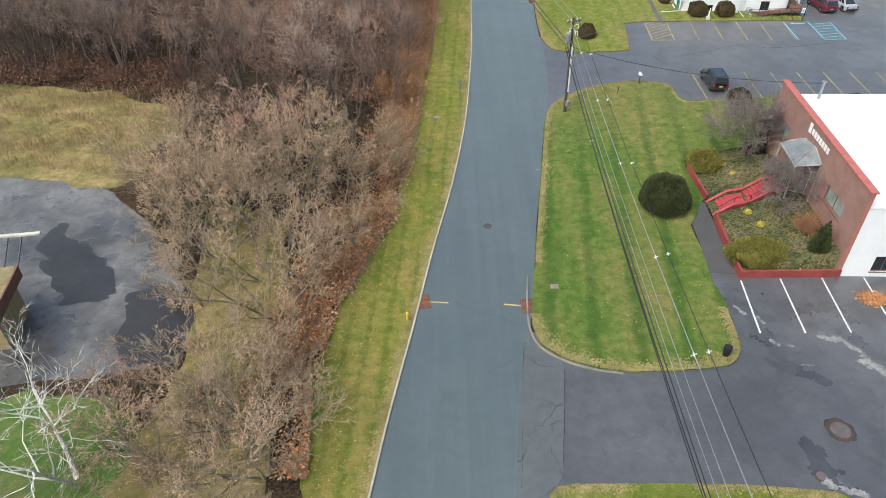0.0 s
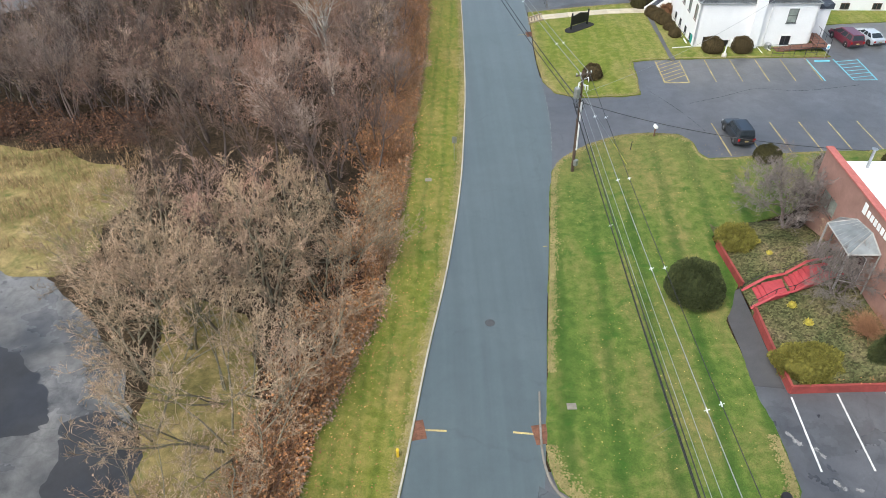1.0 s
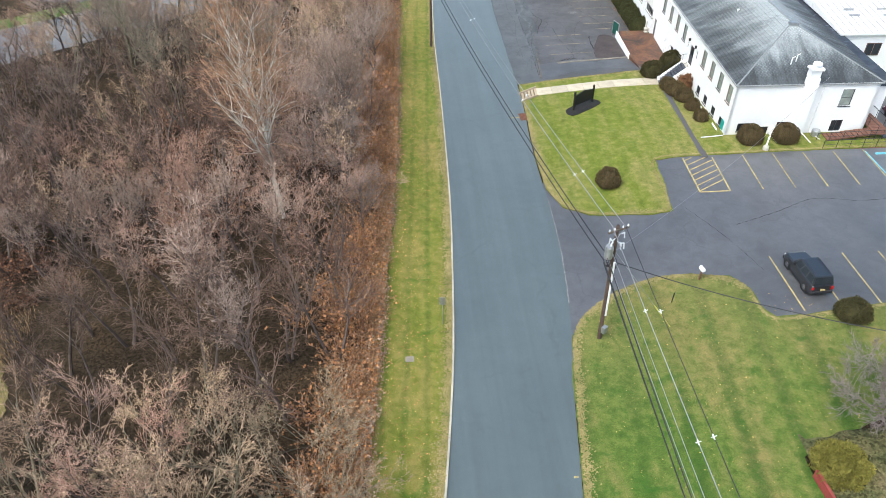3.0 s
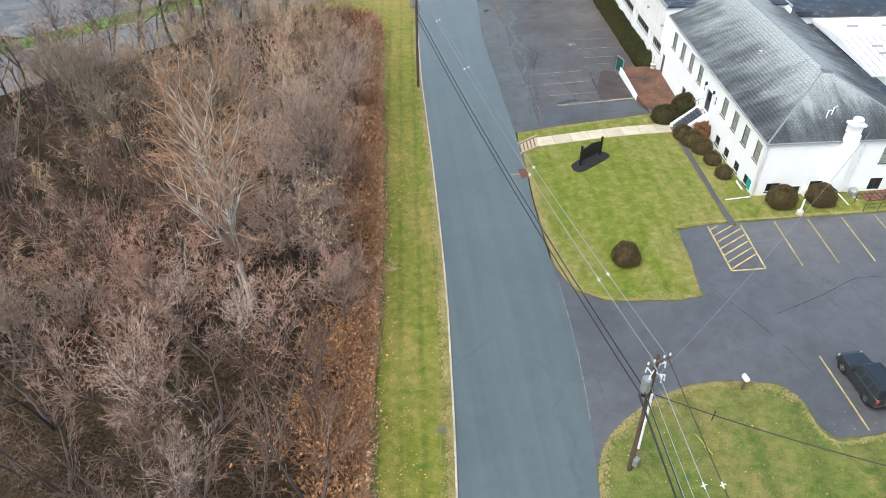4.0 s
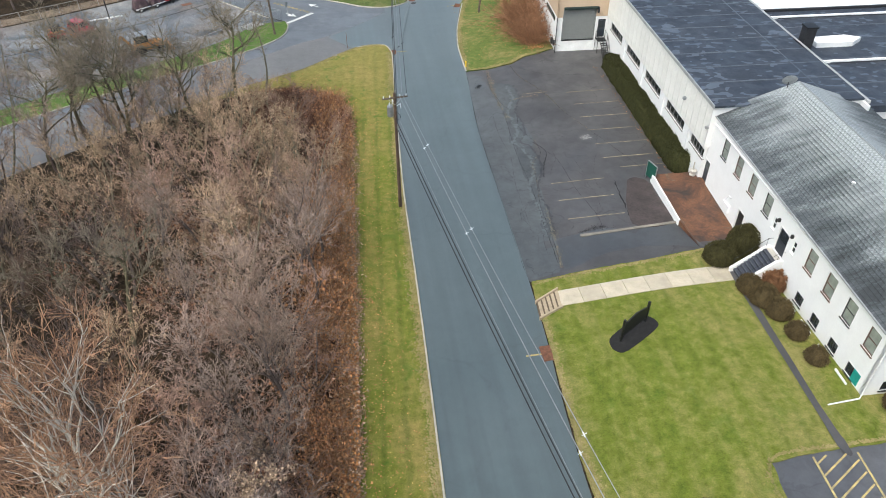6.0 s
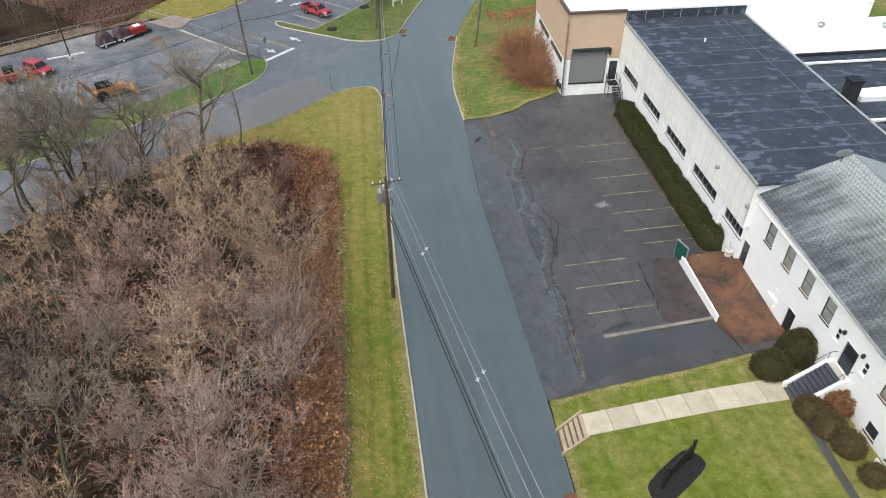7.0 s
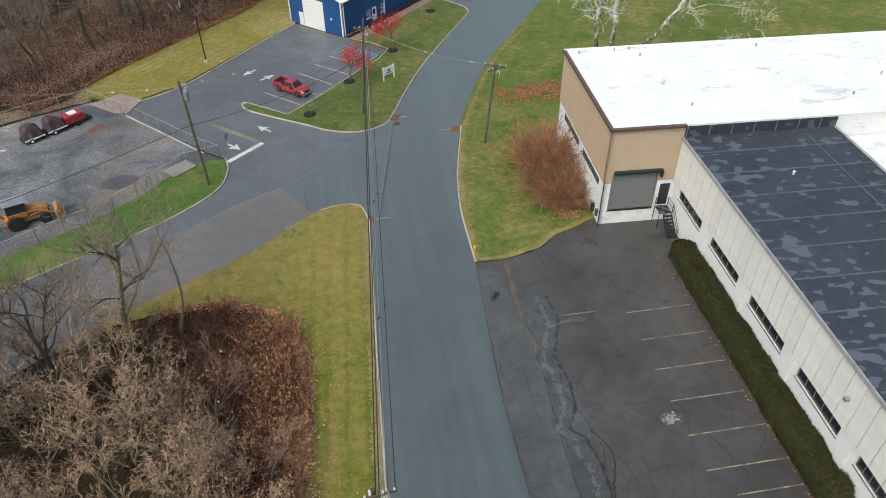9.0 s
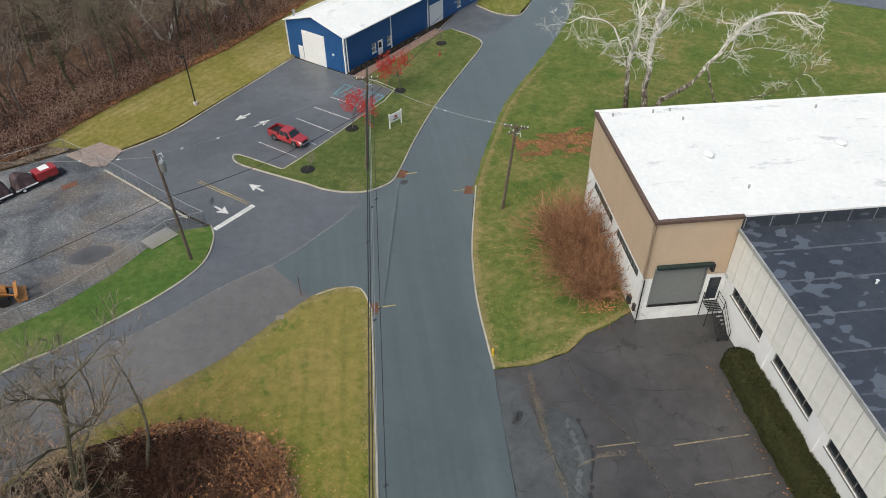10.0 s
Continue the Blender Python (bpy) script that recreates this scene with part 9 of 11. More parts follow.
covered_machine(-32.5, 186.4, 35, 0.3)
covered_machine(-30.4, 188.2, 38, 1.2)
t = thing("compressor", "red site compressor on a trailer", "compressor", at(-28.5, 189.7, 0.04, 40))
part("housing", box(-1.2, -0.75, 0.45, 1.2, 0.75, 1.5, 0.12), REDCAR, t)
part("lid", box(-0.5, -0.5, 1.5, 0.5, 0.5, 1.58, 0.03), WHITETRIM, t)
part("frame", box(-1.4, -0.6, 0.3, 2.0, 0.6, 0.42, 0.02), BLACK, t)
for yy in (-0.75, 0.75):
    part("wheel", lathe([(0.1, -0.09), (0.3, -0.09), (0.32, 0), (0.3, 0.09), (0.1, 0.09)], 14, m=Matrix.Translation((0, yy, 0.32)) @ Matrix.Rotation(radians(90), 4, "X")), RUBBER, t)
t = thing("timber_beam", "long white beam lying in the gravel", "beam", at(-37.4, 183.4, 0.05, 18))
part("beam", box(-2.5, -0.1, 0, 2.5, 0.1, 0.18, 0.02), WHITETRIM, t)


def skid_loader():
    v = thing("skid_loader", "orange compact loader with raised arms in the gravel yard", "loader", at(-42.2, 175.6, 0.04, 20))
    part("body", loft([(-1.3, 0.6, 0.55, 0.4, 1.3), (0.2, 0.62, 0.55, 0.4, 1.5), (1.1, 0.6, 0.5, 0.4, 1.0)]), REDCAR, v)
    part("cab", box(-0.6, -0.5, 1.3, 0.6, 0.5, 2.1, 0.05), GLASS, v)
    part("cab_roof", box(-0.7, -0.55, 2.1, 0.7, 0.55, 2.2, 0.03), BLACK, v)
    for s in (-1, 1):
        part("arm", tube([(-1.2, s * 0.75, 1.4), (0.8, s * 0.75, 1.5), (1.9, s * 0.75, 0.6)], 0.09, 6), ORANGE, v)
        for x in (-0.7, 0.7):
            part("wheel", lathe([(0.2, -0.13), (0.4, -0.13), (0.42, 0), (0.4, 0.13), (0.2, 0.13)], 16, m=Matrix.Translation((x, s * 0.75, 0.42)) @ Matrix.Rotation(radians(90), 4, "X")), RUBBER, v)
    part("bucket", prism([(1.8, 0.2), (2.5, 0.15), (2.0, 0.4), (1.9, 0.9), (1.75, 0.8)], "y", -0.9, 0.9), ORANGE, v)


skid_loader()
# ---- trees and shrubs ----
class Growth:
    """Gathers limbs and twigs of one plant as vertex and face lists."""

    def __init__(self, seed):
        self.rng = random.Random(seed)
        self.tip = 0.02
        self.deep = 3
        self.wood = ([], [])
        self.twig = ([], [])

    def limb(self, pts, radii, sides, geo):
        vs, fs = geo
        base = len(vs)
        n = len(pts)
        for i, p in enumerate(pts):
            d = (pts[min(i + 1, n - 1)] - pts[max(i - 1, 0)]).normalized()
            u = d.orthogonal().normalized()
            w = d.cross(u)
            for k in range(sides):
                a = 2 * math.pi * k / sides
                vs.append(tuple(p + (u * math.cos(a) + w * math.sin(a)) * radii[i]))
        for i in range(n - 1):
            for k in range(sides):
                a, c = base + i * sides + k, base + i * sides + (k + 1) % sides
                fs.append((a, c, c + sides, a + sides))

    def spike(self, p, q, r, geo):
        vs, fs = geo
        d = (q - p).normalized()
        u = d.orthogonal().normalized()
        w = d.cross(u)
        b = len(vs)
        for k in range(3):
            a = 2.0944 * k
            vs.append(tuple(p + (u * math.cos(a) + w * math.sin(a)) * r))
        vs.append(tuple(q))
        fs += [(b, b + 1, b + 3), (b + 1, b + 2, b + 3), (b + 2, b, b + 3)]

    def blade(self, p, q, r, geo):
        """The thinnest twigs: one tapering sliver each."""
        vs, fs = geo
        d = (q - p).normalized()
        u = self.aside(d, math.pi / 2) * r
        b = len(vs)
        vs += [tuple(p - u), tuple(p + u), tuple(q)]
        fs.append((b, b + 1, b + 2))

    def path(self, p, d, length, n, wander, lift):
        pts = [p.copy()]
        d = d.normalized()
        for _ in range(n):
            r = self.rng
            d = (d + Vector((r.gauss(0, wander), r.gauss(0, wander), r.gauss(0, wander * 0.7) + lift))).normalized()
            p = p + d * (length / n)
            pts.append(p.copy())
        return pts

    def aside(self, d, angle):
        r = self.rng
        u = d.orthogonal().normalized()
        w = d.cross(u)
        a = r.uniform(0, 2 * math.pi)
        s = u * math.cos(a) + w * math.sin(a)
        return (d * math.cos(angle) + s * math.sin(angle)).normalized()

    def split(self, pts, length, radius, levels, spec):
        """Side shoots along a limb. spec for each level: count, angle, length share, wander, lift, segments."""
        r = self.rng
        if not levels:
            return
        count, angle, share, wander, lift, segs = spec[0]
        for k in range(count):
            u = r.uniform(0.25, 1.0) if k else 0.98
            x = u * (len(pts) - 1)
            i = min(int(x), len(pts) - 2)
            p = pts[i].lerp(pts[i + 1], x - i)
            d = (pts[i + 1] - pts[i]).normalized()
            ln = length * share * r.uniform(0.6, 1.2) * (1.15 - 0.45 * u)
            nd = self.aside(d, angle * r.uniform(0.6, 1.3))
            rad = max(0.012, radius * 0.55 * (1.1 - 0.5 * u))
            if levels == 1:
                q = p + (nd + Vector((0, 0, lift))).normalized() * ln
                self.blade(p, q, min(rad, self.tip) * 1.3, self.twig)
            elif levels == 2 and segs == 1:
                sub = [p, p + (nd + Vector((0, 0, lift))).normalized() * ln]
                self.spike(sub[0], sub[1], rad, self.twig)
                self.split(sub, ln, rad, 1, spec[1:])
            else:
                sub = self.path(p, nd, ln, segs, wander, lift)
                self.limb(sub, [rad * (1 - 0.75 * j / segs) for j in range(segs + 1)], 4 if levels > 3 else 3, self.wood if levels > self.deep else self.twig)
                self.split(sub, ln, rad, levels - 1, spec[1:])


def plant_meshes(name, g, wood, twig):
    out = []
    for nm, geo, mat in (("trunk", g.wood, wood), ("crown", g.twig, twig)):
        me = bpy.data.meshes.new(name + "_" + nm)
        me.from_pydata(geo[0], [], geo[1])
        me.materials.append(mat)
        out.append((nm, me))
    return out


def bare_tree(seed, height, trunks, spread, wood, twig, counts, radius=0.16, lean=0.25, first=0.25, lift=0.08, angle=0.7, wander=0.13, tip=0.0115, deep=3):
    """A leafless tree: one or more stems, limbs, branches, twigs."""
    g = Growth(seed)
    g.tip = tip
    g.deep = deep
    for k in range(trunks):
        a = 2 * math.pi * k / max(trunks, 1) + g.rng.uniform(-0.5, 0.5)
        d = Vector((math.cos(a) * lean, math.sin(a) * lean, 1)) if trunks > 1 else Vector((g.rng.gauss(0, 0.06), g.rng.gauss(0, 0.06), 1))
        h = height * g.rng.uniform(0.8, 1.0)
        pts = g.path(Vector((0.15 * math.cos(a), 0.15 * math.sin(a), -0.3)) if trunks > 1 else Vector((0, 0, -0.3)), d, h, 7, 0.1, 0.04)
        g.limb(pts, [radius * (1 - 0.8 * j / 7) + 0.015 for j in range(8)], 6, g.wood)
        c0, c1, c2, c3 = counts
        keep = pts[max(1, int(7 * first)):]
        g.split(keep, spread, radius * 0.9, 4, [(c0, angle, 1.0, wander, lift, 4), (c1, 0.6, 0.66, wander * 1.5, 0.08, 3), (c2, 0.72, 0.62, 0.26, 0.06, 2), (c3, 0.6, 0.8, 0, 0.1, 1)])
    return g


def add_leaves(g, n, size, mat, lo=0.3):
    """Curled dry leaves hung along twigs: little folded pieces."""
    vs, fs = [], []
    tips = g.twig[0]
    for _ in range(n):
        p = Vector(tips[g.rng.randrange(len(tips))])
        a, t = g.rng.uniform(0, 6.28), g.rng.uniform(-0.8, 0.8)
        u = Vector((math.cos(a), math.sin(a), t)).normalized() * size * g.rng.uniform(0.6, 1.3)
        w = u.orthogonal().normalized() * size * 0.5
        b = len(vs)
        k = u.cross(w).normalized() * size * 0.25
        vs += [tuple(p), tuple(p + u * 0.5 + w + k), tuple(p + u), tuple(p + u * 0.5 - w + k)]
        fs += [(b, b + 1, b + 2), (b, b + 2, b + 3)]
    me = bpy.data.meshes.new("leaves")
    me.from_pydata(vs, [], fs)
    me.materials.append(mat)
    return ("leaves", me)


PLANTS = {}


def kind_of(key, g, wood, twig, leaves=None):
    PLANTS[key] = plant_meshes(key, g, wood, twig) + ([leaves] if leaves else [])


def put_tree(key, x, y, scale, turn, label, name="tree", group="", dz=-0.05, tilt=0.0, category="tree"):
    t = thing(name, label, category, at(x, y, dz, turn) @ Matrix.Rotation(radians(tilt), 4, "X") @ Matrix.Diagonal((scale, scale, scale, 1)), group)
    for nm, me in PLANTS[key]:
        part(nm, me, None, t)
    return t


for k in range(3):
    g = bare_tree(10 + k, 8.5, 1, 3.8, BARKDARK, TWIGMAUVE, (12, 6, 5, 5), 0.14, first=0.2)
    kind_of("mauve%d" % k, g, BARKDARK, TWIGMAUVE)
for k in range(2):
    g = bare_tree(30 + k, 7.0, 3, 2.8, BARKMOSS, TWIGTAN, (6, 5, 4, 5), 0.09, 0.38, 0.15)
    kind_of("tan%d" % k, g, BARKMOSS, TWIGTAN, add_leaves(g, 420, 0.1, LEAFDRY))
g = bare_tree(41, 6.5, 3, 2.8, BARKDARK, TWIGRED, (6, 5, 4, 5), 0.08, 0.42, 0.15, 0.1)
kind_of("russet0", g, BARKDARK, TWIGRED)
for k in range(2):
    g = bare_tree(45 + k, 7.4, 2, 3.2, BARKDARK, TWIGUMBER, (7, 5, 4, 4), 0.12, 0.3, 0.18, 0.1)
    kind_of("umber%d" % k, g, BARKDARK, TWIGUMBER)
g = bare_tree(43, 7.6, 2, 3.2, BARKDARK, TWIGRED, (8, 6, 4, 5), 0.1, 0.3, 0.18, 0.1)
kind_of("russet1", g, BARKDARK, TWIGRED)
for k in range(2):
    g = bare_tree(50 + k, 5.6, 9, 2.1, BARKMOSS, TWIGOLIVE, (5, 4, 3, 6), 0.034, 1.0, 0.12, 0.05, 0.4, 0.08)
    kind_of("olive%d" % k, g, BARKMOSS, TWIGOLIVE)
g = bare_tree(61, 13.5, 1, 5.0, BARKTAN, TWIGRUST, (26, 7, 5, 4), 0.18, first=0.2, lift=0.2, angle=0.62, wander=0.17, tip=0.016, deep=2)
kind_of("sycamore0", g, BARKTAN, TWIGRUST)
g = bare_tree(67, 9.0, 1, 2.2, BARKDARK, TWIGUMBER, (12, 5, 4, 5), 0.13, first=0.3, lift=0.15)
kind_of("oak0", g, BARKDARK, TWIGUMBER, add_leaves(g, 1100, 0.13, LEAFDRY))
g = bare_tree(63, 8.0, 2, 6.4, BARKWHITE, TWIGOLIVE, (7, 5, 4, 3), 0.17, 0.5, 0.3, 0.04, 0.9, 0.3, 0.014)
kind_of("sycamore1", g, BARKWHITE, BARKWHITE)
for k in range(2):
    g = bare_tree(75 + k, 12.0, 1, 3.6, BARKDARK, TWIGDARK, (9, 5, 3, 4), 0.18, first=0.3, lift=0.12, angle=0.6)
    kind_of("far%d" % k, g, BARKDARK, TWIGDARK)
for k in range(2):
    g = bare_tree(70 + k, 11.0, 1, 3.0, BARKMOSS, TWIGDARK, (15, 7, 5, 4), 0.1, first=0.25, lift=0.1, wander=0.26, tip=0.012)
    kind_of("tall%d" % k, g, BARKMOSS, TWIGFAR)
g = bare_tree(74, 8.6, 4, 2.6, BARKMOSS, BARKMOSS, (8, 6, 5, 5), 0.12, 0.3, 0.25, 0.1, 0.7, 0.34, 0.011)
kind_of("mossy0", g, BARKMOSS, TWIGMOSS)
for k in range(2):
    g = bare_tree(140 + k, 9.6, 1, 3.7, BARKVERGE, TWIGFAR, (12, 7, 5, 5), 0.17, first=0.25, lift=0.07, angle=0.75, wander=0.24, tip=0.011)
    kind_of("verge%d" % k, g, BARKVERGE, TWIGVERGE)
g = Growth(82)
for k in range(26):
    a, e = g.rng.uniform(0, 6.28), g.rng.uniform(0.25, 1.3)
    pts = g.path(Vector((g.rng.gauss(0, 0.35), g.rng.gauss(0, 0.35), -0.1)), Vector((math.cos(a) * math.cos(e), math.sin(a) * math.cos(e), math.sin(e))), g.rng.uniform(0.9, 1.9), 2, 0.2, -0.08)
    g.limb(pts, [0.017, 0.012, 0.003], 3, g.wood if k < 12 else g.twig)
    g.split(pts, 0.9, 0.012, 1, [(7, 0.7, 0.5, 0, 0.0, 1)])
kind_of("bramble0", g, BARKDARK, TWIGRED, add_leaves(g, 110, 0.13, LEAFRUST))
# arching vase-shaped shrub by the warehouse
g = Growth(90)
for k in range(420):
    a, e = g.rng.uniform(0, 6.28), g.rng.uniform(0.5, 1.5)
    pts = g.path(Vector((g.rng.gauss(0, 0.5), g.rng.gauss(0, 0.5), -0.1)), Vector((math.cos(a) * math.cos(e), math.sin(a) * math.cos(e), math.sin(e))), g.rng.uniform(1.8, 3.6), 5, 0.1, -0.09)
    g.limb(pts, [0.013, 0.012, 0.01, 0.008, 0.005, 0.002], 3, g.wood if k < 40 else g.twig)
    g.split(pts, 1.4, 0.012, 1, [(10, 0.55, 0.5, 0, -0.1, 1)])
kind_of("vase0", g, BARKDARK, TWIGVASE, add_leaves(g, 1500, 0.08, LEAFBROWN))
# old twin-stemmed sycamore with long side limbs
g = Growth(64)
g.tip = 0.02
for run, r, n in (([(0, 0, 0), (0.1, 0.2, 4), (-0.3, 0.2, 8.5), (0.3, 0.5, 12.5), (0.2, 0.5, 15)], 0.4, 13), ([(1.9, -0.4, 0), (2.0, -0.4, 5), (1.9, -0.2, 10), (2.2, 0, 14), (2.4, 0, 17)], 0.46, 13),
                  ([(2.2, -0.4, 1.5), (4.2, -0.2, 4.4), (7.6, 0.3, 6.0), (11.2, 0.8, 10.3), (14.0, 1.2, 12.8), (19.0, 1.6, 13.0), (23.0, 2.0, 11.0)], 0.34, 22),
                  ([(9.6, 0.6, 8.4), (10.4, 1.0, 8.0), (15.0, 1.4, 9.4), (19.2, 1.0, 8.7)], 0.12, 7), ([(9.4, 0.5, 8.0), (10.6, -0.4, 4.0), (12.0, -0.8, 3.4), (16.8, -0.6, 4.2), (20.0, 0, 5.2), (23.4, 0.4, 7.8)], 0.14, 8),
                  ([(-0.2, 0.2, 8.0), (-2.6, 0.5, 13.2), (-5.6, 0.6, 14.6), (-8.2, 0.8, 14.2)], 0.12, 8), ([(0.0, 0.3, 9.5), (-1.2, -0.6, 12.6), (-3.6, -1.0, 12.2)], 0.1, 6), ([(2.0, 0, 11), (4.0, 0.6, 14.4), (6.2, 0.8, 15.4)], 0.12, 7)):
    pts = [Vector(v) + Vector((g.rng.gauss(0, 0.12), g.rng.gauss(0, 0.12), g.rng.gauss(0, 0.12))) for v in curve_pts(run, 4)]
    m = len(pts) - 1
    g.limb(pts, [r * (1 - 0.75 * j / m) for j in range(m + 1)], 7, g.wood)
    g.split(pts[m // 4:], 3.6, r * 0.62, 3, [(n + 4, 0.85, 0.95, 0.4, 0.03, 6), (6, 0.8, 0.6, 0.4, -0.03, 4), (5, 0.75, 0.62, 0, -0.1, 1)])
kind_of("sycamore2", g, BARKPLANE, BARKWHITE)
g = Growth(97)
pts = g.path(Vector((0, 0, -0.2)), Vector((0.08, 0, 1)), 15.0, 9, 0.09, 0.03)
g.limb(pts, [0.24, 0.2, 0.17, 0.15, 0.14, 0.12, 0.11, 0.09, 0.06, 0.03], 7, g.wood)
g.split(pts[3:], 2.4, 0.07, 3, [(18, 0.7, 0.8, 0.3, 0.1, 3), (3, 0.6, 0.6, 0.2, 0.1, 2), (3, 0.5, 0.6, 0, 0.1, 1)])
kind_of("snag0", g, BARKMOSS, BARKDARK)
# low gnarled ornamental
g = bare_tree(99, 3.6, 4, 2.3, BARKDARK, TWIGVERGE, (9, 8, 7, 8), 0.07, 0.7, 0.2, 0.05, 0.9, 0.3, 0.008)
kind_of("crab0", g, BARKDARK, TWIGCRAB)
# young red maple
g = bare_tree(96, 4.4, 1, 2.3, BARKDARK, BARKDARK, (18, 6, 4, 3), 0.05, first=0.3, lift=0.03, angle=1.0)
kind_of("maple0", g, BARKDARK, LEAFRED, add_leaves(g, 2600, 0.09, LEAFRED))


def joined_trees(name, label, spots):
    """A far wood grown together: one mesh for the wood of all its trees, one for their twigs."""
    for k, mat in ((0, BARKDARK), (1, TWIGFAR)):
        vs, fs, base = [], [], 0
        for key, x, y, s, a in spots:
            src = PLANTS[key][k][1]
            v = np.empty(len(src.vertices) * 3)
            src.vertices.foreach_get("co", v)
            v = v.reshape(-1, 3)
            c, q = math.cos(a) * s, math.sin(a) * s
            vs.append(np.column_stack((v[:, 0] * c - v[:, 1] * q + x, v[:, 0] * q + v[:, 1] * c + y, v[:, 2] * s + land(x, y) - 0.05)))
            fs += [tuple(i + base for i in p.vertices) for p in src.polygons]
            base += len(v)
        tagged(raw(name, np.vstack(vs).tolist(), fs, mat), label, "woods", "", "stuff")


def woods():
    rng = random.Random(77)
    edge = [(y, x) for x, y in WOODS]
    ys = [e[0] for e in edge[3:19]]
    xs = [e[1] for e in edge[3:19]]
    spots = []
    MOSSY = ((-26.7, 108.5), (-17.6, 107.6), (-29.4, 108.9), (-22.4, 112.2))
    kinds = {"mauve": "mauve-grey leafless tree in the woods", "tan": "tan many-stemmed leafless tree with a few dry leaves", "umber": "dark umber leafless tree in the woods", "russet": "russet-twigged leafless thicket tree", "olive": "low spreading olive-grey leafless tree"}
    tries = 0
    while len(spots) < 205 and tries < 14000:
        tries += 1
        y = rng.uniform(24, 149)
        xe = np.interp(y, ys, xs)
        depth = rng.uniform(1.4 if y < 48 else 1.9 + 1.6 * noise.noise(Vector((0, y * 0.16, 3))), 26 + 0.33 * max(0, y - 20))
        x = xe - depth
        if y > 137 and x > -11.5 or y > 133 and x > -5.6:
            continue
        # clearings: wet yard, meadow, side road
        if x < -13 and y < 48 or x < -19 and y < 57:
            continue
        if x < -27 and 54 < y < 79:
            continue
        if y > 128 and x < -3 - (151 - y) * 1.0 - 16:
            continue
        if y > 146 + 0.75 * (x + 17) and x < -10:
            continue
        if any((x - a) ** 2 + (y - b) ** 2 < 11 for a, b in MOSSY):
            continue
        if any((x - a) ** 2 + (y - b) ** 2 < (2.4 + 0.02 * depth) ** 2 for a, b, _ in spots):
            continue
        if y < 62:
            key = rng.choices(("olive0", "olive1", "tan0", "tan1", "russet1"), (1.6, 1.6, 3.2, 3.2, 1.6))[0]
        elif y > 118:
            key = rng.choices(("tan0", "tan1", "mauve0", "russet1", "umber0", "olive1"), (3.6, 3.6, 0.6, 2.2, 1.0, 0.7))[0]
        elif y < 90:
            key = rng.choices(("mauve0", "mauve1", "mauve2", "tan0", "russet0", "russet1"), (2.2, 2.2, 2.2, 0.9, 3.6, 3.6))[0]
        else:
            key = rng.choices(("mauve0", "mauve1", "mauve2", "tan0", "russet0", "tan1", "russet1"), (2.2, 2.2, 2.2, 1.8, 2.2, 1.6, 2.4))[0]
        # darker umber twigs here also stand in for shadowed gaps between crowns
        if (64 < y < 80 or 90 < y < 114 and x < -13) and rng.random() < 0.8:
            key = rng.choice(("umber0", "umber1"))
        spots.append((x, y, key))
    for k, (x, y) in enumerate(MOSSY):
        put_tree("verge%d" % (k % 2), x, y, 1.0 + 0.1 * (k % 3), 100 * k, "dark mossy tree standing clear among the woods", group="mossy trees", tilt=(14, 6, 9, 4)[k % 4])
    for x, y, key in spots:
        put_tree(key, x, y, rng.uniform(0.82, 1.2) * min(1.0, 0.62 + 0.09 * (float(np.interp(y, ys, xs)) - x)), rng.uniform(0, 360), kinds[key[:-1]], group="woodland trees", tilt=rng.gauss(0, 3))
    for x, y, k, sc in ((-13.4, 38.6, "olive0", 1.55), (-14.6, 42.6, "olive1", 1.3), (-12.8, 25.0, "olive1", 1.25), (-18.9, 45.6, "olive1", 1.3), (-20.4, 49.1, "tan0", 1.0), (-19.6, 49.5, "olive1", 1.3), (-13.2, 52, "tan0", 1.05), (-15.6, 31.5, "olive1", 1.1), (-11.8, 26.0, "olive0", 0.95), (-18.0, 25.5, "tan1", 0.85), (-21.5, 30.2, "russet0", 0.6), (-25, 54.5, "olive0", 1.2), (-14.5, 20.5, "olive1", 0.9), (-23.5, 58.5, "tan1", 1.0), (-20.6, 44.4, "tan0", 1.15), (-22.6, 49.8, "tan1", 1.15), (-18.0, 47.2, "tan1", 1.1), (-25.6, 52.0, "tan0", 1.0), (-18.8, 39.4, "tan0", 0.95), (-22.5, 47.9, "tan1", 0.95), (-26.5, 54.7, "olive0", 0.95), (-11.2, 29.5, "olive0", 0.75), (-14.0, 28.4, "olive1", 1.0), (-20.4, 26.4, "tan1", 0.9), (-12.2, 45.6, "tan0", 0.85), (-22.8, 21.5, "olive0", 1.0), (-26.8, 22.4, "tan1", 0.8)):
        put_tree(k, x, y, sc, rng.uniform(0, 360), kinds[k[:-1]], group="woodland trees")
    for k in range(20):
        u = k / 19
        put_tree(rng.choice(("umber0", "umber1", "mauve0", "umber0")), -27.5 - 26 * u + rng.gauss(0, 0.8), 79.6 + rng.uniform(0, 6.5), rng.uniform(0.75, 1.0), rng.uniform(0, 360), "dark umber leafless tree behind the meadow", group="woodland trees", tilt=rng.gauss(0, 3))
    put_tree("sycamore0", -11.9, 86.6, 1.28, -42, "pale-barked sycamore rising above the darker woods", group="sycamores")
    put_tree("mauve1", -7.5, 108.0, 0.9, 200, kinds["mauve"], group="woodland trees")
    for x, y, sc, a in ((-6.3, 89.4, 1.1, 40), (-6.8, 93.4, 0.8, 200)):
        put_tree("oak0", x, y, sc, a, "slender dark oak holding pale dry leaves at the wood's edge", group="oaks")
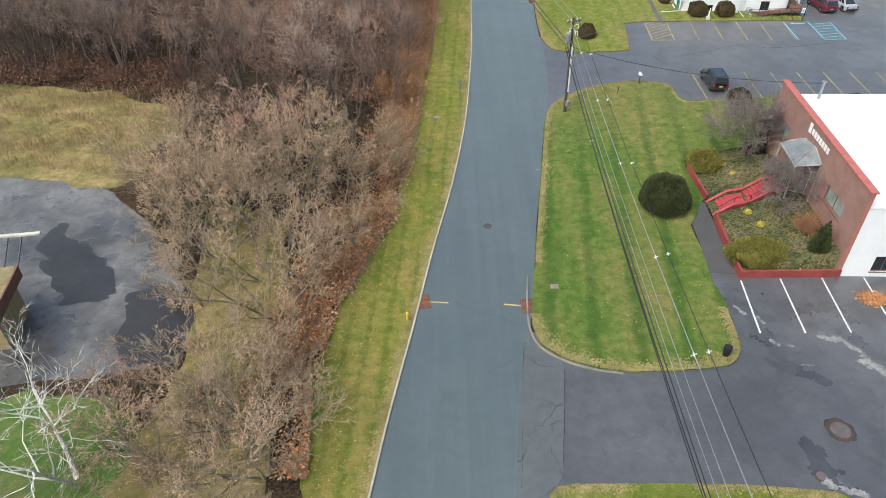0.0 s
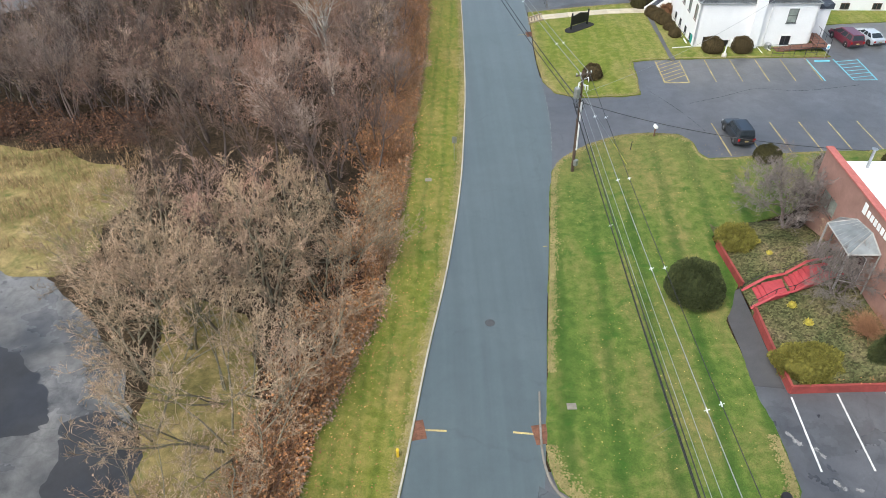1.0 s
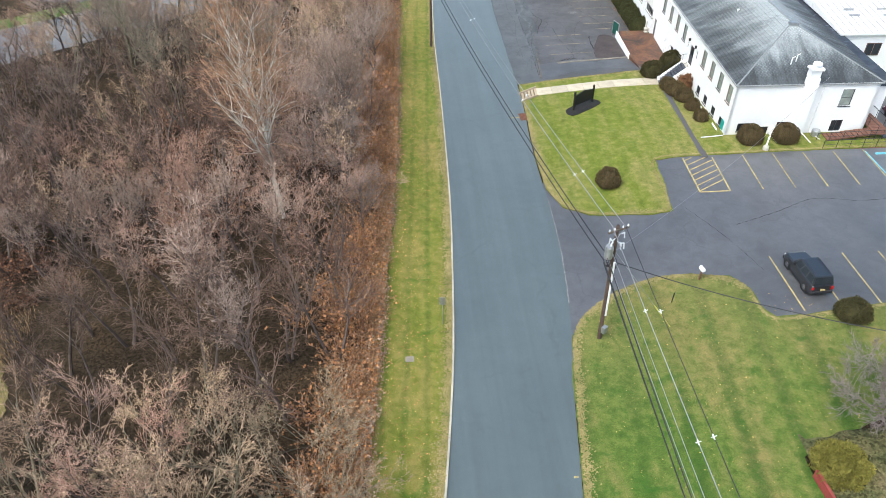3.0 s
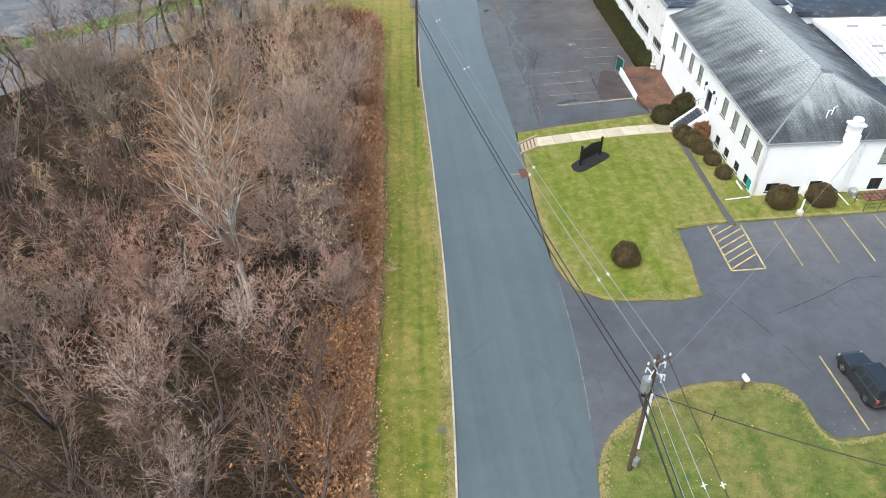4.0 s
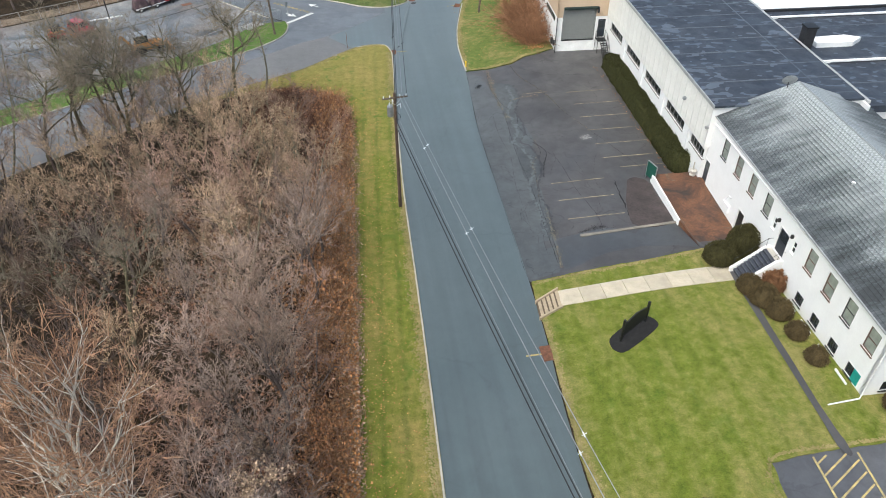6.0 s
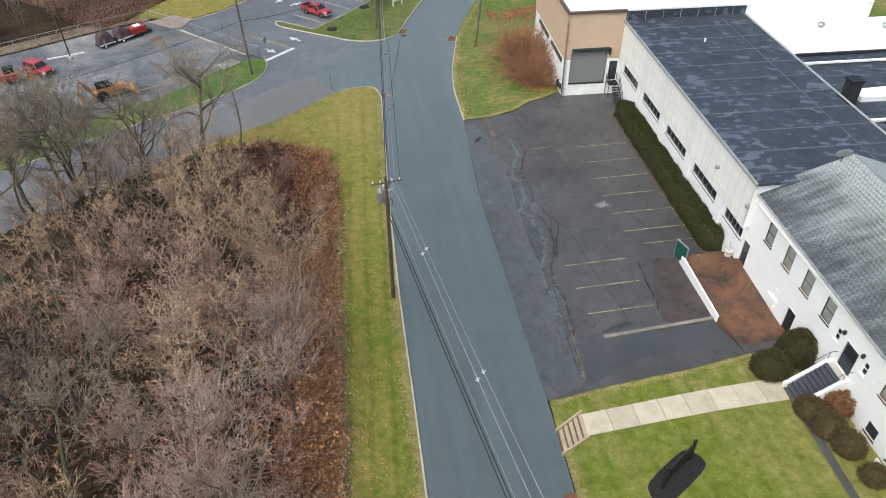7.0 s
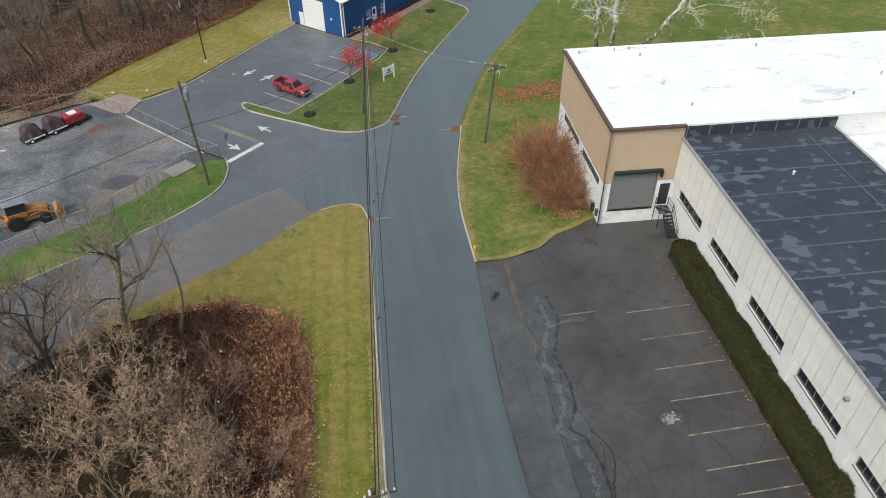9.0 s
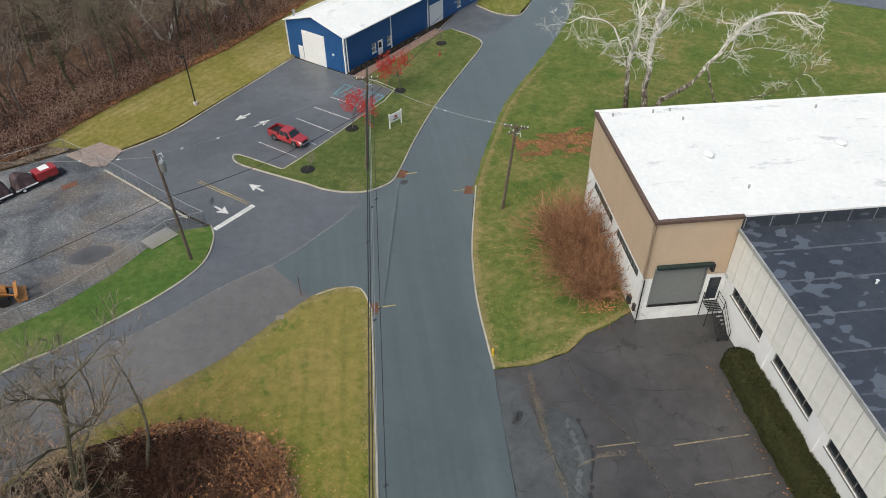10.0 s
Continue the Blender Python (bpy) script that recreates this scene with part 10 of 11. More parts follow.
    put_tree("sycamore1", -22.4, 24.0, 0.95, 120, "white-barked tree with crooked bare limbs", group="sycamores")
    put_tree("sycamore2", 37.4, 187.0, 1.0, 0, "old sycamore with long white bare limbs on the lawn", group="sycamores")
    for x, y, s in ((-20.0, 139.0, 0.7), (-31.0, 142.6, 0.8), (-35.5, 135, 0.85), (-39, 132, 0.85)):
        put_tree("tall%d" % rng.randrange(2), x, y, s * 1.5, rng.uniform(0, 360), "thin dark leafless tree at the side road", group="roadside trees", tilt=rng.gauss(0, 6))
    for k, (x, y, s, a, lean) in enumerate(((-17.6, 144.0, 1.25, -90, 17), (-13.4, 143.4, 1.5, 100, 6), (-23.0, 141.8, 1.25, -120, 8), (-25.5, 143.6, 1.35, -60, 5), (-28.2, 139.8, 1.4, 200, 6), (-32.4, 137.6, 1.3, 20, 5), (-28.0, 146.2, 1.1, 150, 4), (-20.4, 146.4, 1.0, 60, 5), (-23.6, 138.4, 1.3, 300, 5))):
        put_tree("verge%d" % (k % 2), x, y, s, a, "dark mossy tree with crooked bare limbs at the side road", group="roadside trees", tilt=lean)
    put_tree("snag0", -10.6, 148.4, 0.68, 0, "tall thin dead trunk with stubby limbs at the woods' corner", "dead_tree", "")
    for x, y, s in ((-15.4, 145.6, 0.85), (-18.4, 146.0, 0.75), (-13.6, 142.4, 0.95), (-20.6, 144.0, 0.75)):
        put_tree("olive1", x, y, s, rng.uniform(0, 360), kinds["olive"], group="woodland trees")
    joined_trees("background_trees", "dark leafless trees behind the meadow", [(rng.choice(("far0", "far1", "tall0")), rng.uniform(-78, -36), rng.uniform(80, 128), rng.uniform(0.7, 0.95), rng.uniform(0, 6.28)) for _ in range(46)] + [(rng.choice(("far0", "far1")), rng.uniform(-62, -33), rng.uniform(79.5, 96), rng.uniform(0.6, 0.8), rng.uniform(0, 6.28)) for _ in range(26)])
    # far wood beyond the grass bank
    n = 0
    far = []
    while n < 95:
        u, w = rng.uniform(-0.55, 1), 2.0 + 30 * rng.uniform(0, 1) ** 1.4
        if u > 0:
            x, y = -36 + 40 * u - 0.77 * w, 196.5 + 49 * u + 0.63 * w
        else:
            x, y = -36 + 48 * u - 0.4 * w, 196.5 + 30 * u + 0.9 * w
        far.append((rng.choice(("tall0", "far0", "far1", "tan1")), x, y, rng.uniform(0.8, 1.15), rng.uniform(0, 6.28)))
        n += 1
    joined_trees("far_wood", "dark leafless trees of the far wood", far)
    for k, (x, y, s) in enumerate(((-29.9, 210.3, 1.5), (-18.3, 224.9, 1.5), (-12.5, 221.6, 1.3), (-21.0, 215.2, 1.2), (-25.5, 212.0, 1.3), (-38.3, 220.2, 1.5), (-36.7, 206.5, 1.2), (-8.0, 230.0, 1.4), (-33.0, 216.0, 1.5), (-27.0, 222.0, 1.5))):
        put_tree("verge%d" % (k % 2), x, y, s, rng.uniform(0, 360), "dark crooked bare tree at the foot of the far wood", group="far wood trees", tilt=rng.gauss(0, 7))
    put_tree("sycamore1", -21.0, 227.0, 1.5, 20, "pale-limbed bare tree in the far wood", group="sycamores")
    for x, y in ((-27.5, 206.5), (-29.8, 204.6)):
        put_tree("olive0", x, y, rng.uniform(0.4, 0.55), rng.uniform(0, 360), "low green-grey bush at the foot of the far wood", "bush", "far wood trees", category="bush")
    bramble_beds(rng, ys, xs)


def thicket(name, label, spots, mats=None):
    """Many bramble clumps grown into one another."""
    for k, mat in enumerate(mats or (TWIGRED, STRAWCANE, LEAFRUST)):
        src = (PLANTS["bramble0"][0][1], PLANTS["bramble0"][1][1], PLANTS["bramble0"][2][1])[k]
        v = np.empty(len(src.vertices) * 3)
        src.vertices.foreach_get("co", v)
        v = v.reshape(-1, 3)
        f = [tuple(q.vertices) for q in src.polygons]
        vs, fs = [], []
        for x, y, s, a in spots:
            c, q = math.cos(a) * s, math.sin(a) * s
            w = np.column_stack((v[:, 0] * c - v[:, 1] * q + x, v[:, 0] * q + v[:, 1] * c + y, v[:, 2] * s + land(x, y)))
            b = len(vs)
            vs += [tuple(r) for r in w]
            fs += [tuple(i + b for i in r) for r in f]
        tagged(raw(name if k < 2 else "bramble_leaves", vs, fs, mat), label, "bramble", "", "stuff")


def bramble_beds(rng, ys, xs):
    one, two, three = [], [], []
    for k in range(520):
        y = rng.uniform(30, 150)
        while noise.noise(Vector((0, y * 0.35, 7))) < rng.uniform(-0.55, 0.3):
            y = rng.uniform(30, 150)
        size = rng.uniform(0.55, 1.15) * (1.3 + 1.0 * noise.noise(Vector((5, y * 0.5, 0))))
        one.append((float(np.interp(y, ys, xs)) - 0.1 - 0.75 * size - abs(rng.gauss(0, 1.5)), y, size, rng.uniform(0, 6.28)))
    while len(two) < 190:
        x, y = rng.uniform(-13, -1.2), rng.uniform(132, 152)
        top = np.interp(x, (-14, -8.6, -4.4, -2.6, -1.4), (150.4, 151.0, 149.4, 147.8, 144.5))
        if y > top or (x < -5.2 and y < 138.5):
            continue
        two.append((x, y, rng.uniform(0.7, 1.25), rng.uniform(0, 6.28)))
    for k in range(300):
        u = rng.uniform(0, 1) if k % 2 else rng.uniform(0, 0.6)
        w = 0.9 + 11 * rng.random() ** 1.5
        three.append((*beyond(u, w), rng.uniform(0.9, 1.9), rng.uniform(0, 6.28)))
    five = [(rng.uniform(-24, -5), rng.uniform(112, 143), rng.uniform(1.0, 1.7), rng.uniform(0, 6.28)) for _ in range(60)]
    thicket("bramble", "tan undergrowth between the trees", five, (BARKMOSS, TWIGTAN, LEAFDRY))
    six = [(-28 - 32 * u, 74.2 + 4.5 * u + rng.uniform(0, 7), rng.uniform(0.8, 1.7), rng.uniform(0, 6.28)) for u in (rng.random() for _ in range(75))]
    thicket("bramble", "dull russet undergrowth behind the meadow", six, (BRAMBLEDARK, TWIGUMBER, LEAFBROWN))
    four = [(rng.uniform(-21, -11.5), rng.uniform(16, 40), rng.uniform(0.6, 1.2), rng.uniform(0, 6.28)) for _ in range(55)]
    seven = []
    while len(seven) < 130:
        x, y = rng.uniform(-27, -4), rng.uniform(80, 132)
        if x < float(np.interp(y, ys, xs)) - 3:
            seven.append((x, y, rng.uniform(1.1, 2.0), rng.uniform(0, 6.28)))
    thicket("bramble", "dull red-brown undergrowth deep in the woods", seven, (TWIGUMBER, TWIGRED, LEAFBROWN))
    thicket("bramble", "tan dead brush beside the wet yard", four, (BARKMOSS, TWIGTAN, LEAFDRY))
    thicket("bramble", "dry russet brambles along the woods' edge", one)
    thicket("bramble", "dark russet brambles at the woods' corner", two, (BRAMBLEDARK, BRAMBLEMID, LEAFMAROON))
    thicket("bramble", "dry brambles before the far wood", three, (BRAMBLEMID, TWIGRED, LEAFMAROON))


woods()
for x, y, s, r in ((25.2, 166.4, 1.85, 0), (25.0, 160.0, 1.25, 80), (25.4, 163.0, 1.5, 200), (25.2, 168.4, 1.3, 300)):
    put_tree("vase0", x, y, s, r, "large russet arching shrub against the warehouse wall", "shrub", "vase shrubs", category="shrub")
put_tree("maple0", 5.9, 195.0, 1.05, 10, "young red maple with scarlet leaves in a mulch ring", "maple_tree", "red maples")
put_tree("maple0", 12.8, 203.8, 1.1, 140, "young red maple with scarlet leaves in a mulch ring", "maple_tree", "red maples")
for x, y in ((5.9, 195.0), (12.8, 203.8), (0.4, 186.6), (20.5, 217.5)):
    tagged(solid("mulch_ring", lathe([(0.85, -0.05), (0.8, 0.06), (0.3, 0.1), (0.05, 0.1)], 18, m=at(x, y, 0.11)), BLACKMULCH), "round bed of black mulch in the island lawn", "flower bed", "mulch rings")
put_tree("tall1", 0.4, 186.6, 0.22, 0, "thin bare sapling in a mulch ring", "sapling", "saplings")
put_tree("tall0", 20.5, 217.5, 0.22, 50, "thin bare sapling in a mulch ring", "sapling", "saplings")
put_tree("crab0", 29.2, 58.4, 1.3, 40, "bare ornamental tree beside the brick front", "tree", "forecourt trees", dz=0.8)
put_tree("crab0", 29.2, 49.4, 0.9, 150, "bare gnarled ornamental tree before the porch", "tree", "forecourt trees", dz=1.6)
put_tree("vase0", 29.4, 45.4, 0.5, 30, "low russet shrub in the planted bed", "shrub", "forecourt trees", dz=1.7, category="shrub")
put_tree("tan1", 29.8, 54.0, 0.36, 190, "bare ornamental shrub in the planted bed", "shrub", "forecourt trees", dz=1.2)


# ---- clipped evergreens ----
def foliage(seed, shape, n, size, mat, core):
    """A clipped shrub: a dark inner body and many small leaf sprays standing off it. shape(u, v) gives point and outward way."""
    rng = random.Random(seed)
    vs, fs = [], []
    for _ in range(n):
        p, d = shape(rng.random(), rng.random())
        p = p + d * rng.uniform(-0.12, 0.06) * (size / 0.1)
        a = rng.uniform(0, 6.28)
        u = d.orthogonal().normalized()
        w = d.cross(u)
        s = (u * math.cos(a) + w * math.sin(a)) * size * rng.uniform(0.5, 1.1)
        t = d * size * rng.uniform(0.4, 1.2) + s * 0.6
        b = len(vs)
        vs += [tuple(p - s * 0.5), tuple(p + s * 0.5), tuple(p + t + s * 0.2), tuple(p + t - s * 0.4)]
        fs += [(b, b + 1, b + 2), (b, b + 2, b + 3)]
    me = bpy.data.meshes.new("leaves")
    me.from_pydata(vs, [], fs)
    me.materials.append(mat)
    return me, core


def dome(rx, ry, h, lump=0.08, seed=0, flat=2.3):
    def shape(u, v):
        a = 2 * math.pi * u
        e = math.acos(1 - v) if v < 1 else math.pi / 2
        d = Vector((math.cos(a) * math.sin(e), math.sin(a) * math.sin(e), math.cos(e)))
        k = (abs(d.x) ** flat + abs(d.y) ** flat + abs(d.z) ** flat) ** (-1 / flat)
        k *= 1 + lump * noise.noise(d * 2.5 + Vector((seed, 0, 0)))
        q = Vector((d.x * rx * k, d.y * ry * k, h * 0.12 + d.z * h * 0.88 * k))
        return q, Vector((d.x / rx, d.y / ry, d.z / h)).normalized()
    return shape


def shrub_core(shape, seg=18, rings=8):
    b = bmesh.new()
    rows = []
    for j in range(rings + 1):
        rows.append([b.verts.new(shape(i / seg, min(0.999, j / rings))[0] * 0.93) for i in range(seg)])
    foot = [b.verts.new((v.co.x * 0.8, v.co.y * 0.8, 0)) for v in rows[-1]]
    rows.append(foot)
    for a, c in zip(rows, rows[1:]):
        for i in range(seg):
            b.faces.new((a[i], c[i], c[(i + 1) % seg], a[(i + 1) % seg]))
    bmesh.ops.remove_doubles(b, verts=b.verts[:], dist=1e-4)
    return b


BUSH = {}


def bush(x, y, rx, ry, h, mat, label, turn=0, n=None, size=0.1, group="clipped shrubs", dz=0.1, flat=2.3, lump=0.08, z=None):
    key = (round(rx, 2), round(ry, 2), round(h, 2), mat.name, flat)
    if key not in BUSH:
        sh = dome(rx, ry, h, lump, len(BUSH), flat)
        area = 2 * math.pi * ((rx + ry) / 2) * h
        me, _ = foliage(len(BUSH), sh, n or int(area * 240), size, mat, None)
        BUSH[key] = (me, finish("core", shrub_core(sh), mat, True))
    m = at(x, y, dz, turn) if z is None else pose(x, y, z, 0, 0, turn)
    t = thing("shrub", label, "shrub", m, group)
    part("core", BUSH[key][1], None, t)
    part("leaves", BUSH[key][0], None, t)
    return t


bush(19.5, 51.2, 2.1, 2.05, 2.9, HEDGEGREEN, "big round dark yew on the striped lawn", size=0.13)
bush(24.6, 56.9, 1.5, 1.5, 1.5, JUNIPER, "yellow-green spreading juniper at the wall's end", size=0.14, lump=0.25)
bush(25.0, 43.4, 2.3, 1.6, 1.7, JUNIPER, "yellow-green spreading juniper at the wall corner", size=0.14, lump=0.25, z=0.9)
bush(29.55, 43.1, 1.15, 1.25, 3.7, HEDGEGREEN, "dark cone-shaped evergreen against the brick corner", size=0.12, lump=0.12, z=1.3, turn=20, flat=1.0)
bush(30.1, 58.3, 0.55, 0.6, 4.2, HEDGEDARK, "dark narrow evergreen beside the brick front", size=0.13, lump=0.3, z=0.9, flat=1.4)
for x, y, z in ((26.0, 48.8, 1.75), (26.4, 46.9, 1.85), (26.3, 56.5, 1.5), (26.6, 54.8, 1.65)):
    bush(x, y, 0.27, 0.24, 0.45, FLOWER, "small yellow-flowering plant in the bed", group="yellow flowers", size=0.08, z=z - 0.15)
for x, y in ((31.7, 69.0), (37.0, 67.4), (43.5, 67.6)):
    bush(x, y, 1.25, 1.1, 1.5, HEDGEOLIVE, "olive-brown clipped shrub at the car park's rim", size=0.09)
bush(18.4, 88.2, 1.1, 1.1, 1.7, HEDGEBROWN, "round bronze clipped shrub on the office lawn", size=0.09)
for x, y in ((34.1, 93.6), (37.7, 93.5)):
    bush(x, y, 1.2, 1.1, 1.75, HEDGEBROWN, "large bronze clipped shrub before the office wall", size=0.065, n=6500, flat=2.8)
for x, y, r, h in ((30.9, 98.6, 0.75, 1.15), (30.9, 101.2, 0.78, 1.15), (30.8, 103.5, 0.98, 1.35), (30.4, 105.1, 1.1, 1.45), (30.0, 106.6, 0.95, 1.35)):
    bush(x, y, r, r, h, HEDGEBROWN, "bronze clipped shrub along the office front", size=0.09)
bush(32.0, 106.6, 0.95, 0.95, 1.6, RUSSETLEAF, "russet shrub beside the entrance stair", size=0.12, lump=0.35)
bush(29.4, 110.6, 1.35, 1.2, 1.8, HEDGEOLIVE, "clipped olive shrub beside the entrance stair", size=0.09)
bush(31.8, 111.5, 1.4, 1.3, 2.6, HEDGEOLIVE, "tall clipped olive shrub beside the entrance stair", size=0.09)

for k in range(16):
    u = 0.6 + 1.12 * k
    bush(6.0 + 0.712 * u + 0.46, 210.4 + 0.702 * u - 0.46, 0.32, 0.32, 0.5, HEDGEDARK, "small dark shrub beside the blue wall", size=0.08, group="wall shrubs", dz=0.12)


def hedge():
    """A long clipped hedge along the factory wing, one body with a rolling top."""
    x0, y0, x1, y1, w, h = 32.15, 124.6, 32.95, 150.6, 1.05, 1.75
    d = Vector((x1 - x0, y1 - y0, 0))
    ln = d.length
    d.normalize()
    side = Vector((d.y, -d.x, 0))
    t = thing("hedge", "long clipped olive-brown hedge along the factory wall", "hedge", pose(0, 0, 0))

    def shape(u, v):
        s = ln * u
        a = math.pi * (v * 1.25 - 0.125)
        k = (abs(math.cos(a)) ** 4 + abs(math.sin(a)) ** 4) ** -0.25
        endr = min(1.0, math.sqrt(max(0.0, 1 - (1 - min(s, ln - s) / 1.0) ** 2))) if min(s, ln - s) < 1.0 else 1.0
        lump = 1 + 0.17 * noise.noise(Vector((s * 0.6, v * 3, 0))) + 0.08 * noise.noise(Vector((s * 2, v * 6, 5)))
        across, up = math.cos(a) * k * w * lump * (0.4 + 0.6 * endr), max(0.0, math.sin(a)) * k * h * lump * (0.55 + 0.45 * endr)
        c = Vector((x0, y0, 0)) + d * s
        return Vector((c.x + side.x * across, c.y + side.y * across, land(c.x, c.y) + 0.05 + up)), (side * math.cos(a) + Vector((0, 0, max(0.05, math.sin(a))))).normalized()
    b = bmesh.new()
    g = [[b.verts.new(shape(i / 70, j / 12)[0] - Vector((0, 0, 0.06))) for j in range(13)] for i in range(71)]
    for i in range(70):
        for j in range(12):
            b.faces.new((g[i][j], g[i + 1][j], g[i + 1][j + 1], g[i][j + 1]))
    b.faces.new(g[0])
    b.faces.new(g[-1][::-1])
    part("core", b, HEDGEDEEP, t, smooth=True)
    me, _ = foliage(5, shape, 30000, 0.09, HEDGEDEEP, None)
    part("leaves", me, None, t)


hedge()


# ---- fallen leaves and weeds ----
def scatter(name, label, n, place, size, mat, seed, dz=0.12, category="leaves", rise=0.0):
    rng = random.Random(seed)
    vs, fs = [], []
    for _ in range(n):
        x, y = place(rng)
        s = size * rng.uniform(0.5, 1.4)
        a = rng.uniform(0, 6.28)
        z = land(x, y) + dz + abs(rng.gauss(0, rise))
        c, q = math.cos(a) * s, math.sin(a) * s
        b = len(vs)
        vs += [(x - c, y - q, z), (x + q * 0.6, y - c * 0.6, z + s * 0.5), (x + c, y + q, z + 0.004), (x - q * 0.6, y + c * 0.6, z + s * 0.4)]
        fs += [(b, b + 1, b + 2), (b, b + 2, b + 3)]
    return tagged(raw(name, vs, fs, mat), label, category, "", "stuff")


EY, EX = [p[1] for p in WOODS[:19]], [p[0] for p in WOODS[:19]]
LY, LX = [p[1] for p in ROAD_LEFT], [p[0] for p in ROAD_LEFT]


def on_strip(rng):
    y = rng.uniform(20, 148)
    a, b = np.interp(y, EY, EX), np.interp(y, LY, LX)
    return a + (b - a) * min(0.97, abs(rng.gauss(0, 0.4)) + 0.02), y


def on_edge(rng):
    while True:
        y = rng.uniform(24, 138)
        x = np.interp(y, EY, EX) + 0.35 - abs(rng.gauss(0, 1.0))
        if noise.noise(Vector((x * 0.4, y * 0.3, 2))) > rng.uniform(-0.35, 0.4):
            return x, y


def on_rim(rng):
    u = rng.uniform(0, 5)
    k = int(u)
    (x, y), (x1, y1) = WOODS[16 + k], WOODS[17 + k]
    d = abs(rng.gauss(0, 0.6)) - 0.25
    return x + (x1 - x) * (u - k) - d * 0.75, y + (y1 - y) * (u - k) - d * (0.1 if k < 2 else 0.8)


def on_lawn2(rng):
    y = rng.uniform(36, 72)
    return rng.uniform(np.interp(y, (36, 72), (8.5, 13)), 20.5 if y < 52 else 30), y


def on_lawn5(rng):
    return rng.uniform(16.5, 26), rng.uniform(156, 186)


def on_pile(rng):
    while True:
        x, y = rng.uniform(24.6, 34.5), rng.uniform(183, 189.6)
        if noise.noise(Vector((x * 0.55, y * 0.8, 4))) + 0.35 - abs(y - 186.6) * 0.16 > rng.uniform(-0.1, 0.35):
            return x, y


def on_corner(rng):
    u = rng.uniform(0, 1)
    x = -18 + 17 * u
    return x, 153.2 - 1.2 * abs(x + 8) * 0.2 + rng.uniform(-0.5, 4) - (4 if x > -4 else 0)


scatter("fallen_leaves", "scattered rust-brown leaves on the grass strip", 3600, on_strip, 0.06, LEAFRUST, 1)
scatter("fallen_leaves", "scattered yellow leaves on the grass strip", 1300, on_strip, 0.05, LEAFYEL, 2)
scatter("fallen_leaves", "thick rust-brown leaves along the woods' edge", 7000, on_edge, 0.13, LEAFRUST, 3, 0.1, rise=0.25)
scatter("fallen_leaves", "bright orange leaves caught along the woods' edge", 4500, on_edge, 0.1, LEAFORANGE, 14, 0.1, rise=0.35)
scatter("fallen_leaves", "thick tan leaves along the woods' edge", 7500, on_edge, 0.13, LEAFDRY, 4, 0.1, rise=0.25)
scatter("fallen_leaves", "scattered leaves on the striped lawn", 1100, on_lawn2, 0.045, LEAFYEL, 5)
scatter("fallen_leaves", "scattered leaves on the warehouse lawn", 1100, on_lawn5, 0.06, LEAFRUST, 6)
scatter("leaf_pile", "drift of rust-brown leaves on the far lawn", 2600, on_pile, 0.12, LEAFBROWN, 7)
scatter("leaf_pile", "drift of rust-brown leaves on the far lawn", 900, on_pile, 0.12, LEAFRUST, 17)
scatter("fallen_leaves", "rim of rust-brown leaves round the bramble corner", 2600, on_rim, 0.11, LEAFRUST, 21, 0.1, rise=0.2)
scatter("fallen_leaves", "rim of tan leaves round the bramble corner", 1800, on_rim, 0.1, LEAFDRY, 22, 0.1, rise=0.2)
scatter("fallen_leaves", "rust-brown leaves at the woods' corner", 1500, on_corner, 0.05, LEAFRUST, 8)
def blades(name, label, n, place, tall, mat, seed, category="dry grass"):
    """Upright withered stalks, each a thin bent sliver."""
    rng = random.Random(seed)
    vs, fs = [], []
    for _ in range(n):
        x, y = place(rng)
        z = land(x, y) + 0.05
        a, h = rng.uniform(0, 6.28), tall * rng.uniform(0.35, 1.2)
        dx, dy = math.cos(a), math.sin(a)
        lean, w = rng.uniform(0.2, 0.9) * h, rng.uniform(0.008, 0.02)
        b = len(vs)
        vs += [(x - dy * w, y + dx * w, z), (x + dy * w, y - dx * w, z), (x + dx * lean * 0.4 + dy * w * 0.7, y + dy * lean * 0.4 - dx * w * 0.7, z + h * 0.7), (x + dx * lean * 0.4 - dy * w * 0.7, y + dy * lean * 0.4 + dx * w * 0.7, z + h * 0.7), (x + dx * lean, y + dy * lean, z + h)]
        fs += [(b, b + 1, b + 2, b + 3), (b + 3, b + 2, b + 4)]
    return tagged(raw(name, vs, fs, mat), label, category, "", "stuff")


def on_fringe(rng):
    while True:
        y = rng.uniform(40, 146)
        x = np.interp(y, EY, EX) - 0.05 - abs(rng.gauss(0, 0.55))
        if noise.noise(Vector((x * 0.5, y * 0.35, 12))) > rng.uniform(-0.5, 0.35):
            return x, y


def on_lip(rng):
    while True:
        y = rng.uniform(40, 146)
        x = np.interp(y, EY, EX) + 0.2 + rng.gauss(0, 0.3)
        if noise.noise(Vector((x * 0.3, y * 0.3, 21))) > rng.uniform(-0.6, 0.3):
            return x, y


def in_meadow(rng):
    while True:
        x, y = rng.uniform(-58, -29.5), rng.uniform(57.5, 77)
        if noise.noise(Vector((x * 0.25, y * 0.5, 6))) > rng.uniform(-0.4, 0.3) and y < 76 - (x + 30) * -0.03 and y > 57.6 - (x + 30) * 0.1:
            return x, y


def on_far_edge(rng):
    u = rng.random()
    return beyond(u, abs(rng.gauss(0, 0.9)) - 0.45)


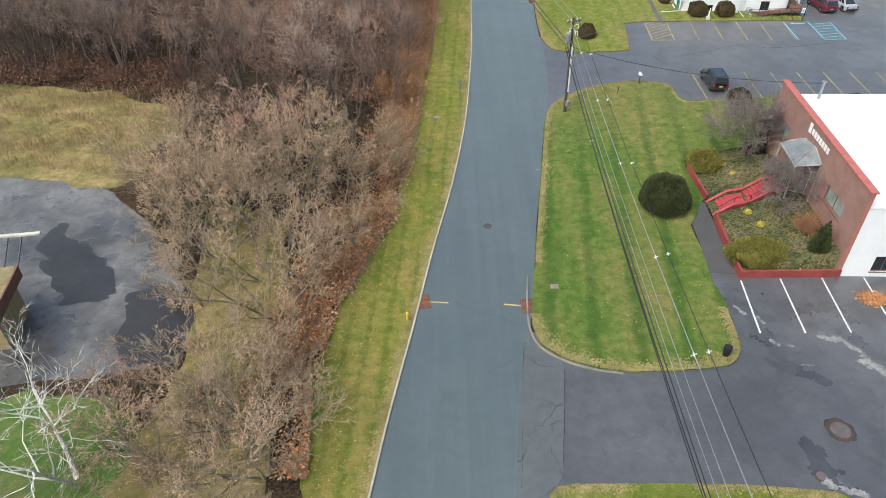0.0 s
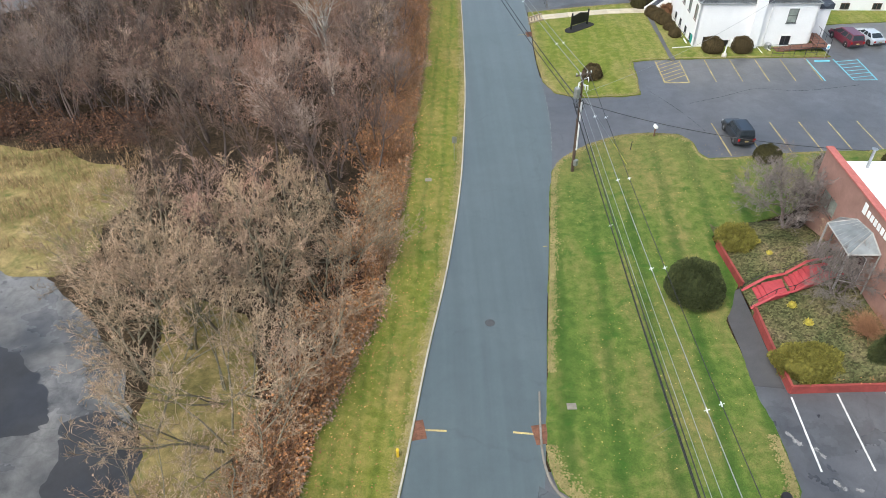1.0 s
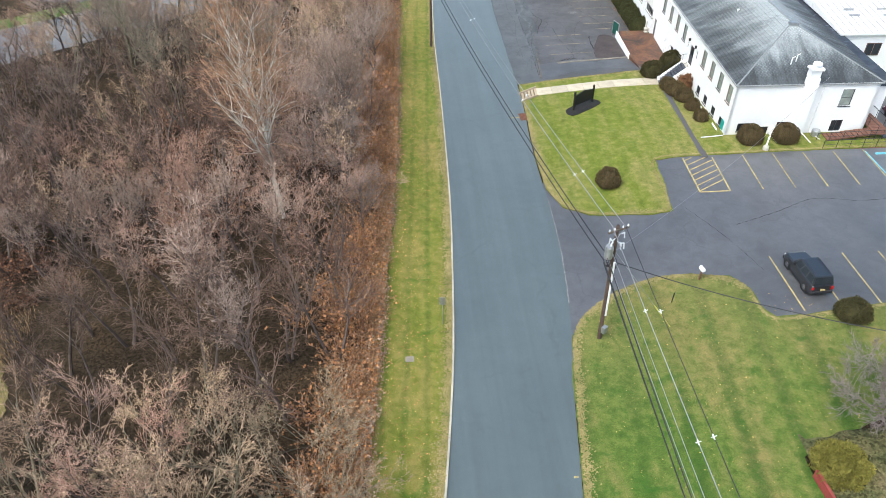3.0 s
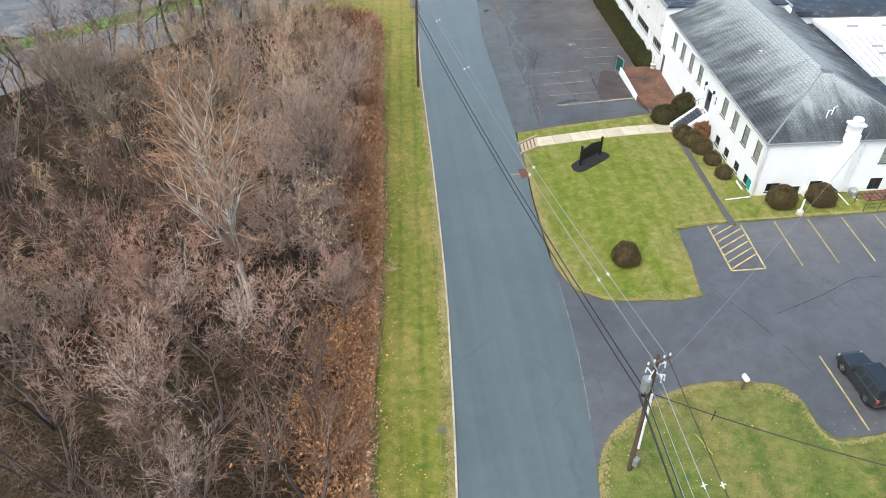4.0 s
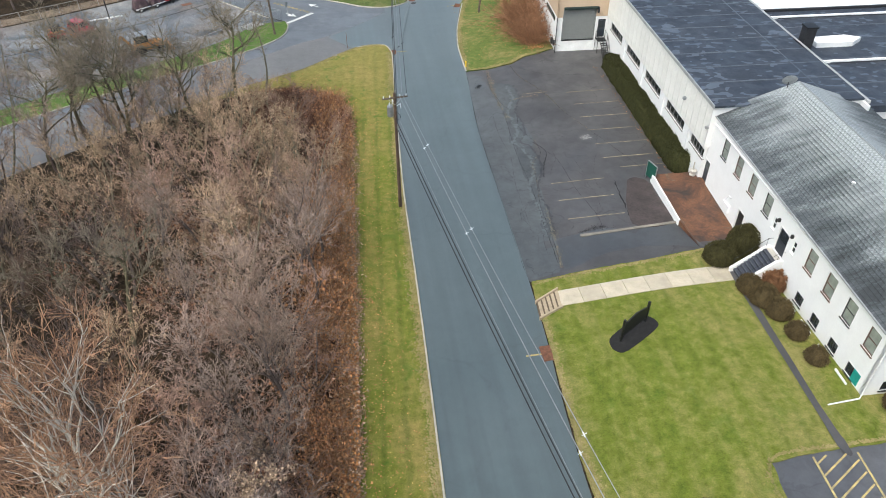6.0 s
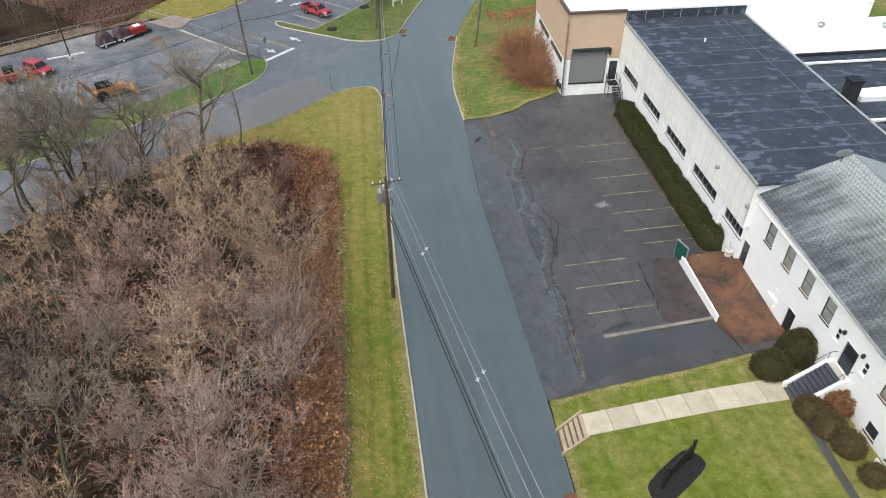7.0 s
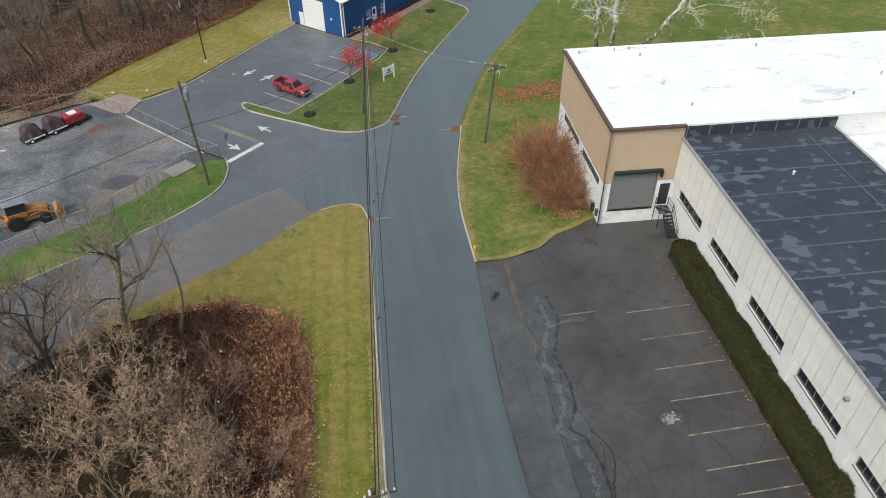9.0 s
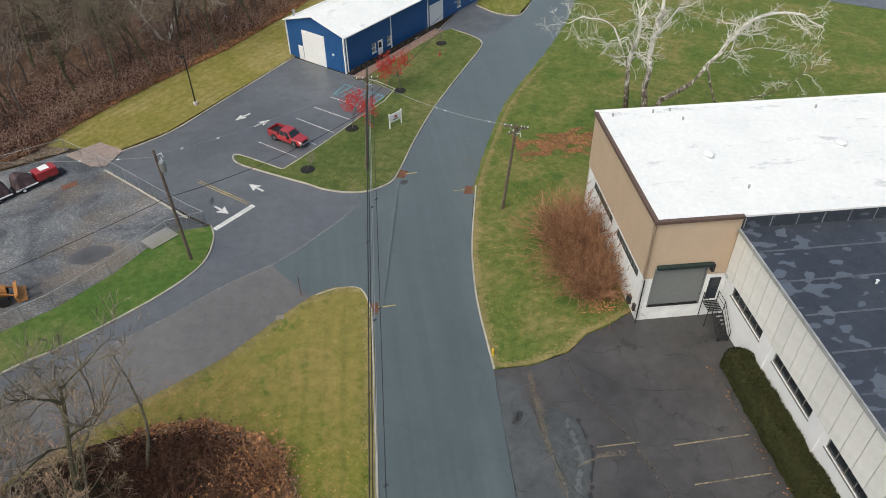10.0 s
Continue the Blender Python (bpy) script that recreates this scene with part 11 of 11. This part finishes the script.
def under_vase(rng):
    return 25.2 + rng.gauss(0, 0.8), rng.uniform(157.2, 169)


blades("dry_grass", "tan withered stalks along the woods' edge", 16000, on_fringe, 0.75, STRAWTAN, 31)
blades("dry_grass", "rust-brown withered stalks along the woods' edge", 7000, on_fringe, 0.9, BRAMBLERUST, 32)
scatter("fallen_leaves", "tan leaves and dry stems fringing the woods", 5500, on_lip, 0.1, LEAFDRY, 37, 0.11, rise=0.12)
blades("dry_grass", "straw-coloured stalks fringing the woods", 6000, on_lip, 0.5, STRAWTAN, 38)
blades("meadow_grass", "tall straw-coloured meadow stalks", 12000, in_meadow, 0.7, STRAWTAN, 33)
scatter("fallen_leaves", "rust-brown leaves along the foot of the far wood", 5000, on_far_edge, 0.14, LEAFRUST, 35, 0.1, rise=0.12)
scatter("fallen_leaves", "brown leaves along the foot of the far wood", 4000, on_far_edge, 0.14, LEAFBROWN, 36, 0.1, rise=0.15)
scatter("fallen_leaves", "rust-brown leaves under the arching shrubs", 1500, under_vase, 0.09, LEAFRUST, 34)
scatter("weeds", "straw-coloured weeds in the broken asphalt", 200, lambda r: (17.35 + r.gauss(0, 0.2), r.uniform(148.2, 152.4)), 0.035, LEAFDRY, 12, 0.04, category="weeds", rise=0.05)
scatter("weeds", "straw-coloured weeds in the broken asphalt", 70, lambda r: (19.9 + r.uniform(0, 2.2), 143.9 + r.gauss(0, 0.1)), 0.03, LEAFDRY, 13, 0.04, category="weeds", rise=0.04)
scatter("fallen_leaves", "leaves blown along the hedge foot", 120, lambda r: (31.05 + r.gauss(0, 0.15), r.uniform(124, 150)), 0.08, LEAFRUST, 9, 0.05)
scatter("fallen_leaves", "heap of orange leaves on the front car park", 1500, lambda r: (32.6 + r.gauss(0, 0.5), 39.0 + r.gauss(0, 0.35)), 0.09, LEAFRUST, 10, 0.06)
scatter("fallen_leaves", "leaves in the planted bed corner", 500, lambda r: (28.0 + r.gauss(0, 0.8), 42.8 + r.gauss(0, 0.4)), 0.1, LEAFRUST, 11, 0.9)
